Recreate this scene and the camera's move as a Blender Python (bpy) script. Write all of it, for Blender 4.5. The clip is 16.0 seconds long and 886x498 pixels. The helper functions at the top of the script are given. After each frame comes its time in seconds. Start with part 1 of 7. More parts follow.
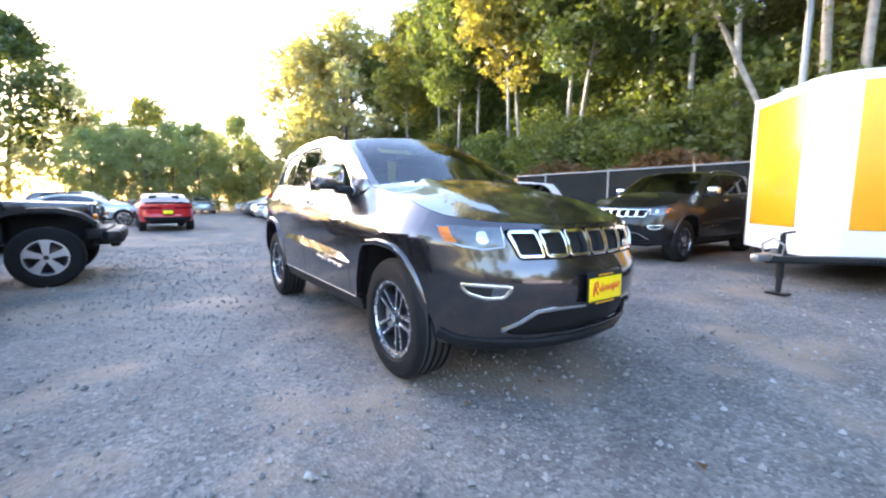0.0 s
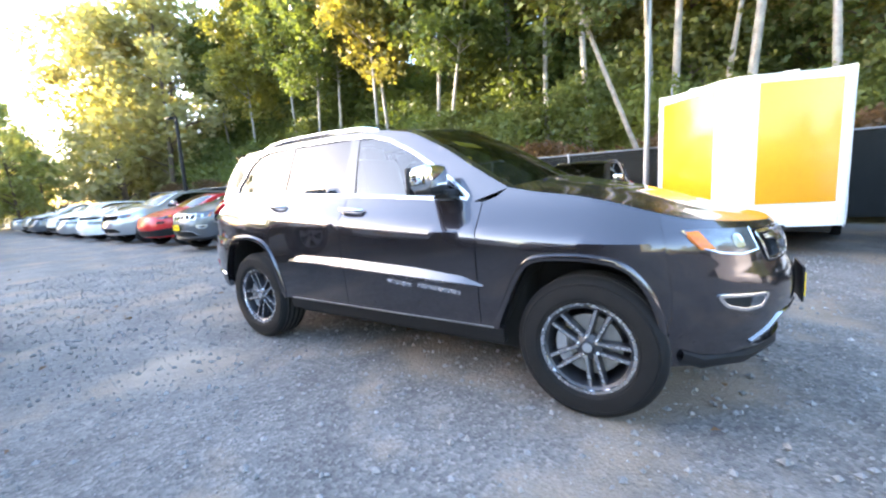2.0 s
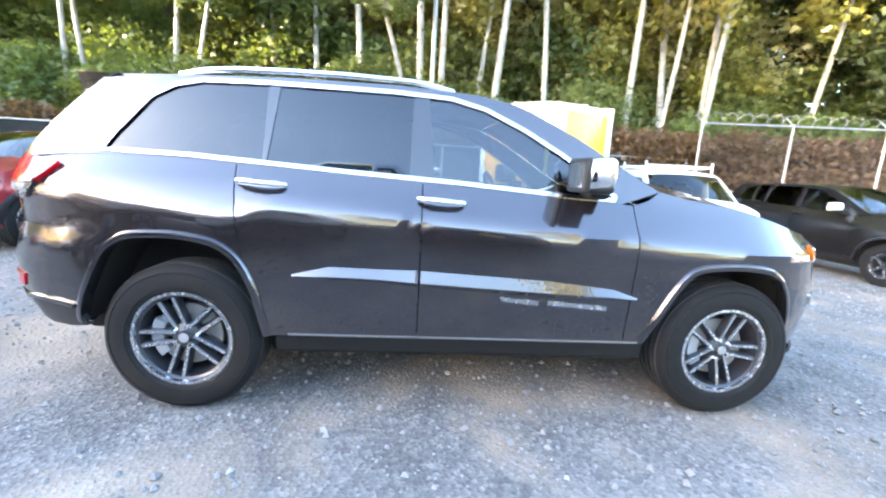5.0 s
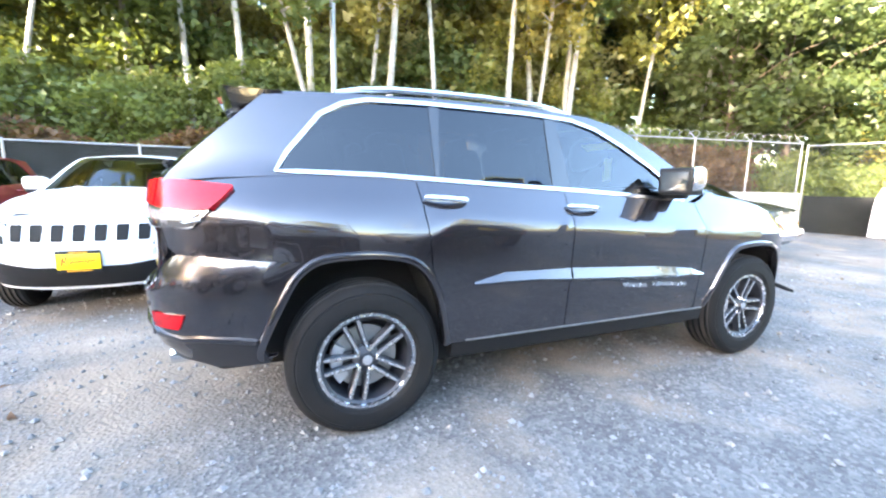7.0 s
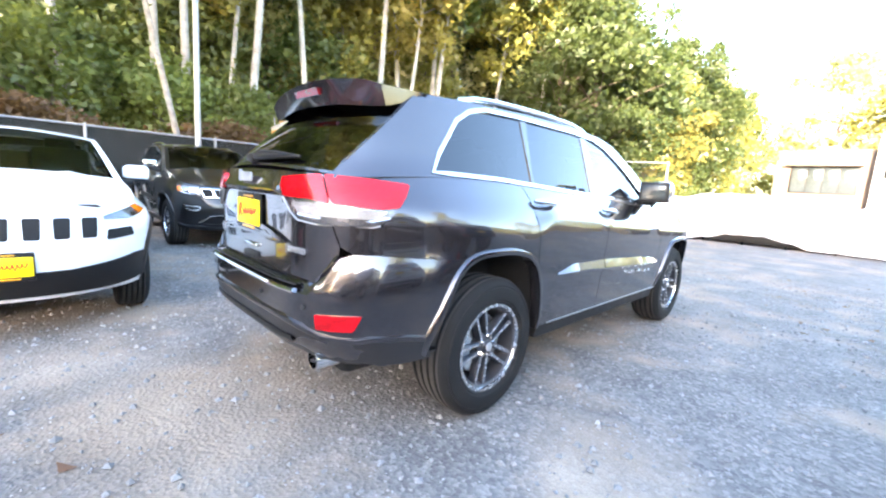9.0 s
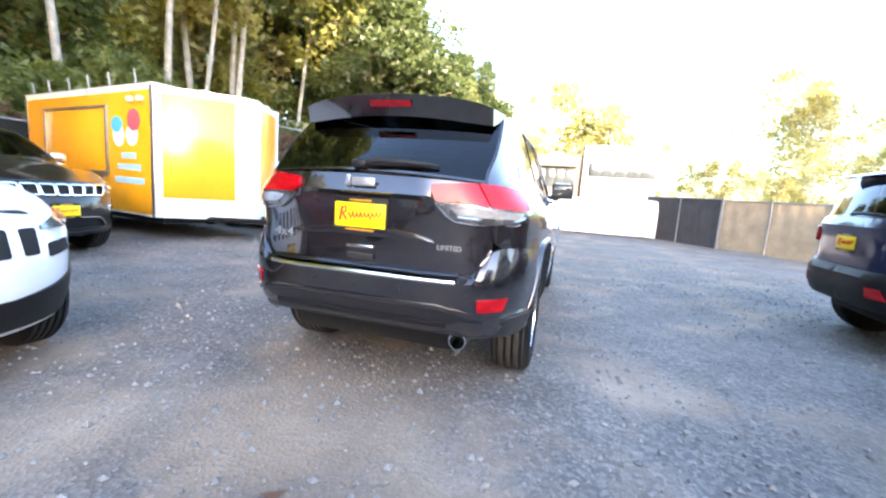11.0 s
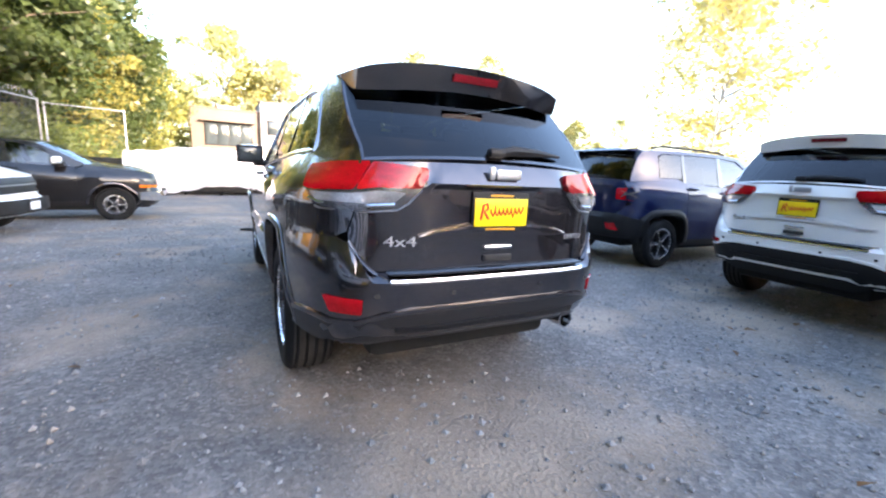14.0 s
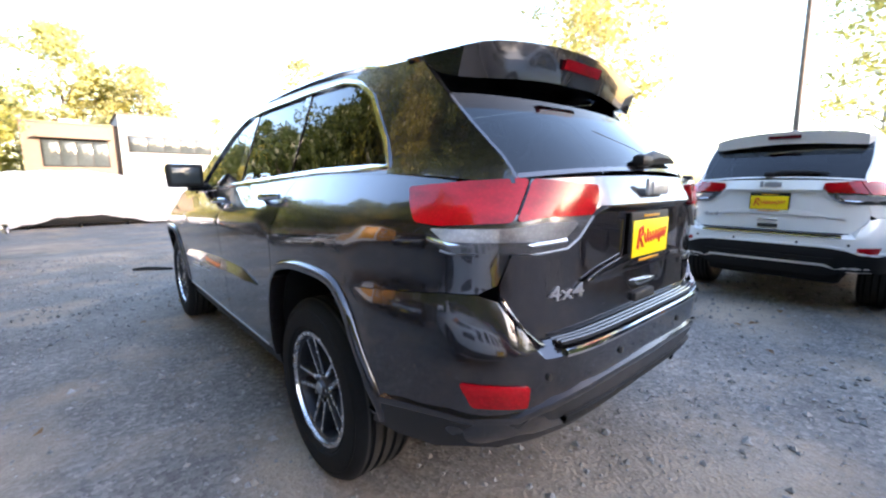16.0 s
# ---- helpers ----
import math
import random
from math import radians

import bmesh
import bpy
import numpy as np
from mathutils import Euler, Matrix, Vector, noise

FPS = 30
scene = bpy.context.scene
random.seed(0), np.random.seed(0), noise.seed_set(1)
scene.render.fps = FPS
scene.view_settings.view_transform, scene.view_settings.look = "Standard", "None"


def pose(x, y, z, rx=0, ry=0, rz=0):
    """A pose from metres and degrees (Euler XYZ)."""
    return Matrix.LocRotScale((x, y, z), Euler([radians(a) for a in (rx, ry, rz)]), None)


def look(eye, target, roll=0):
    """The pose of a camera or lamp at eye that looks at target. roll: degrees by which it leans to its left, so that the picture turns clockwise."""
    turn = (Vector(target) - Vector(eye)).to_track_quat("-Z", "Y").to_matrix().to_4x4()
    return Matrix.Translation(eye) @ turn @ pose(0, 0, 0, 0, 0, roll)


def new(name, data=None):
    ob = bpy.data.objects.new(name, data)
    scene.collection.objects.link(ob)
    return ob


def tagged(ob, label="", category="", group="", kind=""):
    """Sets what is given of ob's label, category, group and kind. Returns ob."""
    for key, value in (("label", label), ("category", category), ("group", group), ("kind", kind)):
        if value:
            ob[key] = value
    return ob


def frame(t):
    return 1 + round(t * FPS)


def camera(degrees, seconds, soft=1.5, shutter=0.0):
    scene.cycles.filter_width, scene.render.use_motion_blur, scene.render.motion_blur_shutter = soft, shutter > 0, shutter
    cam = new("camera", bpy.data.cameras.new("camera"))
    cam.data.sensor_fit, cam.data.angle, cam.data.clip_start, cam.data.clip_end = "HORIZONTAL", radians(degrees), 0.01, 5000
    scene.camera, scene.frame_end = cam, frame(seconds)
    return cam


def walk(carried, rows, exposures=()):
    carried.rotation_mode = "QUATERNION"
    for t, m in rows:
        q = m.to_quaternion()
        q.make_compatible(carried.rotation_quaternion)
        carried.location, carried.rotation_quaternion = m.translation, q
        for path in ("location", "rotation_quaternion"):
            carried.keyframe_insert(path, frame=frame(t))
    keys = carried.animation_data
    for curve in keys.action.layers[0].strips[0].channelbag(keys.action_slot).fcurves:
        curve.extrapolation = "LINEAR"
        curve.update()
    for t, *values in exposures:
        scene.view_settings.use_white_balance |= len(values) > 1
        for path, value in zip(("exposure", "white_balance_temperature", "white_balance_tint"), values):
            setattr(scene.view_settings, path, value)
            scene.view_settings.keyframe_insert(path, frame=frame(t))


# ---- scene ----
cam = camera(94.0, 16.0, soft=2.2, shutter=0.25)
EXPOSURES = [(0, 3.93, 6200, 22), (1.5, 4.05, 6250, 20), (3.5, 4.55, 6300, 16), (7, 4.83, 6350, 16), (8.5, 4.75, 6400, 17), (11, 4.1, 6350, 20), (13.5, 3.8, 6250, 21), (16, 3.7, 6450, 22)]
PATH = [
    (0, (3.768, -2.112, 1.149), (2.143, -0.97, 0.914), 0.0),
    (0.5, (3.401, -2.399, 1.177), (1.927, -1.063, 0.965), -1.7),
    (1, (2.947, -2.693, 1.193), (1.622, -1.209, 0.985), -1.8),
    (1.5, (2.498, -2.912, 1.235), (1.34, -1.301, 0.985), -2.6),
    (2, (2.002, -3.021, 1.256), (0.905, -1.373, 0.974), -3.1),
    (2.5, (1.572, -3.037, 1.268), (0.781, -1.227, 0.956), -1.2),
    (3, (1.163, -2.933, 1.27), (0.582, -1.061, 0.875), 0.0),
    (3.5, (0.741, -2.952, 1.288), (0.364, -1.025, 0.905), -0.4),
    (4, (0.4, -2.926, 1.283), (0.153, -0.981, 0.89), 0.1),
    (4.2, (0.264, -2.934, 1.294), (0.084, -0.98, 0.907), 0.9),
    (6.3, (-1.342, -2.962, 1.281), (-0.747, -1.077, 0.976), 1.6),
    (6.5, (-1.493, -2.898, 1.274), (-0.89, -1.012, 0.991), 0.2),
    (7, (-1.877, -2.829, 1.265), (-1.112, -1.006, 0.958), 1.1),
    (7.5, (-2.255, -2.75, 1.264), (-1.379, -0.99, 0.899), -1.3),
    (8, (-2.544, -2.553, 1.254), (-1.562, -0.859, 0.847), 2.0),
    (8.5, (-2.901, -2.437, 1.249), (-1.624, -0.927, 0.948), 2.2),
    (8.7, (-3.025, -2.378, 1.253), (-1.705, -0.906, 0.949), 2.8),
    (10.8, (-4.28, -1.113, 1.184), (-2.397, -0.47, 0.986), 2.8),
    (11, (-4.408, -1.066, 1.214), (-2.509, -0.5, 0.942), 4.0),
    (11.5, (-4.501, -0.638, 1.199), (-2.551, -0.343, 0.866), 4.2),
    (12, (-4.556, -0.188, 1.217), (-2.574, -0.244, 0.958), 5.0),
    (12.5, (-4.562, 0.21, 1.209), (-2.614, -0.1, 0.881), 4.5),
    (13, (-4.426, 0.618, 1.222), (-2.515, 0.134, 0.884), 5.3),
    (13.5, (-4.298, 0.957, 1.215), (-2.465, 0.252, 0.837), 3.7),
    (14, (-4.049, 1.146, 1.243), (-2.304, 0.241, 0.873), 2.9),
    (14.5, (-3.76, 1.307, 1.233), (-2.125, 0.204, 0.9), -0.2),
    (15, (-3.497, 1.424, 1.26), (-1.859, 0.329, 0.913), -1.2),
    (15.5, (-3.287, 1.476, 1.258), (-1.695, 0.313, 0.924), 0.6),
    (16, (-3.054, 1.582, 1.259), (-1.574, 0.274, 0.943), -0.1),
]
walk(cam, [(t, look(e, g, r)) for t, e, g, r in PATH], EXPOSURES)

# ---- world, sun, exposure ----
world = bpy.data.worlds.new("sky")
scene.world = world
world.use_nodes = True
SUN_ELEVATION, SUN_AZIMUTH = radians(8.0), radians(247)   # azimuth clockwise from +y; low light from behind the car, over the trees at the lane's end
wn = world.node_tree
sky = wn.nodes.new("ShaderNodeTexSky")
sky.sky_type = "NISHITA"
sky.sun_disc = False
sky.sun_elevation = SUN_ELEVATION
sky.sun_rotation = SUN_AZIMUTH
sky.air_density, sky.dust_density, sky.ozone_density = 1.0, 1.6, 1.5
wn.nodes["Background"].inputs["Strength"].default_value = 0.15
wn.links.new(sky.outputs["Color"], wn.nodes["Background"].inputs["Color"])

sun = new("sun", bpy.data.lights.new("sun", "SUN"))
sun.data.energy, sun.data.angle, sun.data.color = 2.3, radians(0.6), (1.0, 0.84, 0.62)
to_sun = Vector((math.sin(SUN_AZIMUTH) * math.cos(SUN_ELEVATION), math.cos(SUN_AZIMUTH) * math.cos(SUN_ELEVATION), math.sin(SUN_ELEVATION)))
sun.matrix_world = look((0, 0, 30), Vector((0, 0, 30)) - to_sun)

# ---- materials ----
def shader(name):
    m = bpy.data.materials.new(name)
    m.use_nodes = True
    return m, m.node_tree, m.node_tree.nodes["Principled BSDF"]


def noise_node(nt, scale, detail=4.0, rough=0.55, coord="Object", stretch=None):
    tc = nt.nodes.new("ShaderNodeTexCoord")
    n = nt.nodes.new("ShaderNodeTexNoise")
    n.inputs["Scale"].default_value, n.inputs["Detail"].default_value, n.inputs["Roughness"].default_value = scale, detail, rough
    if stretch:
        mp = nt.nodes.new("ShaderNodeMapping")
        mp.inputs["Scale"].default_value = stretch
        nt.links.new(tc.outputs[coord], mp.inputs["Vector"])
        nt.links.new(mp.outputs["Vector"], n.inputs["Vector"])
    else:
        nt.links.new(tc.outputs[coord], n.inputs["Vector"])
    return n.outputs["Fac"]


def ramp(nt, fac, stops):
    r = nt.nodes.new("ShaderNodeValToRGB")
    while len(r.color_ramp.elements) < len(stops):
        r.color_ramp.elements.new(0.5)
    for e, (p, c) in zip(r.color_ramp.elements, stops):
        e.position, e.color = p, (*c, 1) if len(c) == 3 else c
    nt.links.new(fac, r.inputs["Fac"])
    return r.outputs["Color"]


def mixed(nt, fac, a, b, mode="MIX"):
    m = nt.nodes.new("ShaderNodeMix")
    m.data_type, m.blend_type = "RGBA", mode
    for sock, v in ((m.inputs[0], fac), (m.inputs[6], a), (m.inputs[7], b)):
        if isinstance(v, (int, float)):
            sock.default_value = v
        elif isinstance(v, tuple):
            sock.default_value = (*v, 1)
        else:
            nt.links.new(v, sock)
    return m.outputs[2]


def bumped(nt, bsdf, height, strength, distance):
    b = nt.nodes.new("ShaderNodeBump")
    b.inputs["Strength"].default_value, b.inputs["Distance"].default_value = strength, distance
    nt.links.new(height, b.inputs["Height"])
    nt.links.new(b.outputs["Normal"], bsdf.inputs["Normal"])


def simple(name, color, rough=0.5, metal=0.0, var=0.25, scale=6.0, coat=0.0, bump=0.0, bscale=200.0, rvar=0.1, spec=0.5):
    """Plain painted, moulded or metal surface with blotches at two scales and worn gloss."""
    m, nt, b = shader(name)
    lo, hi = tuple(c * (1 - var) for c in color), tuple(min(1, c * (1 + var)) for c in color)
    n1, n2 = noise_node(nt, scale), noise_node(nt, scale * 9, 6)
    c = ramp(nt, n1, [(0.3, lo), (0.7, hi)])
    c = mixed(nt, 0.35, c, ramp(nt, n2, [(0.3, lo), (0.7, hi)]))
    nt.links.new(c, b.inputs["Base Color"])
    r = nt.nodes.new("ShaderNodeMapRange")
    r.inputs["To Min"].default_value, r.inputs["To Max"].default_value = max(0.02, rough - rvar), min(1, rough + rvar)
    nt.links.new(n1, r.inputs["Value"])
    nt.links.new(r.outputs["Result"], b.inputs["Roughness"])
    b.inputs["Metallic"].default_value = metal
    b.inputs["Specular IOR Level"].default_value = spec
    if coat:
        b.inputs["Coat Weight"].default_value, b.inputs["Coat Roughness"].default_value = coat, 0.02
    if bump:
        bumped(nt, b, noise_node(nt, bscale, 3), bump, 0.002)
    return m


def car_paint(name, color, metal=0.5, dust=0.06, ior=1.5):
    """Flaked paint under clear coat, with a faint film of dust."""
    m, nt, b = shader(name)
    flake = noise_node(nt, 900, 2)
    film = noise_node(nt, 3.0, 5)
    c = mixed(nt, flake, tuple(v * 0.8 for v in color), tuple(min(1, v * 1.25) for v in color))
    f = nt.nodes.new("ShaderNodeMapRange")
    f.inputs["From Min"].default_value, f.inputs["From Max"].default_value = 0.45, 0.8
    f.inputs["To Max"].default_value = dust
    nt.links.new(film, f.inputs["Value"])
    c = mixed(nt, f.outputs["Result"], c, (0.33, 0.31, 0.28))
    nt.links.new(c, b.inputs["Base Color"])
    b.inputs["Metallic"].default_value, b.inputs["Roughness"].default_value = metal, 0.21 if metal > 0.8 else 0.3
    b.inputs["Coat Weight"].default_value, b.inputs["Coat Roughness"].default_value = 1.0, 0.01
    b.inputs["Coat IOR"].default_value = ior
    b.inputs["Specular IOR Level"].default_value = 0.2
    return m


def glass(name, color, ior=1.6):
    """Thin tinted pane: mirror-like surface, coloured see-through."""
    m, nt, b = shader(name)
    nt.nodes.remove(b)
    out = nt.nodes["Material Output"]
    tr, gl = nt.nodes.new("ShaderNodeBsdfTransparent"), nt.nodes.new("ShaderNodeBsdfGlossy")
    tr.inputs["Color"].default_value = (*color, 1)
    gl.inputs["Roughness"].default_value = 0.01
    gl.inputs["Color"].default_value = (0.95, 0.97, 1.0, 1)
    fr = nt.nodes.new("ShaderNodeFresnel")
    fr.inputs["IOR"].default_value = ior
    smear = noise_node(nt, 2.5, 4)
    ad = nt.nodes.new("ShaderNodeMath")
    ad.operation = "MULTIPLY_ADD"
    nt.links.new(smear, ad.inputs[0])
    ad.inputs[1].default_value = 0.008
    nt.links.new(fr.outputs["Fac"], ad.inputs[2])
    mx = nt.nodes.new("ShaderNodeMixShader")
    nt.links.new(ad.outputs[0], mx.inputs["Fac"])
    nt.links.new(tr.outputs[0], mx.inputs[1])
    nt.links.new(gl.outputs[0], mx.inputs[2])
    nt.links.new(mx.outputs[0], out.inputs["Surface"])
    return m


def lens(name, color, rough=0.08, metal=0.0):
    """Moulded lamp lens with a ribbed reflector look below a glossy face."""
    m, nt, b = shader(name)
    n = noise_node(nt, 9, 2, stretch=(0.3, 1.0, 2.2))
    cells = nt.nodes.new("ShaderNodeTexVoronoi")
    cells.inputs["Scale"].default_value = 95
    tc = nt.nodes.new("ShaderNodeTexCoord")
    nt.links.new(tc.outputs["Object"], cells.inputs["Vector"])
    c = ramp(nt, n, [(0.35, tuple(v * 0.5 for v in color)), (0.62, color)])
    c = mixed(nt, 0.3, c, ramp(nt, cells.outputs["Distance"], [(0.1, color), (0.6, tuple(v * 0.45 for v in color))]))
    nt.links.new(c, b.inputs["Base Color"])
    b.inputs["Roughness"].default_value = rough + 0.1
    b.inputs["Metallic"].default_value = metal
    b.inputs["Coat Weight"].default_value, b.inputs["Coat Roughness"].default_value = 0.6, 0.02
    b.inputs["Specular IOR Level"].default_value = 0.2
    return m


def leaf_mat(name, dark, light):
    """Leaves: each leaf its own shade, letting some light through."""
    m, nt, b = shader(name)
    nt.nodes.remove(b)
    out = nt.nodes["Material Output"]
    g = nt.nodes.new("ShaderNodeNewGeometry")
    o = nt.nodes.new("ShaderNodeObjectInfo")
    c = mixed(nt, g.outputs["Random Per Island"], dark, light)
    big = noise_node(nt, 0.35, 3)
    c = mixed(nt, big, c, tuple(0.5 * (a + b2) * 1.15 for a, b2 in zip(dark, light)))
    hsv = nt.nodes.new("ShaderNodeHueSaturation")
    mr = nt.nodes.new("ShaderNodeMapRange")
    mr.inputs["To Min"].default_value, mr.inputs["To Max"].default_value = 0.485, 0.515
    nt.links.new(o.outputs["Random"], mr.inputs["Value"])
    nt.links.new(mr.outputs["Result"], hsv.inputs["Hue"])
    nt.links.new(c, hsv.inputs["Color"])
    d, t, s = nt.nodes.new("ShaderNodeBsdfDiffuse"), nt.nodes.new("ShaderNodeBsdfTranslucent"), nt.nodes.new("ShaderNodeBsdfGlossy")
    nt.links.new(hsv.outputs["Color"], d.inputs["Color"])
    br = mixed(nt, 1.0, hsv.outputs["Color"], (1.0, 0.95, 0.35), "MULTIPLY")
    nt.links.new(br, t.inputs["Color"])
    s.inputs["Roughness"].default_value = 0.45
    m1, m2 = nt.nodes.new("ShaderNodeMixShader"), nt.nodes.new("ShaderNodeMixShader")
    m1.inputs["Fac"].default_value, m2.inputs["Fac"].default_value = 0.58, 0.03
    nt.links.new(d.outputs[0], m1.inputs[1])
    nt.links.new(t.outputs[0], m1.inputs[2])
    nt.links.new(m1.outputs[0], m2.inputs[1])
    nt.links.new(s.outputs[0], m2.inputs[2])
    nt.links.new(m2.outputs[0], out.inputs["Surface"])
    return m


def ground_mat():
    """Crushed grey rock over trodden dirt in the yard, painted sun patches, leaf litter on the bank."""
    m, nt, b = shader("gravel_and_bank")
    tc = nt.nodes.new("ShaderNodeTexCoord")
    vor = []
    for sc in (48, 17):
        v = nt.nodes.new("ShaderNodeTexVoronoi")
        v.inputs["Scale"].default_value = sc
        nt.links.new(tc.outputs["Object"], v.inputs["Vector"])
        vor.append(v)
    bw = nt.nodes.new("ShaderNodeRGBToBW")
    nt.links.new(vor[0].outputs["Color"], bw.inputs["Color"])
    stone = ramp(nt, bw.outputs["Val"], [(0.18, (0.095, 0.094, 0.094)), (0.5, (0.175, 0.174, 0.172)), (0.72, (0.24, 0.237, 0.23)), (0.92, (0.36, 0.352, 0.34))])
    fine = noise_node(nt, 160, 5, 0.7)
    stone = mixed(nt, 0.35, stone, ramp(nt, fine, [(0.3, (0.11, 0.11, 0.112)), (0.7, (0.33, 0.325, 0.32))]))
    patch = noise_node(nt, 0.8, 5, 0.6)
    dirt = ramp(nt, fine, [(0.3, (0.2, 0.162, 0.125)), (0.7, (0.42, 0.35, 0.28))])
    pf = nt.nodes.new("ShaderNodeMapRange")
    pf.inputs["From Min"].default_value, pf.inputs["From Max"].default_value = 0.5, 0.62
    pf.inputs["To Max"].default_value = 0.85
    nt.links.new(patch, pf.inputs["Value"])
    c = mixed(nt, pf.outputs["Result"], stone, dirt)
    # bare dirt at set places, and sun patches painted into the ground colour
    tc2 = nt.nodes.new("ShaderNodeVectorMath")
    tc2.operation = "MULTIPLY_ADD"
    wob = nt.nodes.new("ShaderNodeTexNoise")
    wob.inputs["Scale"].default_value, wob.inputs["Detail"].default_value = 1.6, 5.0
    nt.links.new(tc.outputs["Object"], wob.inputs["Vector"])
    nt.links.new(wob.outputs["Color"], tc2.inputs[0])
    tc2.inputs[1].default_value = (1.1, 1.1, 0.0)
    nt.links.new(tc.outputs["Object"], tc2.inputs[2])
    for px, py, pr in ((-2.6, 0.05, 0.95), (-3.2, 1.2, 0.75), (-0.5, 2.15, 0.5), (-2.1, -3.1, 0.75), (-1.3, -3.9, 0.5), (-1.4, -1.6, 0.5), (8.0, 1.3, 1.6), (11.5, 2.6, 1.8), (-4.4, -0.3, 0.6)):
        dist = nt.nodes.new("ShaderNodeVectorMath")
        dist.operation = "DISTANCE"
        nt.links.new(tc2.outputs[0], dist.inputs[0])
        dist.inputs[1].default_value = (px + 0.55, py + 0.55, 0)
        mr = nt.nodes.new("ShaderNodeMapRange")
        mr.inputs["From Min"].default_value, mr.inputs["From Max"].default_value = pr, pr * 0.35
        mr.inputs["To Max"].default_value = 0.7
        nt.links.new(dist.outputs["Value"], mr.inputs["Value"])
        c = mixed(nt, mr.outputs["Result"], c, ramp(nt, fine, [(0.3, (0.26, 0.215, 0.17)), (0.7, (0.5, 0.42, 0.335))]))
    tone = noise_node(nt, 1.7, 4, 0.6)
    c = mixed(nt, 1.0, c, ramp(nt, tone, [(0.3, (0.6, 0.6, 0.61)), (0.7, (1.0, 1.0, 1.0))]), "MULTIPLY")
    sep = nt.nodes.new("ShaderNodeSeparateXYZ")
    nt.links.new(tc.outputs["Object"], sep.inputs[0])
    edge = nt.nodes.new("ShaderNodeMapRange")
    edge.inputs["From Min"].default_value, edge.inputs["From Max"].default_value = 10.9, 12.0
    nt.links.new(sep.outputs["Y"], edge.inputs["Value"])
    litter = ramp(nt, noise_node(nt, 5, 6, 0.7), [(0.3, (0.04, 0.05, 0.018)), (0.55, (0.09, 0.08, 0.035)), (0.75, (0.17, 0.12, 0.065))])
    c = mixed(nt, 1.0, c, (0.96, 0.915, 0.865), "MULTIPLY")
    c = mixed(nt, edge.outputs["Result"], c, litter)
    nt.links.new(c, b.inputs["Base Color"])
    b.inputs["Roughness"].default_value = 0.85
    b.inputs["Specular IOR Level"].default_value = 0.3
    h = nt.nodes.new("ShaderNodeMath")
    h.operation = "MULTIPLY_ADD"
    nt.links.new(vor[1].outputs["Distance"], h.inputs[0])
    h.inputs[1].default_value = 0.3
    nt.links.new(vor[0].outputs["Distance"], h.inputs[2])
    bumped(nt, b, h.outputs[0], 0.55, 0.012)
    return m


M = {}
M["ground"] = ground_mat()
M["grey_paint"] = car_paint("granite_grey_metallic_paint", (0.056, 0.051, 0.058), 0.85, 0.035, 1.7)
M["black_paint"] = car_paint("black_car_paint", (0.006, 0.006, 0.007), 0.0, 0.02)
M["slate_paint"] = car_paint("slate_grey_car_paint", (0.09, 0.1, 0.115), 0.5)
M["white_paint"] = car_paint("white_car_paint", (0.8, 0.81, 0.82), 0.0, 0.1)
M["pearl_paint"] = car_paint("pearl_white_car_paint", (0.8, 0.8, 0.78), 0.05, 0.08)
M["red_paint"] = car_paint("red_car_paint", (0.5, 0.012, 0.015), 0.1)
M["maroon_paint"] = car_paint("dark_red_car_paint", (0.2, 0.012, 0.02), 0.3)
M["blue_paint"] = car_paint("dark_blue_car_paint", (0.004, 0.01, 0.05), 0.2)
M["navy_paint"] = car_paint("blackish_blue_car_paint", (0.008, 0.009, 0.014), 0.1, 0.03)
M["silver_paint"] = car_paint("silver_car_paint", (0.42, 0.44, 0.46), 0.7)
M["van_paint"] = simple("dull_white_van_paint", (0.72, 0.72, 0.7), 0.35, 0, 0.06, 2.0, coat=0.5)
M["plastic"] = simple("black_moulded_plastic", (0.011, 0.011, 0.012), 0.5, 0, 0.2, 10, bump=0.2, spec=0.25)
M["flare"] = simple("satin_dark_grey_trim", (0.05, 0.052, 0.058), 0.42, 0.1, 0.12, 8, coat=0.15)
M["black"] = simple("unlit_black_cavity", (0.006, 0.006, 0.006), 0.9, 0, 0.3)
M["rubber"] = simple("tyre_rubber", (0.0095, 0.0095, 0.01), 0.75, 0, 0.35, 14, bump=0.35, bscale=120, spec=0.2)
M["tread"] = simple("dusty_tyre_tread", (0.04, 0.038, 0.036), 0.9, 0, 0.3, 10, bump=0.4, bscale=90, spec=0.2)
M["satin_black"] = simple("satin_black_bumper", (0.011, 0.011, 0.013), 0.42, 0, 0.15, 8, coat=0.15)
M["seal"] = simple("rubber_seal", (0.012, 0.012, 0.012), 0.6, 0, 0.2)
M["chrome"] = simple("chrome", (0.82, 0.83, 0.85), 0.08, 1.0, 0.04, 5, rvar=0.04)
M["alloy"] = simple("machined_alloy", (0.66, 0.67, 0.7), 0.26, 1.0, 0.08, 30)
M["alloy_dark"] = simple("dark_painted_alloy", (0.05, 0.052, 0.06), 0.4, 0.6, 0.12, 30)
M["silver_wheel"] = simple("silver_painted_wheel", (0.45, 0.46, 0.48), 0.35, 0.7, 0.1, 20)
M["steel"] = simple("brushed_steel", (0.32, 0.32, 0.32), 0.45, 0.9, 0.15, 20)
M["wire"] = simple("weathered_fence_wire", (0.1, 0.105, 0.11), 0.6, 0.4, 0.2, 12)
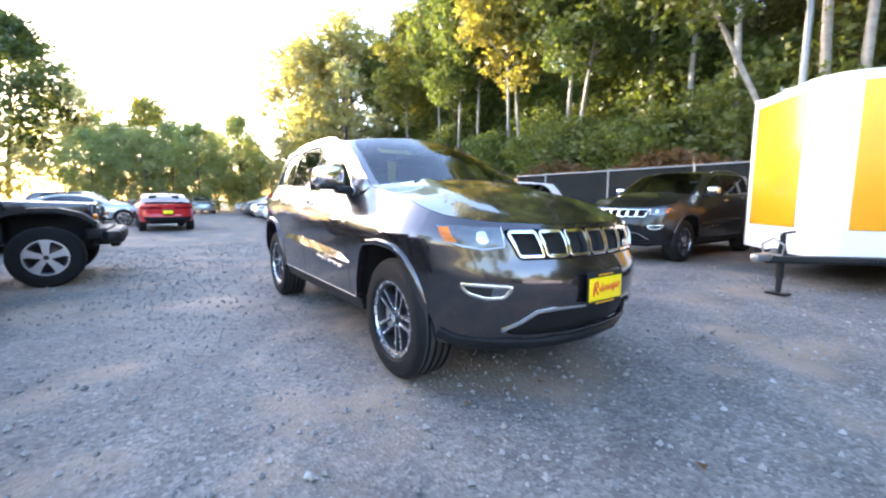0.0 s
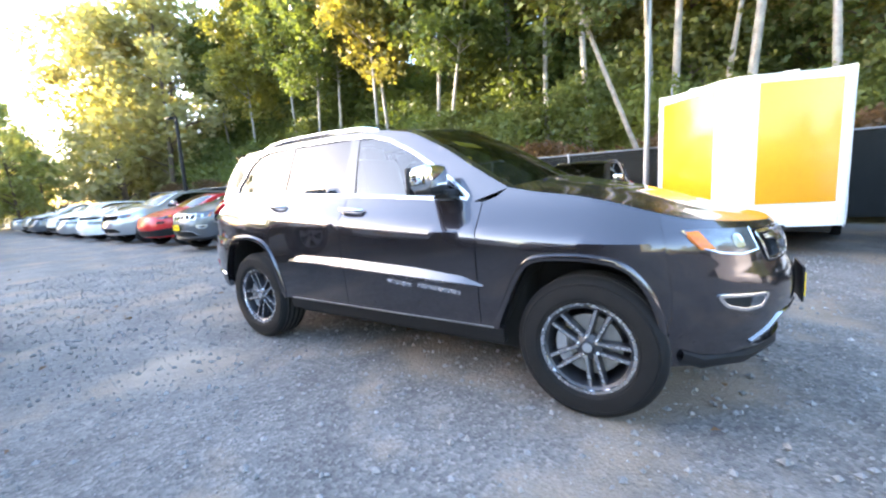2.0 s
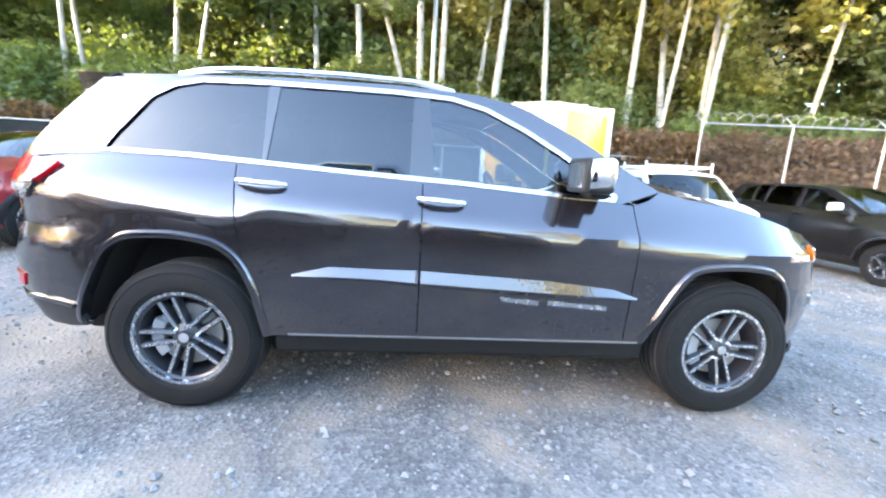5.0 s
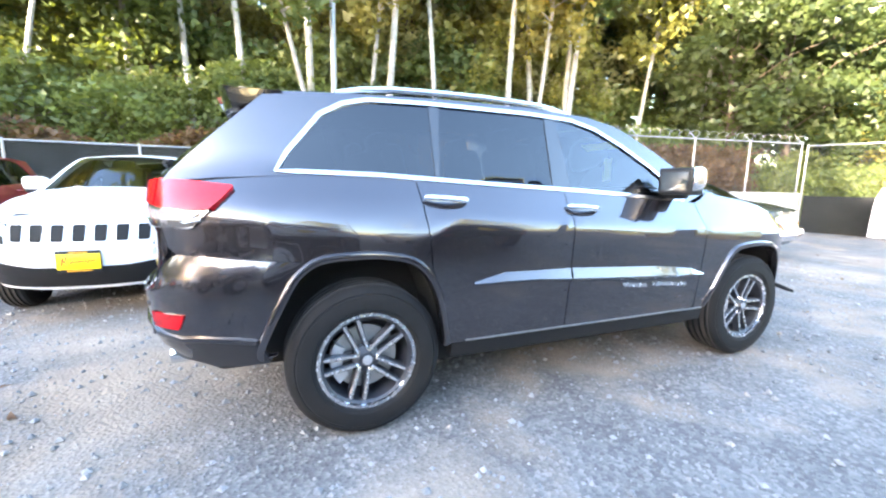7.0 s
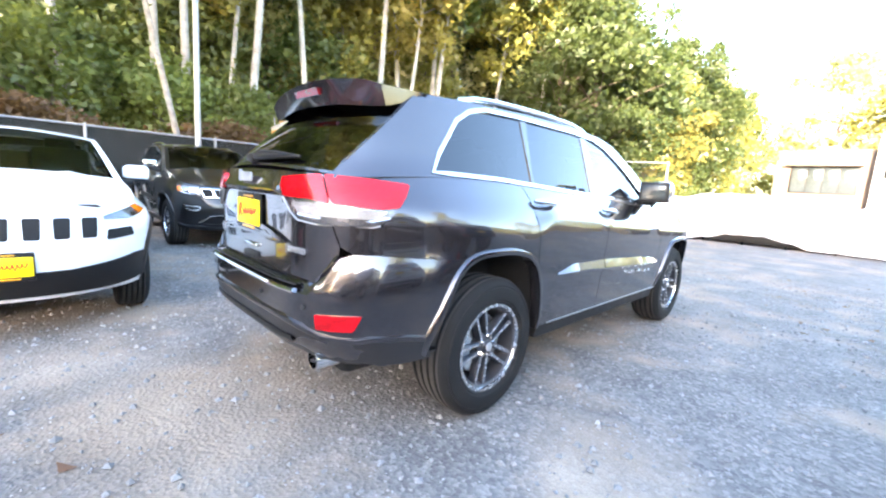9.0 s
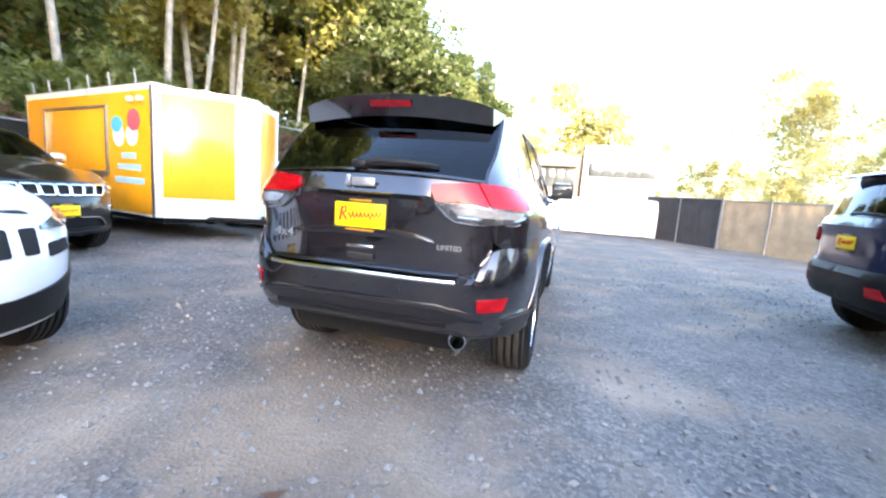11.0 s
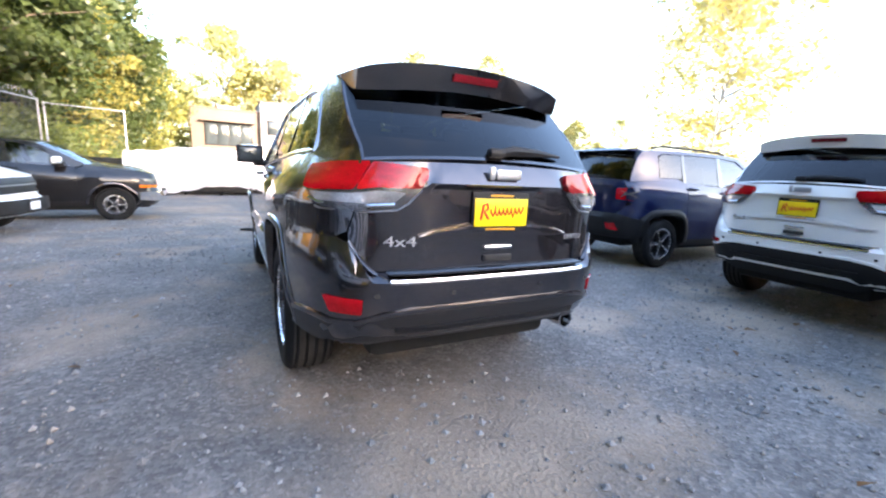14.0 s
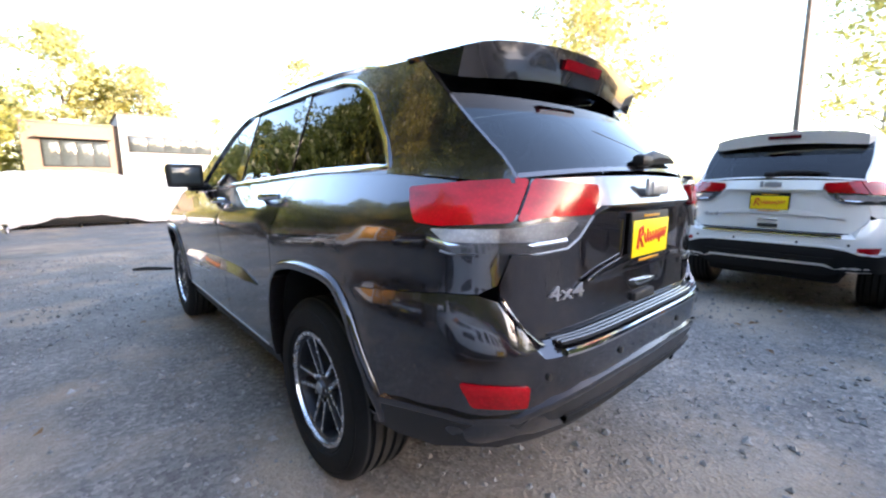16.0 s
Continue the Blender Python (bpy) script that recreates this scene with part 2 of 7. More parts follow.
M["galv"] = simple("galvanised_steel", (0.3, 0.31, 0.32), 0.5, 0.6, 0.2, 12)
M["amber"] = lens("amber_lens", (0.9, 0.22, 0.01))
M["red_lens"] = lens("red_lens", (0.5, 0.003, 0.009))
M["dark_red_lens"] = lens("dark_red_lens", (0.22, 0.004, 0.01))
M["clear_lens"] = lens("clear_lens", (0.17, 0.185, 0.205), 0.06, 0.5)
M["smoked_lens"] = lens("silvered_clear_lens", (0.55, 0.56, 0.58), 0.06, 0.6)
M["lamp_grey"] = simple("grey_lamp_housing", (0.09, 0.09, 0.1), 0.25, 0.6, 0.1, coat=1.0)
M["gloss_black"] = simple("gloss_black_trim", (0.01, 0.01, 0.012), 0.12, 0, 0.1, coat=1.0, rvar=0.05)
M["side_glass"] = glass("lightly_tinted_car_glass", (0.36, 0.43, 0.43), 1.8)
M["lamp_bowl"] = simple("lamp_reflector", (0.6, 0.63, 0.66), 0.15, 0.9, 0.3, 18)
M["glass"] = glass("clear_car_glass", (0.5, 0.56, 0.55), 1.4)
M["tint"] = glass("dark_privacy_glass", (0.05, 0.055, 0.06), 1.65)
M["back_tint"] = glass("dark_back_glass", (0.1, 0.105, 0.11), 1.45)
M["seat"] = simple("black_leather", (0.03, 0.029, 0.028), 0.5, 0, 0.2, 12, bump=0.15)
M["yellow_plate"] = simple("yellow_plate", (0.92, 0.66, 0.0), 0.4, 0, 0.05, 20)
M["yellow_sheet"] = leaf_mat("yellow_paper_sheet", (0.75, 0.66, 0.08), (0.85, 0.75, 0.1))
M["red_ink"] = simple("red_print", (0.62, 0.03, 0.01), 0.5, 0, 0.1)
M["white_ink"] = simple("white_print", (0.75, 0.75, 0.75), 0.5, 0, 0.05)
M["plate_white"] = simple("white_plate", (0.7, 0.72, 0.74), 0.4, 0, 0.1)
M["trailer_white"] = simple("white_aluminium_skin", (0.7, 0.7, 0.7), 0.3, 0.0, 0.05, 1.5, coat=0.4)
M["trailer_yellow"] = simple("yellow_aluminium_skin", (0.78, 0.34, 0.01), 0.32, 0.0, 0.07, 1.5, coat=0.4)
M["blue_ink"] = simple("pale_blue_print", (0.3, 0.5, 0.75), 0.5, 0, 0.1)
M["sky_ink"] = simple("bright_blue_print", (0.06, 0.38, 0.7), 0.5, 0, 0.1)
M["pink_ink"] = simple("pink_print", (0.75, 0.1, 0.12), 0.5, 0, 0.1)
M["concrete"] = simple("weathered_concrete", (0.36, 0.35, 0.33), 0.85, 0, 0.25, 1.2, bump=0.4, bscale=40)
M["mesh_dark"] = simple("dark_fence_mesh", (0.018, 0.02, 0.02), 0.95, 0, 0.35, 3.0, spec=0.1)
M["mesh_grey"] = simple("faded_grey_privacy_mesh", (0.06, 0.06, 0.065), 0.9, 0, 0.3, 2.0)
# lit stretch of screen: the sunlight on it is in this tan
M["mesh_tan"] = simple("sunlit_tan_privacy_mesh", (0.4, 0.32, 0.22), 0.85, 0, 0.25, 2.0)
M["wrap"] = simple("white_shrink_wrap", (0.5, 0.5, 0.53), 0.4, 0, 0.06, 1.2, bump=0.5, bscale=6)
M["tan_wall"] = simple("tan_render_wall", (0.13, 0.1, 0.08), 0.85, 0, 0.12, 0.7, bump=0.2, bscale=30)
M["white_wall"] = simple("white_render_wall", (0.27, 0.27, 0.27), 0.75, 0, 0.08, 0.6, bump=0.2, bscale=30)
M["window_dark"] = simple("dark_window_pane", (0.04, 0.05, 0.055), 0.06, 0, 0.3, 0.8, spec=0.8)
M["bark_pale"] = simple("pale_birch_bark", (0.31, 0.295, 0.27), 0.85, 0, 0.45, 5.0, bump=0.6, bscale=25)
M["bark_dark"] = simple("brown_bark", (0.13, 0.1, 0.075), 0.9, 0, 0.45, 5.0, bump=0.8, bscale=25)
M["leaf_green"] = leaf_mat("mid_green_leaves", (0.078, 0.112, 0.038), (0.18, 0.225, 0.07))
M["leaf_dark"] = leaf_mat("dark_green_leaves", (0.046, 0.07, 0.026), (0.1, 0.135, 0.043))
M["leaf_bush"] = leaf_mat("bright_green_bank_leaves", (0.1, 0.14, 0.045), (0.23, 0.28, 0.085))
M["leaf_yellow"] = leaf_mat("yellowing_leaves", (0.17, 0.18, 0.05), (0.36, 0.33, 0.09))
# haze and back light put into the leaf colour of far trees
M["leaf_haze_yellow"] = leaf_mat("haze_paled_yellow_leaves", (0.28, 0.28, 0.14), (0.48, 0.46, 0.25))
# the mid green lightened: haze over the lane's end in the colour
M["leaf_haze_green"] = leaf_mat("haze_paled_green_leaves", (0.2, 0.24, 0.11), (0.36, 0.4, 0.19))
M["leaf_dead"] = leaf_mat("withered_brown_leaves", (0.1, 0.062, 0.04), (0.22, 0.125, 0.075))


def stone_mat():
    """Broken rock: each stone its own grey, a few nearly white or brown."""
    m, nt, b = shader("loose_crushed_rock")
    g = nt.nodes.new("ShaderNodeNewGeometry")
    c = ramp(nt, g.outputs["Random Per Island"], [(0.0, (0.09, 0.088, 0.085)), (0.45, (0.2, 0.197, 0.19)), (0.85, (0.28, 0.275, 0.27)), (0.96, (0.27, 0.22, 0.17)), (0.993, (0.45, 0.44, 0.43))])
    c = mixed(nt, 0.4, c, ramp(nt, noise_node(nt, 120, 4), [(0.3, (0.12, 0.12, 0.12)), (0.7, (0.36, 0.355, 0.35))]))
    nt.links.new(c, b.inputs["Base Color"])
    b.inputs["Roughness"].default_value = 0.85
    return m


M["stone"] = stone_mat()

# ---- geometry helpers ----
from mathutils.geometry import delaunay_2d_cdt


def interp(x, table):
    xs, ys = zip(*table)
    return float(np.interp(x, xs, ys))


def obj(name, verts, faces, mat, parent=None, label="", smooth=True, angle=35):
    me = bpy.data.meshes.new(name)
    me.from_pydata([tuple(v) for v in verts], [], [tuple(f) for f in faces])
    me.update()
    for m in (mat if isinstance(mat, (list, tuple)) else (mat,)):
        me.materials.append(m)
    if smooth:
        me.shade_smooth()
        me.set_sharp_from_angle(angle=radians(angle))
    ob = new(name, me)
    if parent is not None:
        ob.parent = parent
    if label:
        ob["label"] = label
    return ob


def thing(name, label, category, m=None, group="", kind=""):
    ob = new(name)
    ob.empty_display_size = 0.2
    if m is not None:
        ob.matrix_world = m
    return tagged(ob, label, category, group, kind)


def from_bm(bm):
    bm.verts.ensure_lookup_table()
    bm.verts.index_update()
    out = [v.co.copy() for v in bm.verts], [[v.index for v in f.verts] for f in bm.faces]
    bm.free()
    return out


def box(cx, cy, cz, sx, sy, sz, bevel=0.0, m=None, seg=2):
    bm = bmesh.new()
    bmesh.ops.create_cube(bm, size=1)
    bmesh.ops.scale(bm, vec=(sx, sy, sz), verts=bm.verts)
    if bevel:
        bmesh.ops.bevel(bm, geom=bm.edges[:], offset=min(bevel, 0.49 * min(sx, sy, sz)), segments=seg, profile=0.5, affect="EDGES")
    bmesh.ops.translate(bm, vec=(cx, cy, cz), verts=bm.verts)
    if m is not None:
        bmesh.ops.transform(bm, matrix=m, verts=bm.verts)
    return from_bm(bm)


def joined(*pieces):
    vs, fs = [], []
    for v, f in pieces:
        o = len(vs)
        vs += list(v)
        fs += [[i + o for i in q] for q in f]
    return vs, fs


def moved(piece, m):
    return [m @ Vector(v) for v in piece[0]], piece[1]


def lathe(profile, n, close=False):
    """Turns (radius, y) points round the y axis."""
    vs, fs = [], []
    k = len(profile)
    for i in range(n):
        a = 2 * math.pi * i / n
        vs += [Vector((r * math.cos(a), y, r * math.sin(a))) for r, y in profile]
    for i in range(n):
        j = (i + 1) % n
        for q in range(k if close else k - 1):
            w = (q + 1) % k
            fs.append([i * k + q, i * k + w, j * k + w, j * k + q])
    return vs, fs


def tube(points, radii, n=8, cap=True):
    """A round bar along points; radii a number or one for each point."""
    pts = [Vector(p) for p in points]
    if isinstance(radii, (int, float)):
        radii = [radii] * len(pts)
    vs, fs = [], []
    side = None
    for i, p in enumerate(pts):
        d = (pts[min(i + 1, len(pts) - 1)] - pts[max(i - 1, 0)]).normalized()
        if side is None:
            side = d.orthogonal().normalized()
        side = (side - d * side.dot(d)).normalized()
        up = d.cross(side)
        for q in range(n):
            a = 2 * math.pi * q / n
            vs.append(p + (side * math.cos(a) + up * math.sin(a)) * radii[i])
    for i in range(len(pts) - 1):
        for q in range(n):
            w = (q + 1) % n
            fs.append([i * n + q, i * n + w, (i + 1) * n + w, (i + 1) * n + q])
    if cap:
        fs.append(list(reversed(range(n))))
        fs.append([(len(pts) - 1) * n + q for q in range(n)])
    return vs, fs


def prism(poly, y0, y1):
    """A polygon in (x, z) drawn out from y0 to y1."""
    n = len(poly)
    vs = [Vector((x, y0, z)) for x, z in poly] + [Vector((x, y1, z)) for x, z in poly]
    fs = [list(range(n)), list(reversed(range(n, 2 * n)))]
    fs += [[i, n + i, n + (i + 1) % n, (i + 1) % n] for i in range(n)]
    return vs, fs


def inside(px, py, poly):
    poly = np.asarray(poly)
    res = np.zeros(len(px), bool)
    for (x1, y1), (x2, y2) in zip(poly, np.roll(poly, -1, 0)):
        if y1 != y2:
            res ^= ((y1 > py) != (y2 > py)) & (px < (x2 - x1) * (py - y1) / (y2 - y1) + x1)
    return res


def resampled(poly, h):
    out = []
    for a, b in zip(poly, poly[1:] + poly[:1]):
        n = max(1, int(math.hypot(b[0] - a[0], b[1] - a[1]) / h))
        out += [(a[0] + (b[0] - a[0]) * i / n, a[1] + (b[1] - a[1]) * i / n) for i in range(n)]
    return out


def rounded(poly, r, n=4):
    """Rounds the corners of a polygon."""
    out = []
    k = len(poly)
    for i in range(k):
        p0, p, p1 = Vector(poly[i - 1]), Vector(poly[i]), Vector(poly[(i + 1) % k])
        a, b = p0 - p, p1 - p
        d = min(r, 0.45 * a.length, 0.45 * b.length)
        a, b = p + a.normalized() * d, p + b.normalized() * d
        for q in range(n + 1):
            t = q / n
            out.append(tuple(a * (1 - t) ** 2 + p * 2 * t * (1 - t) + b * t * t))
    return out


def inset(poly, d):
    """Moves the outline of a polygon inwards by d."""
    area = sum(a[0] * b[1] - b[0] * a[1] for a, b in zip(poly, poly[1:] + poly[:1]))
    s = 1 if area > 0 else -1
    out, k = [], len(poly)
    for i in range(k):
        p0, p, p1 = Vector(poly[i - 1]), Vector(poly[i]), Vector(poly[(i + 1) % k])
        e0, e1 = (p - p0), (p1 - p)
        if e0.length < 1e-6 or e1.length < 1e-6:
            out.append(tuple(p))
            continue
        e0, e1 = e0.normalized(), e1.normalized()
        n0, n1 = Vector((-e0.y, e0.x)) * s, Vector((-e1.y, e1.x)) * s
        n = n0 + n1
        n = n / max(0.5, n.length_squared / 2)
        out.append(tuple(p + n * d))
    return out


def sheet(outline, fn, h=0.08, holes=(), off=0.0, thick=0.012, core=(0, 0, 0.7), rows=()):
    """A curved panel: the polygon (u, v) laid on the surface fn, with turned-in edges."""
    loops = [resampled(list(outline), h)] + [resampled(list(q), h) for q in holes]
    pts, edges = [], []
    for lp in loops:
        o = len(pts)
        pts += lp
        edges += [(o + i, o + (i + 1) % len(lp)) for i in range(len(lp))]
    arr = np.array(loops[0])
    lo, hi = arr.min(0), arr.max(0)
    levels = [v for v in np.arange(lo[1] + h * 0.5, hi[1], h) if all(abs(v - r) > 0.6 * h for r in rows)] + [r for r in rows if lo[1] < r < hi[1]]
    gu, gv = np.meshgrid(np.arange(lo[0] + h * 0.5, hi[0], h * (0.5 if rows else 1)), np.array(levels))
    gu, gv = gu.ravel(), gv.ravel()
    keep = inside(gu, gv, loops[0])
    for lp in loops[1:]:
        keep &= ~inside(gu, gv, lp)
    bp = np.array(pts)
    if keep.any():
        cu, cv = gu[keep], gv[keep]
        dist = np.min((cu[:, None] - bp[None, :, 0]) ** 2 + (cv[:, None] - bp[None, :, 1]) ** 2, 1)
        ok = dist > (0.4 * h) ** 2
        pts = pts + list(zip(cu[ok].tolist(), cv[ok].tolist()))
    v2, e2, f2, *_ = delaunay_2d_cdt([Vector(p) for p in pts], edges, [], 0, 1e-6)
    uv = np.array([tuple(v) for v in v2])
    tri = np.array([list(f) for f in f2 if len(f) == 3])
    c = uv[tri].mean(1)
    keep = inside(c[:, 0], c[:, 1], loops[0])
    for lp in loops[1:]:
        keep &= ~inside(c[:, 0], c[:, 1], lp)
    tri = tri[keep]
    core = Vector(core)
    pos, nor = [], []
    e = 0.004
    for u, v in uv:
        p = Vector(fn(u, v))
        n = (Vector(fn(u + e, v)) - Vector(fn(u - e, v))).cross(Vector(fn(u, v + e)) - Vector(fn(u, v - e)))
        n = n.normalized() if n.length > 1e-12 else Vector((0, 0, 1))
        ref = p - Vector((core.x + 0.8 * (p.x - core.x), core.y, core.z))
        if n.dot(ref) < 0:
            n = -n
        pos.append(p)
        nor.append(n)
    faces = []
    for a, b, q in tri.tolist():
        nn = (pos[b] - pos[a]).cross(pos[q] - pos[a])
        faces.append([a, b, q] if nn.dot(nor[a] + nor[b] + nor[q]) > 0 else [a, q, b])
    verts = [p + n * off for p, n in zip(pos, nor)]
    if thick:
        count = {}
        for f in faces:
            for i in range(3):
                k = (f[i], f[(i + 1) % 3])
                count[k] = count.get(k, 0) + 1
        rim = {}
        for (a, b) in list(count):
            if (b, a) not in count:
                for i in (a, b):
                    if i not in rim:
                        rim[i] = len(verts)
                        verts.append(pos[i] + nor[i] * (off - thick))
                faces.append([b, a, rim[a], rim[b]])
    return verts, faces


def strip(points, fn, width, off=0.0, thick=0.01, closed=False):
    """A flat bar of a given width that follows (u, v) points over the surface fn."""
    k = len(points)
    left, right = [], []
    for i in range(k):
        a = Vector(points[(i - 1) % k] if closed or i else points[0])
        b = Vector(points[(i + 1) % k] if closed or i < k - 1 else points[-1])
        d = (b - a).normalized()
        n = Vector((-d.y, d.x)) * (width[i] if isinstance(width, (list, tuple)) else width) * 0.5
        left.append(Vector(points[i]) + n)
        right.append(Vector(points[i]) - n)
    vs, fs = [], []
    for l, r in zip(left, right):
        pl, pr = Vector(fn(*l)), Vector(fn(*r))
        c = (pl + pr) * 0.5
        n = (Vector(fn(l.x + 0.004, l.y)) - Vector(fn(l.x - 0.004, l.y))).cross(Vector(fn(l.x, l.y + 0.004)) - Vector(fn(l.x, l.y - 0.004)))
        n = n.normalized() if n.length > 1e-12 else Vector((0, 0, 1))
        if n.dot(c - Vector((0.8 * c.x, 0, 0.7))) < 0:
            n = -n
        vs += [pl + n * (off - thick), pl + n * off * 0.8, c + n * off, pr + n * off * 0.8, pr + n * (off - thick)]
    m = k if closed else k - 1
    for i in range(m):
        j = (i + 1) % k
        for q in range(4):
            fs.append([i * 5 + q, j * 5 + q, j * 5 + q + 1, i * 5 + q + 1])
    return vs, fs


def lettered(name, body, size, depth, mat, parent, m, label=""):
    cu = bpy.data.curves.new(name, "FONT")
    cu.body, cu.size, cu.extrude, cu.align_x, cu.align_y = body, size, depth, "CENTER", "CENTER"
    tmp = bpy.data.objects.new(name, cu)
    scene.collection.objects.link(tmp)
    bpy.context.view_layer.update()
    me = bpy.data.meshes.new_from_object(tmp.evaluated_get(bpy.context.evaluated_depsgraph_get()))
    bpy.data.objects.remove(tmp)
    bpy.data.curves.remove(cu)
    me.transform(m)
    me.name = name
    me.materials.clear()
    me.materials.append(mat)
    ob = new(name, me)
    ob.parent = parent
    if label:
        ob["label"] = label
    return ob

# ---- vehicles: a shell drawn from its plan, its profile and its widths ----
class Shell:
    def __init__(self, sp):
        self.sp = sp
        nf, nr = sp["nf"], sp["nr"]
        self.xf0, self.xr0 = sp["xf0"], sp["xr0"]
        w0 = max(w for _, w in sp["W"])
        tab = []
        xn = sp.get("xn") or 0.0              # the front corners curve in ahead of xn
        for i in range(241):
            a = min(1, i / (200 if xn else 240)) * math.pi / 2
            c, s = max(0.0, math.cos(a)) ** (2 / nf), math.sin(a) ** (2 / nf)
            tab.append((xn + (self.xf0 - xn) * c if i <= 200 else xn * (240 - i) / 40, s) if xn else (self.xf0 * c, s))
        for i in range(1, 241):
            a = (1 - i / 240) * math.pi / 2
            c, s = math.cos(a) ** (2 / nr), math.sin(a) ** (2 / nr)
            tab.append((self.xr0 * c, s))
        tab = np.array(tab)
        d = np.hypot(np.diff(tab[:, 0]), np.diff(tab[:, 1] * w0))
        self.s = np.concatenate([[0], np.cumsum(d)])
        self.x, self.q = tab[:, 0], tab[:, 1]
        self.T, self.w0 = self.s[-1], w0
        self.half = self.s[240]

    def W(self, z):
        return interp(z, self.sp["W"])

    def S(self, x):
        return float(np.interp(-x, -self.x, self.s))

    def F(self, y):
        return float(np.interp(abs(y) / self.w0, self.q[:241], self.s[:241])) * (1 if y <= 0 else -1)

    def R(self, y):
        d = self.T - float(np.interp(-abs(y) / self.w0, -self.q[240:], self.s[240:]))
        return self.T - d if y <= 0 else self.T + d

    def low(self, s, z):
        """Place on the lower body: s round the plan from the nose (right side positive), z up."""
        if s > self.T:
            s -= 2 * self.T
        side = -1 if s >= 0 else 1
        s = abs(s)
        x, q = float(np.interp(s, self.s, self.x)), float(np.interp(s, self.s, self.q))
        if x > 1.0:
            t = min(1, (x - 1.0) / (self.xf0 - 1.0))
            x += (interp(z, self.sp["xf"]) - self.xf0) * t * t
        elif x < -1.2:
            t = min(1, (-1.2 - x) / (-1.2 - self.xr0))
            x += (interp(z, self.sp["xr"]) - self.xr0) * t * t
        out = 0.0
        if self.sp.get("bulge") and x < -1.7 and 1.0 < z < 1.27:
            c = max(0.0, min(1.0, (q * self.w0 - 0.37) / 0.05))
            t = min(1, (-1.2 - x) / (-1.2 - self.xr0))
            x += (interp(z, ((1.0, -2.405), (1.15, -2.412), (1.27, -2.402))) - interp(z, self.sp["xr"])) * c * t * t
        if self.sp.get("bulge") and x < -1.7:
            # the bumper stands proud of the quarter panels below a soft shoulder
            k = max(0.0, min(1.0, (0.97 - z) / 0.12))
            k *= k * (3 - 2 * k)
            out = self.sp["bulge"] * k * min(1, (-1.7 - x) / 0.2)
            if z > 0.758:
                # outside the tailgate's edge the bumper runs on up to the shoulder
                c = max(0.0, min(1.0, (q * self.w0 - 0.6 - 0.84 * max(0.0, z - 0.795)) / 0.03))
                full = interp(z, ((0.758, -2.46), (0.82, -2.45), (0.88, -2.422), (0.93, -2.408), (1.0, -2.405)))
                t = min(1, (-1.2 - x) / (-1.2 - self.xr0))
                if z < 1.0:
                    x += (full - interp(z, self.sp["xr"])) * c * c * (3 - 2 * c) * t * t
        return x, side * q * (self.wide(x, z) + out), z

    def wide(self, x, z):
        """Half-width: the crease and the belt climb to the rear, the glass house narrows there."""
        k = self.sp.get("tilt", 0.0)
        e = z + k * max(-1.9, min(1.5, x)) * max(0.0, min(1.0, (z - 0.7) / 0.25))
        if self.sp.get("blister"):
            a, b = max(0.0, min(1.0, (-0.98 - x) / 0.2)), max(0.0, min(1.0, (x + 2.05) / 0.25))
            e += self.sp["blister"] * a * a * (3 - 2 * a) * b * b * (3 - 2 * b) * max(0.0, min(1.0, (1.18 - z) / 0.1))
        t = self.sp.get("taper", 0.0) * max(0.0, min(1.0, (-x - 0.3) / 1.6)) * max(0.0, min(1.0, (z - 1.12) / 0.2))
        return self.W(e) * (1 - t)

    def up(self, side):
        def fn(x, z):
            return x, side * float(np.interp(self.S(x), self.s, self.q)) * self.wide(x, z), z
        return fn

    def ye(self, x, z):
        return float(np.interp(self.S(x), self.s, self.q)) * self.wide(x, z)


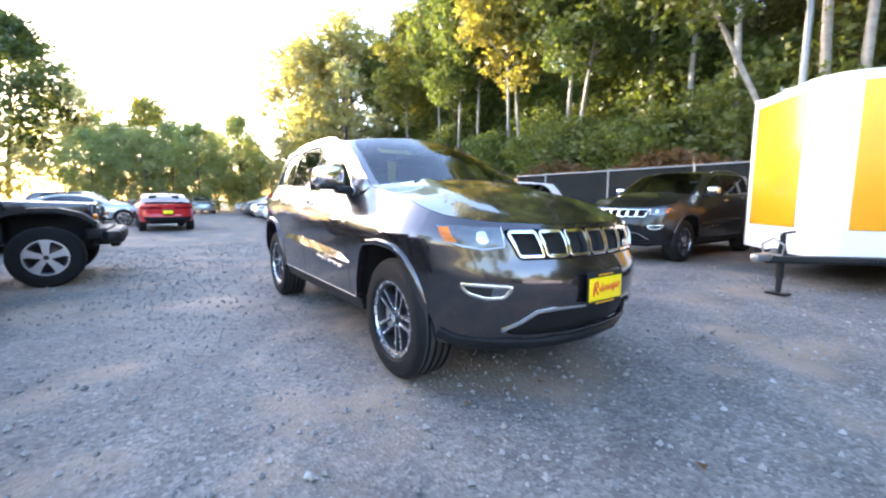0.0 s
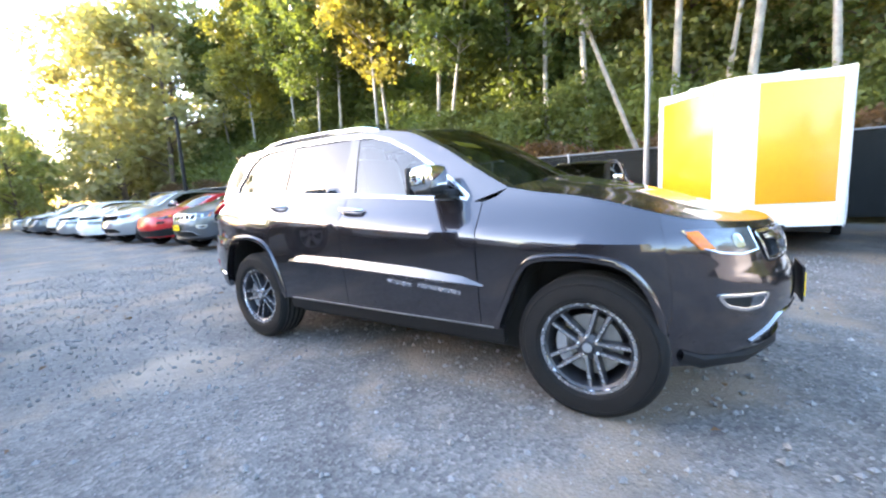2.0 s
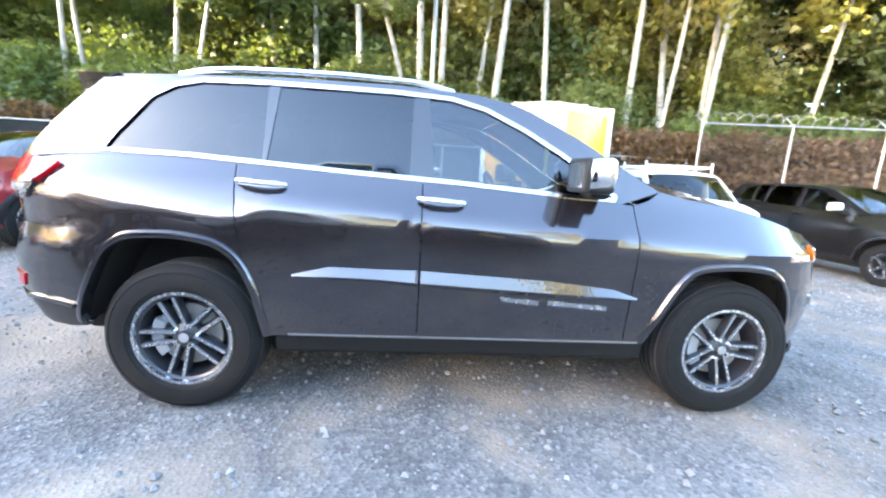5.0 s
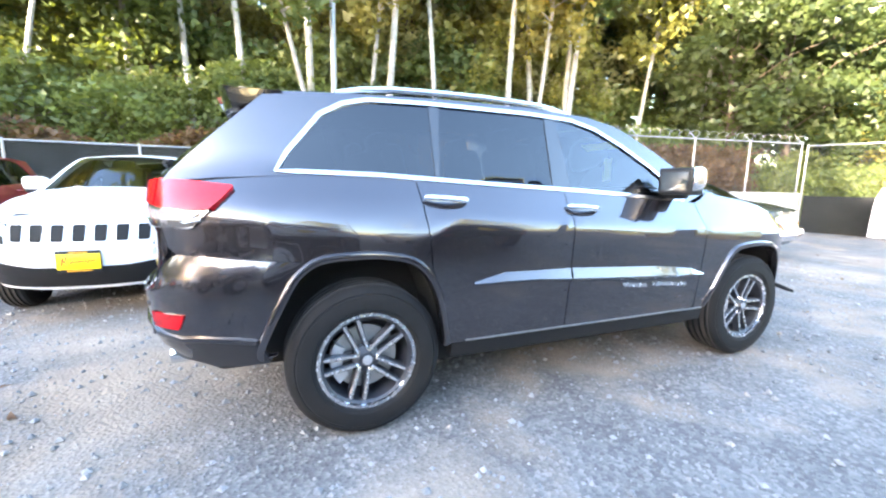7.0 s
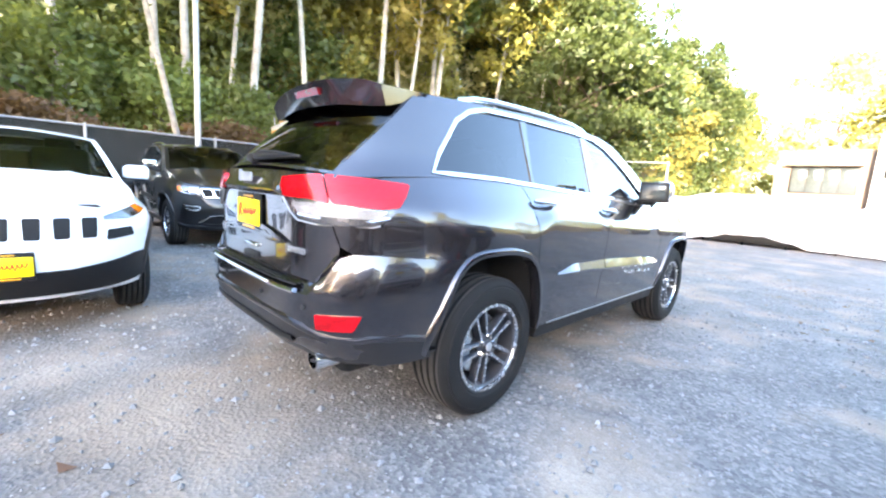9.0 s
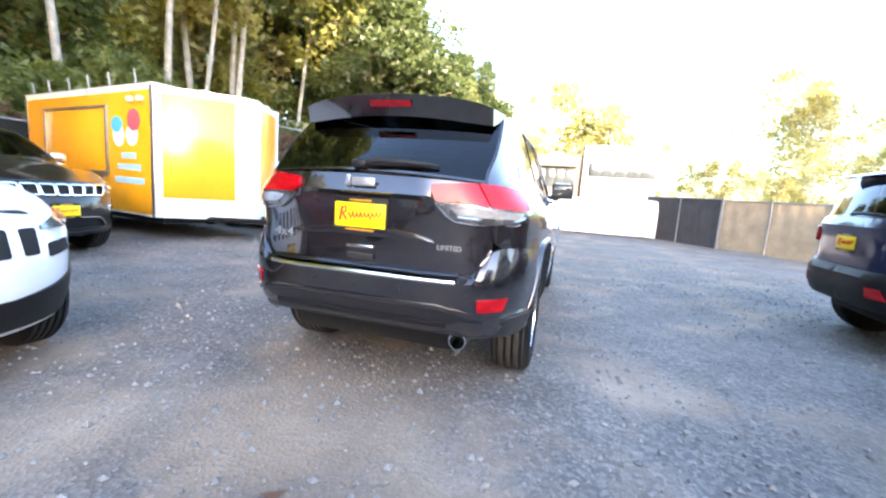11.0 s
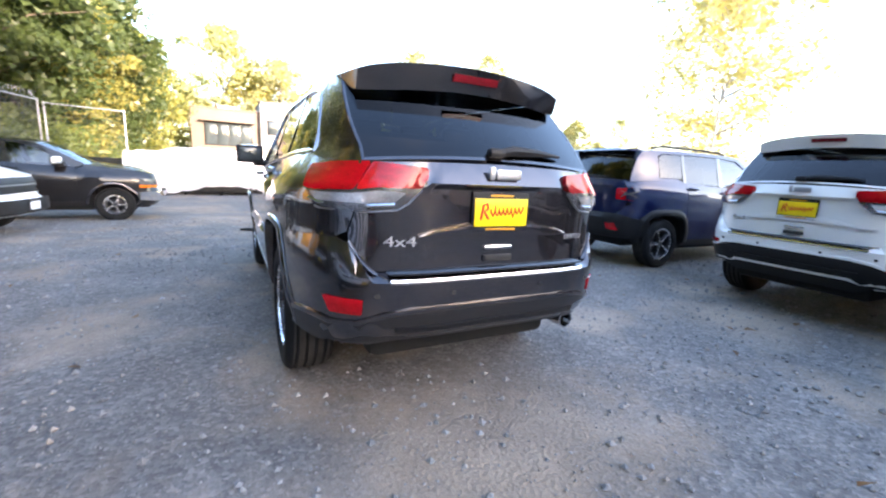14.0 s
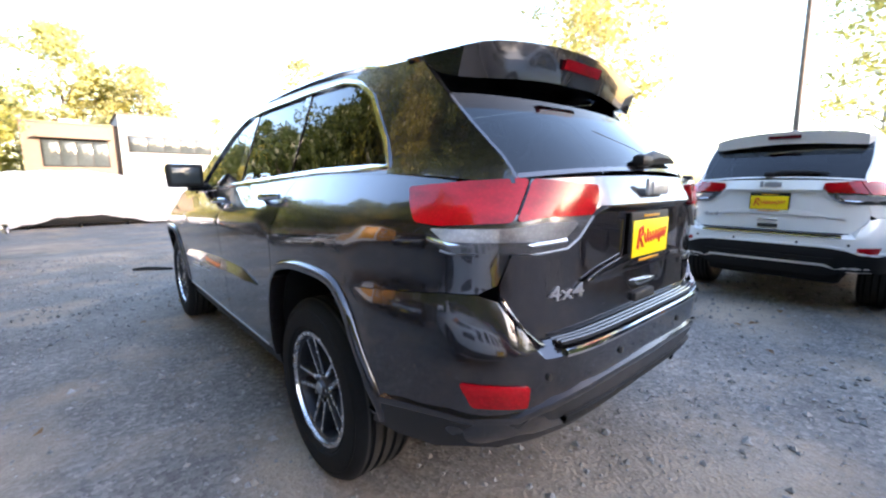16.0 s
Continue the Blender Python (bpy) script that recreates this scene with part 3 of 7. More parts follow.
def wheel(parent, x, y, r=0.387, rim=0.235, width=0.255, style="twin", left=False, n=56, turn=90):
    """Tyre, barrel, brake and spokes; the outer face looks to -y unless left."""
    m = pose(x, y, r, 0, 0, 180 if left else 0)
    w = width / 2
    tread = [(r - 0.018, -w + 0.012), (r - 0.004, -w + 0.032)]
    for k in range(4):
        g = -w + 0.055 + k * (width - 0.11) / 3
        tread += [(r, g - 0.014), (r - 0.012, g - 0.01), (r - 0.012, g + 0.002), (r, g + 0.006)]
    tread += [(r - 0.004, w - 0.032), (r - 0.018, w - 0.012)]
    prof = [(rim - 0.012, -w + 0.03), (rim + 0.006, -w + 0.012), (rim + 0.026, -w - 0.001), (rim + 0.03, -w + 0.002), (rim + 0.036, -w - 0.004), (rim + 0.075, -w - 0.008), (r - 0.05, -w - 0.003), (r - 0.046, -w + 0.002), (r - 0.04, -w - 0.001)]
    prof += tread + [(r - 0.05, w), (rim + 0.05, w), (rim - 0.01, w - 0.02)]
    v, f = moved(lathe(prof, n), m)
    o = -w + 0.018
    hero = style == "twin" and n >= 40
    barrel = lathe([(rim - 0.004, o), (rim - 0.02, o + 0.01), (rim - 0.03, o + 0.07), (rim - 0.035, w), (0.02, w - 0.06), (0.001, w - 0.06)], 40)
    hub = lathe([(0.001, o + 0.004), (0.03, o + 0.006), (0.036, o + 0.02), (0.07, o + 0.035), (0.075, o + 0.06)], 24)
    nuts = [moved(lathe([(0.001, o + 0.006), (0.009, o + 0.008), (0.011, o + 0.03)], 8), pose(0.055 * math.cos(a), 0, 0.055 * math.sin(a))) for a in (math.pi * 2 * k / 5 + radians(turn + 36) for k in range(5))]
    dark, bright, spokes = [barrel, hub], [lathe([(rim + 0.008, o - 0.004), (rim + 0.012, o - 0.01), (rim - 0.004, o - 0.011), (rim - 0.008, o + 0.004)], 48)], []
    if not hero:
        dark += nuts
    if style == "twin":
        for k in range(5):
            for sgn in (-1, 1):
                a = 360 * k / 5 + turn
                bar = box(0.131, 0, 0, 0.2, 0.05, 0.022, 0.004, seg=1)
                # the spoke dips towards the hub and widens behind its machined face
                bar = ([Vector((v.x, v.y + o + 0.034 + 0.02 * (1 - v.x / 0.23), v.z * (1 + 14 * max(0, v.y + 0.012)))) for v in bar[0]], bar[1])
                spokes.append(moved(bar, pose(0, 0, 0, 0, -a, 0) @ pose(0, 0, sgn * 0.02, 0, -sgn * 4.6, 0)))
    elif style == "five":
        for k in range(5):
            a = 360 * k / 5 + turn
            piece = prism([(0.03, -0.03), (0.03, 0.03), (0.085, 0.034), (rim - 0.05, 0.046), (rim - 0.006, 0.066), (rim - 0.006, -0.066), (rim - 0.05, -0.046), (0.085, -0.034)], o, o + 0.05)
            spokes.append(moved(piece, pose(0, 0, 0, 0, -a, 0)))
    elif style == "split":
        for k in range(5):
            a = 360 * k / 5 + turn
            bar = box(0.13, o + 0.022, 0, 0.2, 0.045, 0.036, 0.006, seg=1)
            spokes.append(moved(([Vector((v.x, v.y, v.z * (1 + 12 * max(0, v.y - o - 0.01)))) for v in bar[0]], bar[1]), pose(0, 0, 0, 0, -a, 0)))
    wv, wf = moved(joined(*dark), m)
    bodymat = M["alloy_dark"]
    wh = obj("wheel", wv, wf, bodymat, parent)
    ty = obj("tyre", v, f, (M["rubber"], M["tread"]), wh, angle=25)
    seg = len(prof) - 1
    for k, pg in enumerate(ty.data.polygons):
        a, b = prof[k % seg], prof[k % seg + 1]
        pg.material_index = 1 if a[0] > r - 0.006 and b[0] > r - 0.006 else 0
    rv, rf = moved(joined(*bright), m)
    face = M["silver_wheel"] if style == "five" else M["alloy"]
    obj("rim", rv, rf, face, wh)
    if hero:
        cap = lathe([(0.001, o + 0.001), (0.024, o + 0.003), (0.029, o + 0.012), (0.031, o + 0.03)], 24)
        obj("centre_cap", *moved(cap, m), M["silver_wheel"], wh)
        for nut in nuts:
            obj("wheel_nut", *moved(nut, m), M["chrome"], wh)
        obj("brake_disc", *moved(lathe([(0.06, o + 0.075), (0.165, o + 0.075), (0.168, o + 0.085), (0.168, o + 0.095)], 40), m), M["steel"], wh)
        fwd = -1 if left else 1
        pad = [(0.12 * math.cos(a) * 1.0, 0.12 * math.sin(a)) for a in (radians(150 + 9 * k) for k in range(9))] + [(0.178 * math.cos(a), 0.178 * math.sin(a)) for a in (radians(222 - 9 * k) for k in range(9))]
        obj("brake_caliper", *moved(prism([(p * fwd, q) for p, q in pad], o + 0.045, o + 0.11), m), M["silver_wheel"], wh)
    out = m.to_3x3() @ Vector((0, -1, 0))
    if n < 40:
        spokes = [joined(*spokes)]
    for sv, sf in spokes:
        sp = obj("spoke" if n >= 40 else "spokes", *moved((sv, sf), m), (face if style == "five" else bodymat, face), wh, angle=30)
        for pg in sp.data.polygons:
            pg.material_index = 1 if pg.normal.dot(out) > 0.75 else 0
    return wh


ARCH_F = [(-0.495, 0.05), (-0.435, 0.187), (-0.355, 0.362), (-0.297, 0.441), (-0.237, 0.468), (-0.044, 0.483), (0.133, 0.468), (0.217, 0.427), (0.287, 0.313), (0.347, 0.129), (0.342, -0.05)]
ARCH_R = [(-0.505, 0.06), (-0.45, 0.18), (-0.385, 0.31), (-0.318, 0.445), (-0.25, 0.503), (-0.175, 0.522), (0.03, 0.53), (0.205, 0.5), (0.295, 0.425), (0.36, 0.28), (0.395, 0.1), (0.405, 0.03)]


def round_arch(r):
    return [(-r * math.cos(a), r * math.sin(a)) for a in (math.pi * k / 10 for k in range(11))]


def plate(parent, sh_or_m, text=True, mat=None, name="number_plate"):
    """A yellow dealer plate with a scrawl of red, in a dark frame; m looks along +y, z up."""
    m = sh_or_m
    v, f = moved(box(0, 0, 0, 0.318, 0.012, 0.19, 0.008), m)
    fr = obj(name, v, f, M["plastic"], parent, "yellow dealer plate in a dark frame")
    v, f = moved(box(0, -0.008, 0.0, 0.3, 0.006, 0.13, 0.002), m)
    obj("plate_face", v, f, mat or M["yellow_plate"], fr)
    if text:
        big = [(-0.118, -0.035), (-0.105, 0.035), (-0.085, 0.042), (-0.08, 0.018), (-0.1, 0.004), (-0.075, -0.03)]
        v, f = tube([(a, -0.0112, b) for a, b in big], 0.0062, 6)
        obj("print", *moved((v, f), m), M["red_ink"], fr, "red scrawl across the plate")
        low_run = [(-0.068 + 0.195 * k / 34 + 0.004 * math.cos(k * 1.57), -0.002 + 0.014 * (k / 34) + (0.03 if k % 9 == 5 else 0.016) * math.sin(k * 1.57)) for k in range(35)]
        v, f = tube([(a, -0.0112, b) for a, b in low_run], 0.0046, 6)
        obj("print", *moved((v, f), m), M["red_ink"], fr, "red scrawl across the plate")
        for z, w in ((0.079, 0.13), (-0.079, 0.17)):
            obj("frame_print", *moved(box(0, -0.007, z, w, 0.003, 0.009, 0.001), m), M["trailer_yellow"], fr, "bar of small yellow lettering")
    return fr


def build_car(sp, paint, m, name, label, category="car", group="", h=0.085, wheels="twin", detail=True, tint=None, clad=None, faces_plate=("f", "r"), interior=True):
    """Any of the closed cars: panels, glass, lamps, wheels."""
    sh = Shell(sp)
    root = thing(name, label, category, m, group)
    S, F, R, T, low = sh.S, sh.F, sh.R, sh.T, sh.low
    xhf, xhr, wr = sp["hubs"][0], sp["hubs"][1], sp["wheel_r"]
    af = [(xhf + a, wr + b) for a, b in sp.get("arch_f", ARCH_F)]
    ar = [(xhr + a, wr + b) for a, b in sp.get("arch_r", ARCH_R)]
    sill, hood, belt = sp["sill"], sp["hood"], sp["belt"]
    zh = lambda x: interp(x, hood)
    zb = lambda x: interp(x, belt)
    d1, d2, d3 = sp["doors"]              # front edge, middle, rear edge of the doors
    xa = hood[0][0]                        # foot of the windscreen
    xs = sp["seam_f"]                      # seam between wing and front apron
    pm, km = paint, clad or paint
    g = 0.003                              # half a panel gap

    def panel(pname, outline, holes=(), mat=None, off=0.0, lab="", thick=0.015, hh=None, parent=root):
        v, f = sheet(outline, low, hh or h, holes, off, thick)
        return obj(pname, v, f, mat or pm, parent, lab)

    # front apron with openings
    zt = lambda x: zh(x)
    right = []
    for k in range(25):
        s = S(xs) * (k / 24)
        x = float(np.interp(s, sh.s, sh.x))
        right.append((s, zt(x)))
    top = [(-a, b) for a, b in reversed(right[1:])] + right
    afx = [p for p in af if p[0] > xhf]
    fside = [(S(xs), interp(xs, sorted(afx)))] + [(S(a), b) for a, b in afx if a > xs]
    zbot = sp["z_front"]
    lower = [(S(xhf + 0.36), zbot), (F(-0.6), zbot), (F(-0.3), zbot - 0.01)]
    rs = fside + lower
    outline = top + rs + [(-a, b) for a, b in reversed(rs)]
    holes = []
    if sp.get("grille"):
        holes.append(sp["grille_outline"](sh))
    if sp.get("intake"):
        holes.append(sp["intake"](sh))
    panel("front_bumper", outline, holes)
    # wings, doors, rear quarters
    for sd in (1, -1):
        mir = (lambda p: [(sd * a, b) for a, b in p])
        aleft = [p for p in af if p[0] <= xs]
        wing = [(S(d1 + g), sill), (S(aleft[0][0]), sill)] + [(S(a), b) for a, b in aleft if b > sill] + [(S(xs - 0.0015), interp(xs, sorted(afx)))]
        wing += [(S(x), zt(x)) for x in np.linspace(xs - 0.0015, xa, 12)] + [(S(x), zb(x)) for x in np.linspace(xa - 0.02, d1 + g, 4)]
        panel("front_wing", mir(wing))
        door = [(S(d1 - g), sill), (S(d1 - g), zb(d1))] + [(S(x), zb(x)) for x in np.linspace(d1 - g, d2 + g, 8)[1:-1]] + [(S(d2 + g), zb(d2)), (S(d2 + g), sill)]
        dr = panel("front_door", mir(door))
        arr = [p for p in ar if p[0] > xhr]
        edge = [p for p in reversed(arr) if p[1] > sill]
        edge = [p for p in edge if p[0] > d3 - 0.0]
        rdoor = [(S(d2 - g), zb(d2)), (S(d2 - g), sill), (S(arr[-1][0] + 0.02), sill)] + [(S(a + 0.03), b + 0.02) for a, b in edge] + [(S(d3 + g), zb(d3))]
        rdoor += [(S(x), zb(x)) for x in np.linspace(d3, d2, 6)[1:-1]]
        rd = panel("rear_door", mir(rdoor))
        yg = sp["tailgate_y"]
        zq = sp["bumper_top_side"]
        arl = sorted([(b, a) for a, b in ar if a < xhr])
        xq = interp(min(zq, arl[-1][0] - 0.03), arl)
        q = [(S(d3 - g), zb(d3))] + [(S(a + 0.024), b + 0.02) for a, b in reversed(edge)]
        q += [(S(a), b) for a, b in reversed(ar) if b > sill and a > xq + 0.01]
        zx = min(zq, arl[-1][0] - 0.03)
        q += [(S(xq), zx + g), (S(xq - 0.04), 0.5 * (zx + zq))]
        q += [(S(sh.xr0 * 0.9), zq + g), (R(-yg - 0.07), zq + g), (R(-yg - 0.031), zq + 0.03), (R(-yg - 0.003), zq + 0.12), (R(-yg - 0.003), sp["tail_top"])]
        q += [(S(x), zb(x)) for x in np.linspace(sh.xr0 * 0.985, d3 - g, 9)[:-1] if S(x) < R(-yg - 0.006)]
        panel("rear_quarter_panel", mir(q))
        # sill
        sv, sf = sheet(mir([(S(xhf - 0.48), sill - 0.006), (S(xhf - 0.48), sill - 0.10), (S(xhr + 0.46), sill - 0.10), (S(xhr + 0.46), sill - 0.006)]), low, 0.15, (), -0.02, 0.05)
        obj("sill", sv, sf, M["plastic"], root)
        # arch lips
        for arch in (af, ar):
            pts = [(sd * S(a), b) for a, b in arch]
            dense = []
            for a, b in zip(pts, pts[1:]):
                dense += [(a[0] + (b[0] - a[0]) * k / 4, a[1] + (b[1] - a[1]) * k / 4) for k in range(4)]
            dense.append(pts[-1])
            for _ in range(2):
                dense = [dense[0]] + [tuple((np.array(dense[k - 1]) + 2 * np.array(dense[k]) + np.array(dense[k + 1])) / 4) for k in range(1, len(dense) - 1)] + [dense[-1]]
            hub_x = xhf if arch is af else xhr
            fw, fo = sp.get("flare_w", 0.036), sp.get("flare_off", 0.02)
            vs, fs, lv = [], [], []
            for k, p in enumerate(dense):
                a, b = Vector(dense[max(0, k - 1)]), Vector(dense[min(len(dense) - 1, k + 1)])
                d = (b - a).normalized()
                n2 = Vector((-d.y, d.x))
                if n2.dot(Vector(p) - Vector((sd * S(hub_x), wr))) < 0:
                    n2 = -n2
                out = Vector((0, -sd, 0))
                fade = min(1.0, 0.35 + k / 6, 0.35 + (len(dense) - 1 - k) / 6)
                for t, o2 in ((-0.004, -0.05), (0.0, 0.85 * fo), (0.2 * fw, fo), (0.72 * fw, 0.8 * fo), (fw, 0.003), (fw, -0.01)):
                    u = Vector(p) + n2 * t
                    vs.append(Vector(low(u.x, u.y)) + out * (o2 * (fade if o2 > 0 else 1)))
                u = Vector(p) + n2 * 0.008
                e = low(u.x, u.y)
                lv += [Vector((e[0], e[1] * 0.985, e[2])), Vector((e[0], e[1] * 0.5, e[2]))]
            for k in range(len(dense) - 1):
                fs += [[k * 6 + q, (k + 1) * 6 + q, (k + 1) * 6 + q + 1, k * 6 + q + 1] for q in range(5)]
            obj("wheel_arch_trim", vs, fs, sp.get("flare_mat", M["flare"]), root, angle=40)
            obj("arch_liner", lv, [[2 * k, 2 * k + 1, 2 * k + 3, 2 * k + 2] for k in range(len(dense) - 1)], M["black"], root)
        # glass house side
        fn = sh.up(-sd)
        edge_line = sp["edge"]
        bl = [(x, zb(x)) for x in np.linspace(edge_line[-1][0], xa, 16)]
        up_out = list(edge_line) + bl
        v, f = sheet(up_out, fn, h, [sp["dlo"]], 0.0, 0.02)
        ps = obj("side_frame", v, f, pm, root)
        if detail and sp.get("chrome_dlo", True):
            v, f = strip(resampled(sp["dlo"], 0.09), fn, 0.02, 0.008, 0.02, closed=True)
            obj("window_trim", v, f, M["chrome"], root, "bright chrome window surround")
        for k, (poly, dark) in enumerate(sp["panes"]):
            v, f = sheet(poly, fn, 0.12, (), -0.008, 0.004)
            gl = obj("side_window", v, f, (tint or M["tint"]) if dark else M["side_glass"], root, "dark tinted side window" if dark else "clear side window")
            gl.visible_shadow = False
        for poly in sp.get("pillars", ()):
            v, f = sheet(poly, fn, 0.15, (), -0.002, 0.012)
            obj("door_pillar", v, f, M["gloss_black"], root)
    # sides of tail: bumper and tailgate
    yg, zq, zl = sp["tailgate_y"], sp["bumper_top_side"], sp["bumper_top"]
    arl = sorted([(b, a) for a, b in ar if a < xhr])
    zx = min(zq, arl[-1][0] - 0.03)
    xq = interp(zx, arl)
    half = [(R(0), zl), (R(-yg + 0.08), zl), (R(-yg + 0.025), zl + 0.07), (R(-yg - 0.025), zq - 0.02), (R(-yg - 0.07), zq), (S(sh.xr0 * 0.9), zq), (S(xq - 0.04), 0.5 * (zx + zq) - g), (S(xq), zx)]
    half += [(S(a), b) for b, a in reversed(arl) if b < zx - 0.005]
    zrb = sp["z_rear"]
    half += [(S(xhr - 0.43), zrb + 0.04), (S(sh.xr0 * 0.93), zrb - 0.0), (R(-0.62), zrb), (R(-0.45), zrb + 0.05), (R(0), zrb + 0.05)]
    outline = half + [(2 * T - a, b) for a, b in reversed(half[1:-1])]
    v, f = sheet(outline, low, h, (), 0.0, 0.03, rows=sp.get("tail_rows", ()))
    obj("rear_bumper", v, f, pm, root)
    tg = [(R(0), zl + 0.006), (R(-yg + 0.085), zl + 0.006), (R(-yg + 0.031), zl + 0.072), (R(-yg - 0.021), zq - 0.018), (R(-yg - 0.026), zq + 0.03), (R(-yg + 0.003), zq + 0.12), (R(-yg + 0.003), sp["tail_top"]), (R(-yg * 0.5), sp["tail_top"] + 0.01), (R(0), sp["tail_top"] + 0.015)]
    v, f = sheet(tg + [(2 * T - a, b) for a, b in reversed(tg[1:-1])], low, h, (), 0.0, 0.015, rows=sp.get("tail_rows", ()))
    tailgate = obj("tailgate", v, f, pm, root)

    # bonnet
    def hood_fn(x, q):
        z = zh(x)
        e = sh.low(S(x), z)
        ye = abs(e[1]) - 0.004
        t = (x - xa) / (sh.xf0 - xa)
        ridge = sp.get("ridge", 0.0) * math.exp(-((abs(q) - 0.52) / 0.07) ** 2) * max(0, 1 - (t * 1.05) ** 4)
        return e[0] + sp["bow"][0] * (1 - q * q) * max(0, 1 - 3 * t) , q * ye, z + 0.002 + sp["hood_crown"] * (1 - q * q) * min(1, 3.0 * (1 - t)) + ridge
    n1, n2 = 22, 21
    vs = [Vector(hood_fn(xa + (sh.xf0 - 0.004 - xa) * (1 - (1 - i / n1) ** 2.2), -1 + 2 * j / (n2 - 1))) for i in range(n1 + 1) for j in range(n2)]
    fs = [[i * n2 + j, (i + 1) * n2 + j, (i + 1) * n2 + j + 1, i * n2 + j + 1] for i in range(n1) for j in range(n2 - 1)]
    obj("bonnet", vs, fs, pm, root, angle=50)

    # windscreen, roof, back window
    el = sp["edge"]
    xt, zt_ = sp["screen_top"]
    xb2, zb2 = sp["back_top"]
    xb3, zb3 = sp["back_foot"]
    cr = sp["crown"]

    def ruled(a, b, bows, crowns, edge):
        def fn(q, t):
            x = a[0] + (b[0] - a[0]) * t
            z = interp(-x, sorted([(-p[0], p[1]) for p in edge])) if edge else a[1] + (b[1] - a[1]) * t
            ye = sh.ye(x, z) - 0.004
            bo = bows[0] + (bows[1] - bows[0]) * t
            co = crowns[0] + (crowns[1] - crowns[0]) * t
            return x + bo * (1 - q * q), q * ye, z + co * (1 - q * q)
        return fn

    def grid(fn, q0, q1, t0, t1, nq, nt, off=0.0):
        vs = [Vector(fn(q0 + (q1 - q0) * j / nq, t0 + (t1 - t0) * i / nt)) + Vector((0, 0, off)) for i in range(nt + 1) for j in range(nq + 1)]
        w = nq + 1
        fs = [[i * w + j, i * w + j + 1, (i + 1) * w + j + 1, (i + 1) * w + j] for i in range(nt) for j in range(nq)]
        return vs, fs

    screen = ruled((xa, zh(xa)), (xt, zt_), (sp["bow"][0], sp["bow"][1]), (0.02, cr), el)
    v, f = grid(screen, -0.93, 0.93, 0.02, 0.97, 16, 8)
    ws = obj("windscreen", v, f, M["glass"], root, "clear curved windscreen")
    ws.visible_shadow = False
    for a, b, c, d in ((-1, -0.93, 0, 1), (0.93, 1, 0, 1), (-0.93, 0.93, 0.97, 1)):
        v, f = grid(screen, a, b, c, d, 4 if b - a < 1 else 16, 8 if d - c > 0.5 else 1, 0.002)
        obj("screen_pillar", v, f, pm, root)
    v, f = grid(screen, -0.95, 0.95, -0.06, 0.03, 16, 2, -0.006)
    obj("cowl", v, f, M["plastic"], root)
    roof = ruled((xt, zt_), (xb2, zb2), (sp["bow"][1], -0.04), (cr, cr), el)
    v, f = grid(roof, -1, 1, 0, 1, 16, 14)
    obj("roof", v, f, sp.get("roof_mat") or pm, root, angle=60)
    back = ruled((xb2, zb2), (xb3, zb3), (-0.04, sp["back_bow"]), (cr, 0.03), el)
    v, f = grid(back, -sp.get("glass_q", 0.955), sp.get("glass_q", 0.955), 0.05, 0.98, 14, 8)
    bw = obj("back_window", v, f, tint or M["back_tint"], root, "dark tinted back window")
    bw.visible_shadow = False
    gq = sp.get("glass_q", 0.955)
    for a, b, c, d in ((-1, -gq, 0, 1), (gq, 1, 0, 1), (-gq, gq, 0.0, 0.05), (-gq, gq, 0.98, 1.0)):
        v, f = grid(back, a, b, c, d, 4 if b - a < 1 else 14, 8 if d - c > 0.5 else 1, 0.002)
        obj("back_window_frame", v, f, pm, root)

    # lamps
    for sd in (1, -1):
        mir = (lambda p: [(sd * a, b) for a, b in p])
        for lname, fnpoly, mat, off in sp["lamps"]:
            poly = mir(fnpoly(sh))
            v, f = sheet(poly, low, 0.06 if h > 0.06 else 0.035, (), off, off + 0.01)
            obj(lname, v, f, mat, root)
    # dark belly and cabin
    core = joined(box(0.5 * (xhf + xhr), 0, 0.56, xhf - xhr - 0.75, 1.5, 0.62, 0.05), box(0.5 * (sh.xf0 + sh.xr0), 0, 0.62, sh.xf0 - sh.xr0 - 0.55, 1.12, 0.66, 0.05))
    obj("underbody", *core, M["black"], root)
    if interior:
        zs = zb(d1) - 1.2
        for yy in (-0.36, 0.36):
            sx = d2 + 0.28
            pts = joined(box(sx, yy, 0.98 + zs, 0.5, 0.5, 0.2, 0.07), moved(box(0, 0, 0.3, 0.16, 0.5, 0.66, 0.07), pose(sx - 0.27, yy, 0.95 + zs, 0, -14, 0)), moved(box(0, 0, 0, 0.11, 0.27, 0.2, 0.045), pose(sx - 0.44, yy, 1.56 + zs, 0, -10, 0)))
            obj("front_seat", *pts, M["seat"], root)
        rx = d3 + 0.35
        obj("rear_bench", *joined(box(rx, 0, 0.98 + zs, 0.5, 1.25, 0.2, 0.07), moved(box(0, 0, 0.28, 0.15, 1.28, 0.6, 0.06), pose(rx - 0.28, 0, 0.95 + zs, 0, -16, 0)), *[moved(box(0, 0, 0, 0.1, 0.26, 0.16, 0.04), pose(rx - 0.44, yy, 1.5 + zs, 0, -12, 0)) for yy in (-0.36, 0.36)]), M["seat"], root)
        obj("dashboard", *joined(box(xa - 0.3, 0, 1.08 + zs, 0.5, 1.4, 0.22, 0.08), box(xa - 0.5, 0, 0.98 + zs, 0.3, 1.4, 0.3, 0.06)), M["seat"], root)
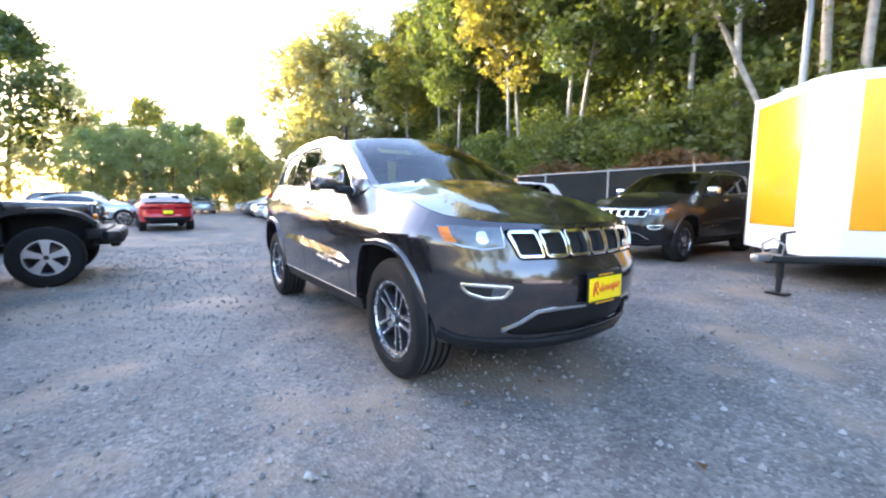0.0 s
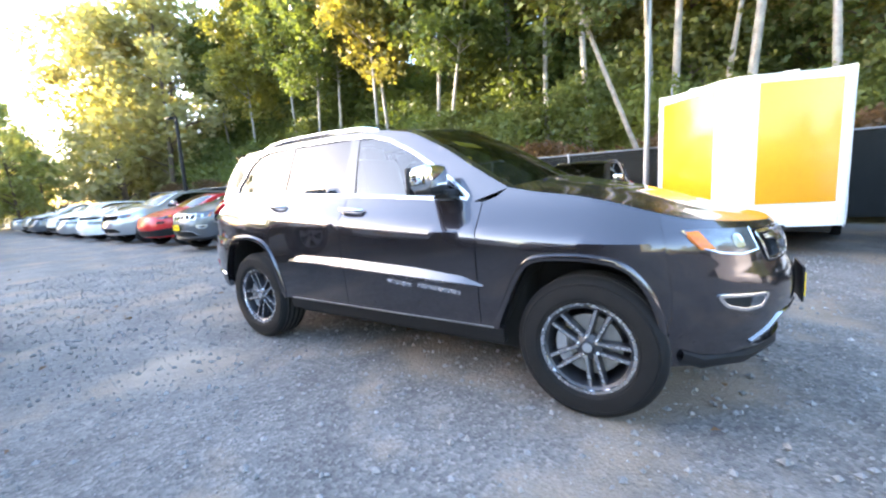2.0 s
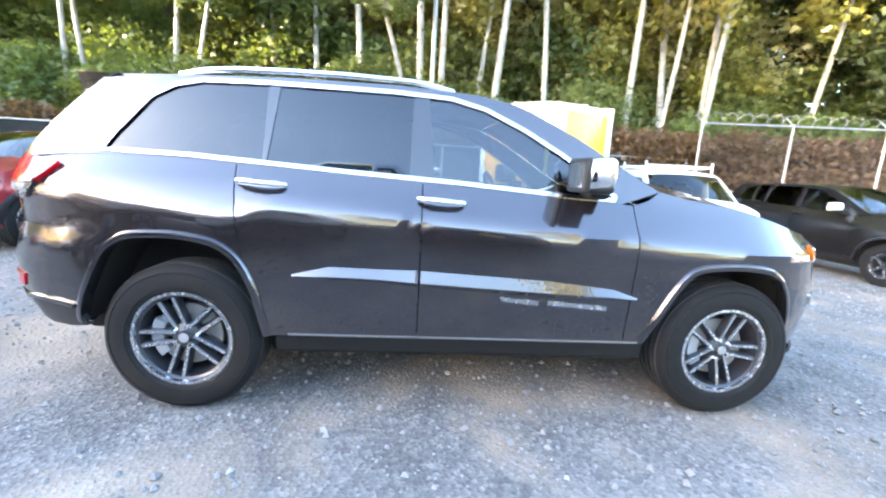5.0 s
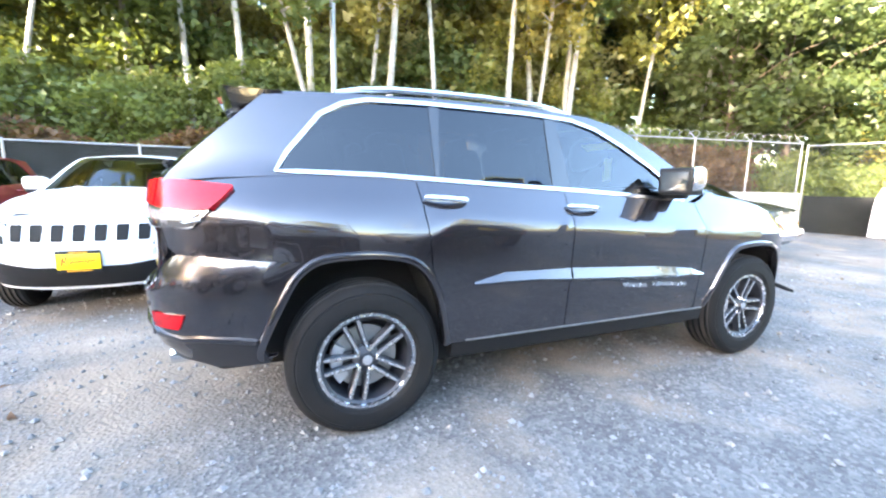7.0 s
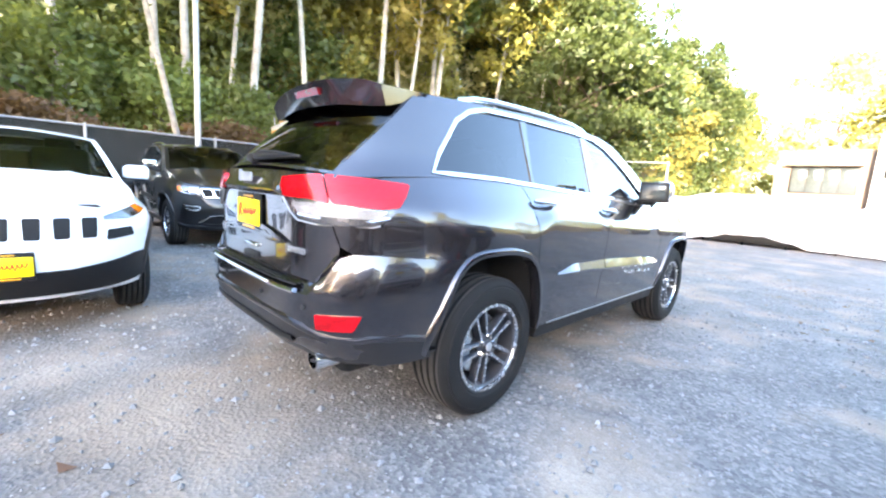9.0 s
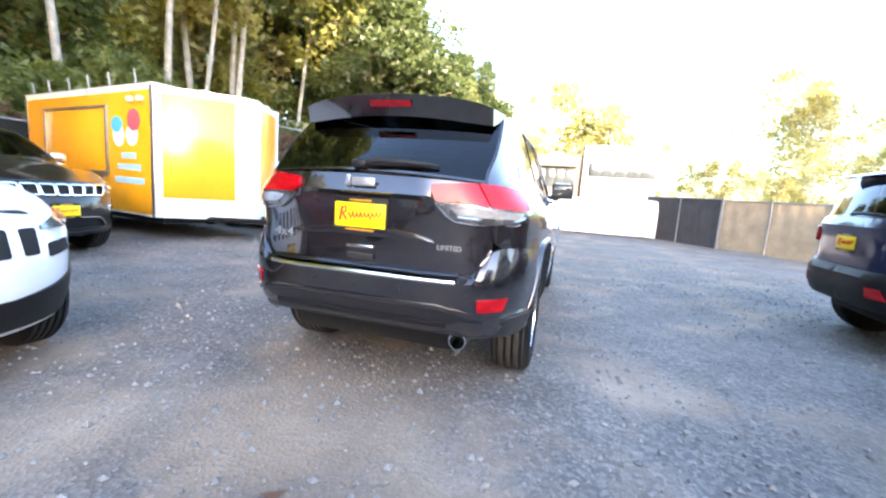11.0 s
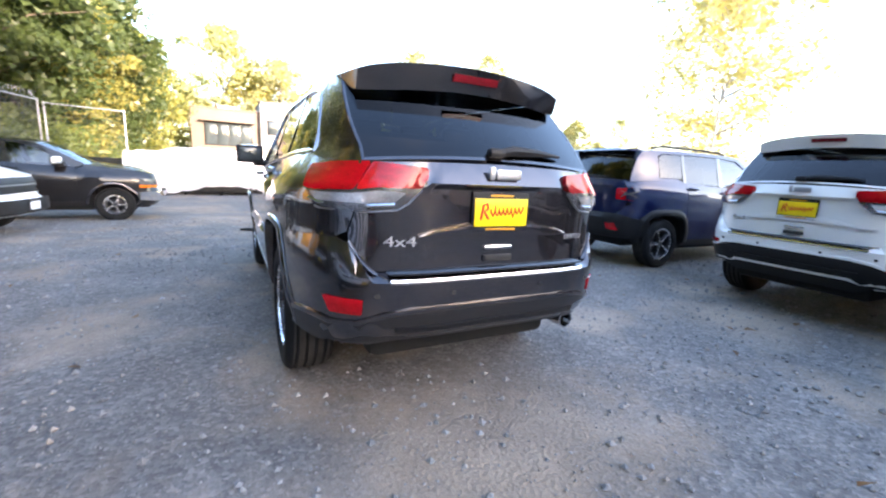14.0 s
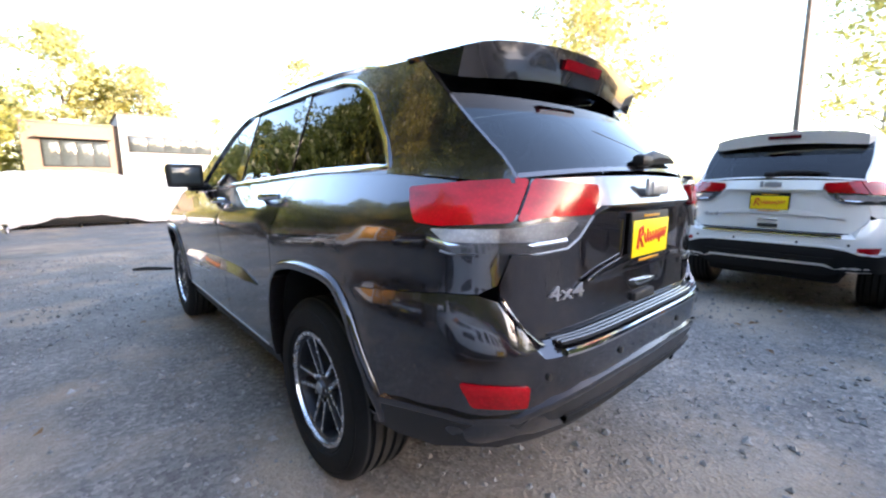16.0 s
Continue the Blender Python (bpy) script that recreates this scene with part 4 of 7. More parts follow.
        sw = moved(lathe([(0.185 + 0.016 * math.cos(a), 0.016 * math.sin(a)) for a in (k * math.pi / 4 for k in range(8))], 24, True), pose(xa - 0.68, 0.36, 1.16 + zs, 0, 0, 90) @ pose(0, 0, 0, -22, 0, 0))
        obj("steering_wheel", *sw, M["seat"], root)
    # wheels
    for x in (xhf, xhr):
        for left in (False, True):
            wheel(root, x, (1 if left else -1) * (sp["track"]), wr, sp["rim_r"], sp["tyre_w"], wheels, left, 56 if detail else 24, 68 if x > 0 else 40)
    # mirrors
    mx, mz = sp["mirror"]
    for sd in (-1, 1):
        y0 = sh.ye(mx, mz - 0.1)
        st = obj("mirror_arm", *joined(box(mx + 0.06, sd * (y0 + 0.03), mz - 0.085, 0.11, 0.16, 0.06, 0.025), box(mx + 0.01, sd * (y0 + 0.12), mz - 0.06, 0.13, 0.22, 0.05, 0.022)), M["plastic"], root)
        cap = box(mx, sd * (y0 + 0.14), mz + 0.012, 0.17, 0.23, 0.155, 0.05, seg=4)
        cap = ([Vector((v.x - 0.1 * max(0.0, v.y * sd - y0 - 0.19), v.y, v.z + 0.12 * (v.x - mx))) for v in cap[0]], cap[1])
        obj("door_mirror", *cap, sp.get("mirror_mat") or pm, st)
        obj("mirror_bezel", *box(mx - 0.075, sd * (y0 + 0.14), mz + 0.0, 0.03, 0.235, 0.165, 0.03, seg=3), M["plastic"], st)
        obj("mirror_glass", *box(mx - 0.09, sd * (y0 + 0.14), mz, 0.006, 0.185, 0.115, 0.003), M["window_dark"], st)
        for hx, hz in sp["handles"]:
            yh = sh.ye(hx, hz)
            fnn = sh.up(sd)
            pts = [(hx + 0.115 - 0.23 * k / 8, sd * (yh + 0.012 + 0.03 * math.sin(math.pi * k / 8) ** 0.5), hz + 0.012 * k / 8) for k in range(9)]
            v, f = tube(pts, [0.012] + [0.017] * 7 + [0.012], 8)
            obj("door_handle", v, f, sp.get("handle_mat") or pm, root)
    return root, sh

# ---- vehicle dimensions in metres; x ahead of the middle of the wheelbase ----
def gc_grille(sh):
    return rounded([(sh.F(-0.59), 0.992), (sh.F(-0.53), 0.828), (sh.F(0.53), 0.828), (sh.F(0.59), 0.992)], 0.03)


def gc_intake(sh):
    return rounded([(sh.F(-0.46), 0.555), (sh.F(-0.62), 0.44), (sh.F(-0.55), 0.41), (sh.F(0.55), 0.41), (sh.F(0.62), 0.44), (sh.F(0.46), 0.555)], 0.04)


GC = dict(
    nf=2.2, nr=5.2, xn=1.45, bulge=0.026, blister=0.062, glass_q=0.982, tail_rows=(0.758, 0.79, 1.163, 1.19), xf0=2.37, xr0=-2.45, hubs=(1.4575, -1.4575), wheel_r=0.39, rim_r=0.236, tyre_w=0.26, track=0.775,
    xf=[(0.28, 2.2), (0.36, 2.3), (0.5, 2.36), (0.62, 2.385), (0.74, 2.38), (0.84, 2.33), (0.92, 2.315), (1.0, 2.27), (1.06, 2.2)],
    xr=[(0.42, -2.33), (0.5, -2.42), (0.6, -2.45), (0.76, -2.46), (0.79, -2.405), (1.0, -2.405), (1.165, -2.408), (1.19, -2.437), (1.27, -2.402), (1.32, -2.37)],
    W=[(0.28, 0.87), (0.36, 0.9), (0.45, 0.912), (0.6, 0.928), (0.75, 0.94), (0.9, 0.95), (1.04, 0.957), (1.054, 0.948), (1.1, 0.914), (1.16, 0.872), (1.21, 0.842), (1.24, 0.826), (1.36, 0.785), (1.5, 0.737), (1.68, 0.672), (1.8, 0.625)], tilt=0.055, taper=0.05,
    sill=0.43, z_front=0.335, z_rear=0.44, seam_f=1.84, doors=(0.845, -0.275, -1.19),
    hood=[(1.0, 1.252), (1.15, 1.222), (1.41, 1.19), (1.62, 1.148), (1.8, 1.1), (1.95, 1.065), (2.15, 1.035), (2.37, 1.012)], hood_crown=0.055, ridge=0.018,
    belt=[(-2.31, 1.258), (-2.25, 1.264), (-2.1, 1.278), (-1.85, 1.292), (-1.4, 1.286), (-0.73, 1.251), (-0.11, 1.223), (0.46, 1.187), (0.85, 1.175), (0.93, 1.2), (1.0, 1.252)],
    edge=[(1.0, 1.252), (0.91, 1.3), (0.76, 1.385), (0.55, 1.51), (0.3, 1.632), (0.2, 1.668), (0.0, 1.705), (-0.45, 1.728), (-1.0, 1.724), (-1.5, 1.706), (-1.87, 1.688), (-2.0, 1.568), (-2.11, 1.467), (-2.2, 1.382), (-2.285, 1.3), (-2.31, 1.262)],
    dlo=[(-1.846, 1.313), (-1.793, 1.404), (-1.64, 1.59), (-1.53, 1.652), (-1.4, 1.682), (-1.095, 1.69), (-0.444, 1.688), (-0.136, 1.673), (0.046, 1.628), (0.254, 1.533), (0.456, 1.418), (0.623, 1.307), (0.748, 1.21), (0.74, 1.196), (0.46, 1.207), (-0.114, 1.243), (-0.73, 1.271), (-1.395, 1.306)],
    panes=[([(-1.83, 1.317), (-1.785, 1.4), (-1.635, 1.582), (-1.53, 1.642), (-1.4, 1.672), (-1.07, 1.68), (-1.07, 1.297), (-1.395, 1.309)], True),
           ([(-1.06, 1.292), (-1.02, 1.682), (-0.33, 1.68), (-0.34, 1.262), (-0.73, 1.275)], True),
           ([(-0.22, 1.255), (-0.26, 1.675), (-0.136, 1.667), (0.046, 1.62), (0.254, 1.525), (0.456, 1.41), (0.62, 1.3), (0.735, 1.21), (0.46, 1.212)], False)],
    pillars=[[(-0.345, 1.258), (-0.335, 1.685), (-0.255, 1.68), (-0.215, 1.252)], [(-1.075, 1.296), (-1.075, 1.684), (-1.015, 1.686), (-1.055, 1.293)]],
    screen_top=(0.2, 1.668), back_top=(-1.87, 1.688), back_foot=(-2.305, 1.268), back_bow=-0.095, bow=(0.14, 0.12), crown=0.05,
    tailgate_y=0.685, bumper_top=0.795, bumper_top_side=0.94, tail_top=1.27, grille=True, grille_outline=gc_grille, intake=gc_intake,
    mirror=(0.555, 1.315), mirror_mat=M["chrome"], handles=[(-0.18, 1.145), (-1.05, 1.19)], handle_mat=M["chrome"], flare_mat=M["grey_paint"],
    lamps=[("headlight", lambda sh: rounded([(sh.F(-0.6), 1.0), (sh.F(-0.595), 0.9), (sh.F(-0.68), 0.888), (sh.F(-0.76), 0.905), (sh.S(1.99), 0.93), (sh.S(1.92), 1.008), (sh.F(-0.8), 1.01)], 0.02), M["clear_lens"], 0.006),
           ("indicator", lambda sh: [(sh.S(2.035), 0.922), (sh.S(1.98), 0.922), (sh.S(1.93), 0.998), (sh.S(1.985), 1.0)], M["amber"], 0.01),
           ("lamp_housing", lambda sh: rounded([(sh.S(-2.12), 1.15), (sh.S(-2.2), 1.072), (sh.R(-0.8), 1.064), (sh.R(-0.62), 1.062), (sh.R(-0.5), 1.075), (sh.R(-0.415), 1.165), (sh.R(-0.62), 1.17), (sh.R(-0.8), 1.165)], 0.016), M["lamp_grey"], 0.012),
           ("tail_lamp", lambda sh: rounded([(sh.S(-2.035), 1.236), (sh.S(-2.075), 1.185), (sh.S(-2.12), 1.143), (sh.S(-2.2), 1.138), (sh.R(-0.8), 1.14), (sh.R(-0.688), 1.146), (sh.R(-0.688), 1.264), (sh.R(-0.8), 1.254)], 0.014), M["red_lens"], 0.02),
           ("tailgate_lamp", lambda sh: rounded([(sh.R(-0.68), 1.146), (sh.R(-0.6), 1.16), (sh.R(-0.43), 1.163), (sh.R(-0.405), 1.205), (sh.R(-0.435), 1.25), (sh.R(-0.68), 1.264)], 0.014), M["red_lens"], 0.02),
           ("reversing_lamp", lambda sh: rounded([(sh.S(-2.17), 1.13), (sh.S(-2.21), 1.1), (sh.R(-0.8), 1.096), (sh.R(-0.62), 1.097), (sh.R(-0.53), 1.104), (sh.R(-0.485), 1.145), (sh.R(-0.6), 1.148), (sh.R(-0.7), 1.134), (sh.R(-0.8), 1.13)], 0.012), M["smoked_lens"], 0.018),
           ("rear_reflector", lambda sh: rounded([(sh.R(-0.655), 0.68), (sh.R(-0.66), 0.612), (sh.R(-0.775), 0.61), (sh.R(-0.795), 0.682)], 0.01), M["red_lens"], 0.008)])


def scaled(base, sx, sz, sy, dz=0.0, **over):
    """Another car of the same make-up: the shell stretched, then details changed."""
    n = dict(base)
    px = lambda t: [(a * sx, b * sz + dz) for a, b in t]
    zt = lambda t, k: [(a * sz + dz, b * k) for a, b in t]
    n["xf"], n["xr"], n["W"] = zt(base["xf"], sx), zt(base["xr"], sx), zt(base["W"], sy)
    for k in ("hood", "belt", "edge", "dlo", "handles"):
        n[k] = px(base[k])
    n["panes"] = [(px(p), d) for p, d in base["panes"]]
    n["pillars"] = [px(p) for p in base["pillars"]]
    for k in ("screen_top", "back_top", "back_foot", "mirror"):
        n[k] = px([base[k]])[0]
    for k in ("xf0", "xr0", "seam_f", "back_bow"):
        n[k] = base[k] * sx
    n["hubs"] = tuple(v * sx for v in base["hubs"])
    n["doors"] = tuple(v * sx for v in base["doors"])
    n["bow"] = tuple(v * sx for v in base["bow"])
    for k in ("sill", "z_front", "z_rear", "bumper_top", "bumper_top_side", "tail_top"):
        n[k] = base[k] * sz + dz
    n["xn"], n["bulge"], n["blister"], n["tail_rows"] = base["xn"] * sx, 0.0, 0.0, ()
    n["tailgate_y"], n["track"] = base["tailgate_y"] * sy, base["track"] * sy
    n.update(over)
    return n


ARCH_SQ = [(-0.46, 0.0), (-0.42, 0.17), (-0.35, 0.33), (-0.26, 0.395), (-0.1, 0.41), (0.1, 0.41), (0.26, 0.395), (0.35, 0.33), (0.42, 0.17), (0.46, 0.0)]
# compact crossover with a low nose and slim lamps
CHEROKEE = scaled(GC, 0.955, 0.895, 0.955, 0.0, wheel_r=0.36, rim_r=0.225, tyre_w=0.225, arch_f=round_arch(0.4), arch_r=round_arch(0.4), flare_mat=M["plastic"], flare_w=0.065,
    grille=False, intake=None, mirror_mat=None, handle_mat=None, chrome_dlo=False,
    xf=[(0.28, 2.1), (0.4, 2.2), (0.5, 2.25), (0.7, 2.25), (0.85, 2.18), (0.95, 2.1), (1.02, 2.0)],
    lamps=[("headlight", lambda sh: [(sh.F(-0.54), 0.875), (sh.F(-0.66), 0.905), (sh.S(1.82), 0.945), (sh.S(1.76), 0.9), (sh.F(-0.7), 0.85), (sh.F(-0.54), 0.85)], M["clear_lens"], 0.008),
           ("indicator", lambda sh: [(sh.S(1.9), 0.935), (sh.S(1.81), 0.945), (sh.S(1.76), 0.902), (sh.S(1.88), 0.88)], M["amber"], 0.012),
           ("fog_lamp", lambda sh: rounded([(sh.F(-0.56), 0.775), (sh.F(-0.72), 0.785), (sh.F(-0.74), 0.715), (sh.F(-0.56), 0.7)], 0.02), M["black"], 0.006),
           ("lower_cladding", lambda sh: [(sh.F(0), 0.51), (sh.F(-0.35), 0.51), (sh.F(-0.6), 0.54), (sh.F(-0.75), 0.57), (sh.S(1.72), 0.57), (sh.S(1.745), 0.36), (sh.F(-0.6), 0.33), (sh.F(0), 0.33)], M["plastic"], 0.012),
           ("tail_lamp", GC["lamps"][2][1], M["red_lens"], 0.012)])
# small boxy crossover
RENEGADE = scaled(GC, 0.9, 0.985, 0.95, -0.01, wheel_r=0.36, rim_r=0.215, tyre_w=0.225, arch_f=ARCH_SQ, arch_r=ARCH_SQ, flare_mat=M["plastic"], flare_w=0.095, flare_off=0.035, blister=0.0,
    grille=False, intake=None, mirror_mat=M["plastic"], handle_mat=None, chrome_dlo=False, nr=5.0, hubs=(1.31, -1.44), tilt=0.02, taper=0.03,
    W=[(0.28, 0.83), (0.45, 0.87), (0.7, 0.895), (1.0, 0.9), (1.08, 0.895), (1.15, 0.872), (1.25, 0.845), (1.4, 0.81), (1.55, 0.77), (1.68, 0.725), (1.8, 0.69)],
    edge=[(0.92, 1.224), (0.8, 1.33), (0.6, 1.48), (0.42, 1.61), (0.3, 1.665), (0.1, 1.69), (-0.5, 1.7), (-1.0, 1.695), (-1.5, 1.685), (-1.84, 1.665), (-1.93, 1.56), (-1.99, 1.42), (-2.03, 1.27), (-2.05, 1.215)],
    screen_top=(0.3, 1.665), back_top=(-1.84, 1.665), back_foot=(-2.045, 1.225), back_bow=-0.1,
    hood=[(0.92, 1.224), (1.2, 1.2), (1.5, 1.16), (1.8, 1.1), (2.0, 1.05), (2.133, 1.0)],
    dlo=[(-1.6, 1.3), (-1.6, 1.6), (-1.5, 1.64), (-1.0, 1.65), (-0.3, 1.65), (0.2, 1.62), (0.42, 1.5), (0.62, 1.3), (0.68, 1.185), (0.4, 1.19), (-0.4, 1.21), (-1.1, 1.24), (-1.25, 1.3)],
    panes=[([(-1.58, 1.31), (-1.58, 1.59), (-1.49, 1.63), (-1.12, 1.64), (-1.12, 1.3), (-1.25, 1.31)], True), ([(-1.08, 1.245), (-1.08, 1.64), (-0.3, 1.64), (-0.3, 1.22)], True), ([(-0.22, 1.215), (-0.24, 1.64), (0.18, 1.61), (0.4, 1.49), (0.6, 1.3), (0.66, 1.19), (0.4, 1.195)], False)],
    pillars=[[(-0.31, 1.215), (-0.31, 1.645), (-0.23, 1.645), (-0.21, 1.21)], [(-1.13, 1.25), (-1.13, 1.645), (-1.07, 1.645), (-1.07, 1.24)]],
    lamps=[("headlight", GC["lamps"][0][1], M["clear_lens"], 0.006),
           ("tail_lamp", lambda sh: rounded([(sh.R(-0.55), 1.13), (sh.R(-0.55), 0.98), (sh.R(-0.74), 0.97), (sh.S(-2.1), 0.97), (sh.S(-2.1), 1.13), (sh.R(-0.74), 1.14)], 0.03), M["red_lens"], 0.03),
           ("lamp_cross", lambda sh: [(sh.R(-0.6), 1.1), (sh.R(-0.65), 1.07), (sh.R(-0.6), 1.01), (sh.R(-0.68), 1.05), (sh.R(-0.76), 1.01), (sh.R(-0.71), 1.055), (sh.R(-0.76), 1.1), (sh.R(-0.68), 1.075)], M["clear_lens"], 0.034),
           ("rear_reflector", lambda sh: rounded([(sh.R(-0.48), 0.64), (sh.R(-0.5), 0.55), (sh.R(-0.64), 0.55), (sh.R(-0.6), 0.64)], 0.01), M["red_lens"], 0.03),
           ("lower_cladding", lambda sh: [(sh.R(0), 0.76), (sh.R(-0.6), 0.76), (sh.S(-1.95), 0.72), (sh.S(-1.76), 0.7), (sh.S(-1.76), 0.47), (sh.R(-0.7), 0.44), (sh.R(0), 0.44)], M["plastic"], 0.02)])
# low two-door coupe and plain saloons
COUPE = scaled(GC, 1.02, 0.8, 0.97, 0.02, wheel_r=0.345, rim_r=0.235, tyre_w=0.235, arch_f=round_arch(0.385), arch_r=round_arch(0.385), flare_w=0.03, flare_off=0.006, grille=False, intake=None, mirror_mat=None, handle_mat=None, chrome_dlo=False,
    edge=[(1.02, 1.022), (0.8, 1.12), (0.5, 1.25), (0.25, 1.33), (0.1, 1.36), (-0.2, 1.385), (-0.5, 1.385), (-0.9, 1.35), (-1.3, 1.24), (-1.6, 1.13), (-1.8, 1.06), (-1.85, 1.048), (-1.9, 1.04), (-2.0, 1.03), (-2.2, 1.012)],
    dlo=[(-1.35, 1.06), (-1.2, 1.2), (-0.9, 1.3), (-0.4, 1.335), (0.0, 1.32), (0.3, 1.25), (0.6, 1.12), (0.8, 1.0), (0.4, 0.99), (-0.7, 1.03)],
    panes=[([(-1.32, 1.065), (-1.18, 1.19), (-0.9, 1.29), (-0.62, 1.32), (-0.62, 1.035)], True), ([(-0.54, 1.03), (-0.54, 1.325), (-0.4, 1.325), (0.0, 1.31), (0.3, 1.24), (0.6, 1.11), (0.77, 1.005), (0.4, 0.998)], False)],
    pillars=[[(-0.63, 1.03), (-0.63, 1.32), (-0.53, 1.325), (-0.53, 1.03)]],
    screen_top=(0.1, 1.36), back_top=(-0.8, 1.36), back_foot=(-1.8, 1.06), back_bow=-0.05, tail_top=1.0, hubs=(1.46, -1.46),
    lamps=[("headlight", lambda sh: rounded([(sh.F(-0.45), 0.8), (sh.F(-0.8), 0.8), (sh.S(2.0), 0.78), (sh.S(2.0), 0.69), (sh.F(-0.8), 0.67), (sh.F(-0.45), 0.68)], 0.03), M["clear_lens"], 0.008),
           ("tail_lamp", lambda sh: rounded([(sh.R(-0.2), 0.93), (sh.R(-0.8), 0.93), (sh.R(-0.8), 0.83), (sh.R(-0.2), 0.83)], 0.03), M["dark_red_lens"], 0.008),
           ("lower_valance", lambda sh: [(sh.R(0), 0.55), (sh.R(-0.75), 0.55), (sh.R(-0.7), 0.4), (sh.R(0), 0.4)], M["plastic"], 0.012)])
# panel van with a short bonnet
VAN = scaled(GC, 0.99, 1.0, 1.0, 0.0, nf=5.5, xn=None, tilt=0, taper=0, wheel_r=0.34, rim_r=0.2, tyre_w=0.215, arch_f=round_arch(0.42), arch_r=round_arch(0.42), flare_w=0.03, flare_off=0.006, grille=False, intake=None, mirror_mat=M["plastic"], chrome_dlo=False, handle_mat=M["plastic"], ridge=0.0,
    xf=[(0.28, 2.18), (0.36, 2.24), (0.4, 2.38), (0.6, 2.38), (0.63, 2.24), (0.85, 2.22), (0.98, 2.16), (1.06, 2.1)],
    W=[(0.28, 0.9), (0.45, 0.945), (0.7, 0.96), (1.0, 0.955), (1.15, 0.945), (1.4, 0.9), (1.7, 0.83), (1.86, 0.76)],
    hood=[(1.15, 1.17), (1.4, 1.14), (1.7, 1.09), (1.95, 1.04), (2.15, 1.0), (2.35, 0.97)], hood_crown=0.06,
    belt=[(-2.25, 1.1), (0.9, 1.1), (1.0, 1.12), (1.15, 1.17)],
    edge=[(1.15, 1.17), (1.0, 1.29), (0.8, 1.46), (0.6, 1.62), (0.5, 1.69), (0.35, 1.745), (0.1, 1.78), (-0.5, 1.79), (-1.2, 1.79), (-1.9, 1.785), (-2.2, 1.77), (-2.26, 1.72), (-2.3, 1.6), (-2.33, 1.3), (-2.34, 1.12)],
    dlo=[(0.1, 1.14), (0.1, 1.62), (0.5, 1.6), (0.68, 1.45), (0.86, 1.28), (0.92, 1.15)],
    panes=[([(0.11, 1.15), (0.11, 1.61), (0.49, 1.59), (0.67, 1.44), (0.85, 1.27), (0.9, 1.155)], True)], pillars=[],
    screen_top=(0.5, 1.69), back_top=(-2.2, 1.77), back_foot=(-2.335, 1.15), back_bow=-0.03, crown=0.04, doors=(0.9, 0.02, -1.1), mirror=(0.78, 1.18), handles=[(0.1, 1.0)],
    lamps=[("headlight", lambda sh: [(sh.F(-0.56), 0.94), (sh.F(-0.84), 0.94), (sh.F(-0.84), 0.83), (sh.F(-0.56), 0.83)], M["clear_lens"], 0.012),
           ("side_lamp", lambda sh: [(sh.F(-0.5), 0.815), (sh.F(-0.86), 0.815), (sh.F(-0.86), 0.71), (sh.F(-0.5), 0.71)], M["clear_lens"], 0.01),
           ("grille_panel", lambda sh: [(sh.F(0), 0.96), (sh.F(-0.55), 0.96), (sh.F(-0.9), 0.955), (sh.F(-0.9), 0.7), (sh.F(0), 0.7)], M["plastic"], 0.006),
           ("chrome_bar", lambda sh: [(sh.F(0), 0.845), (sh.F(-0.54), 0.845), (sh.F(-0.54), 0.825), (sh.F(0), 0.825)], M["steel"], 0.014),
           ("front_bumper_bar", lambda sh: rounded([(sh.F(0), 0.6), (sh.F(-0.7), 0.6), (sh.S(1.95), 0.6), (sh.S(1.9), 0.4), (sh.F(-0.7), 0.38), (sh.F(0), 0.38)], 0.02), M["plastic"], 0.02)])
# older full-size truck-based wagon
TRUCK = scaled(GC, 1.02, 1.0, 0.99, 0.02, nf=5.5, xn=None, wheel_r=0.385, rim_r=0.21, tyre_w=0.25, arch_f=round_arch(0.47), arch_r=round_arch(0.47), flare_w=0.05, flare_off=0.012, grille=False, intake=None, mirror_mat=M["white_paint"], chrome_dlo=False, handle_mat=None,
    hood=[(1.02, 1.272), (1.3, 1.24), (1.7, 1.21), (2.0, 1.17), (2.25, 1.13), (2.417, 1.09)],
    xf=[(0.28, 2.2), (0.42, 2.3), (0.45, 2.45), (0.68, 2.45), (0.71, 2.32), (0.95, 2.31), (1.1, 2.28)],
    lamps=[("headlight", lambda sh: [(sh.F(-0.5), 0.985), (sh.F(-0.82), 0.985), (sh.S(2.02), 0.98), (sh.S(2.02), 0.86), (sh.F(-0.82), 0.855), (sh.F(-0.5), 0.86)], M["clear_lens"], 0.012),
           ("indicator", lambda sh: [(sh.F(-0.6), 0.85), (sh.F(-0.82), 0.845), (sh.S(2.02), 0.85), (sh.S(2.02), 0.785), (sh.F(-0.6), 0.79)], M["amber"], 0.012),
           ("grille_panel", lambda sh: [(sh.F(0), 0.985), (sh.F(-0.48), 0.985), (sh.F(-0.48), 0.8), (sh.F(0), 0.8)], M["chrome"], 0.01),
           ("front_bumper_bar", lambda sh: rounded([(sh.F(0), 0.68), (sh.F(-0.7), 0.68), (sh.S(1.95), 0.68), (sh.S(1.95), 0.5), (sh.F(-0.7), 0.46), (sh.F(0), 0.46)], 0.02), M["chrome"], 0.025)])

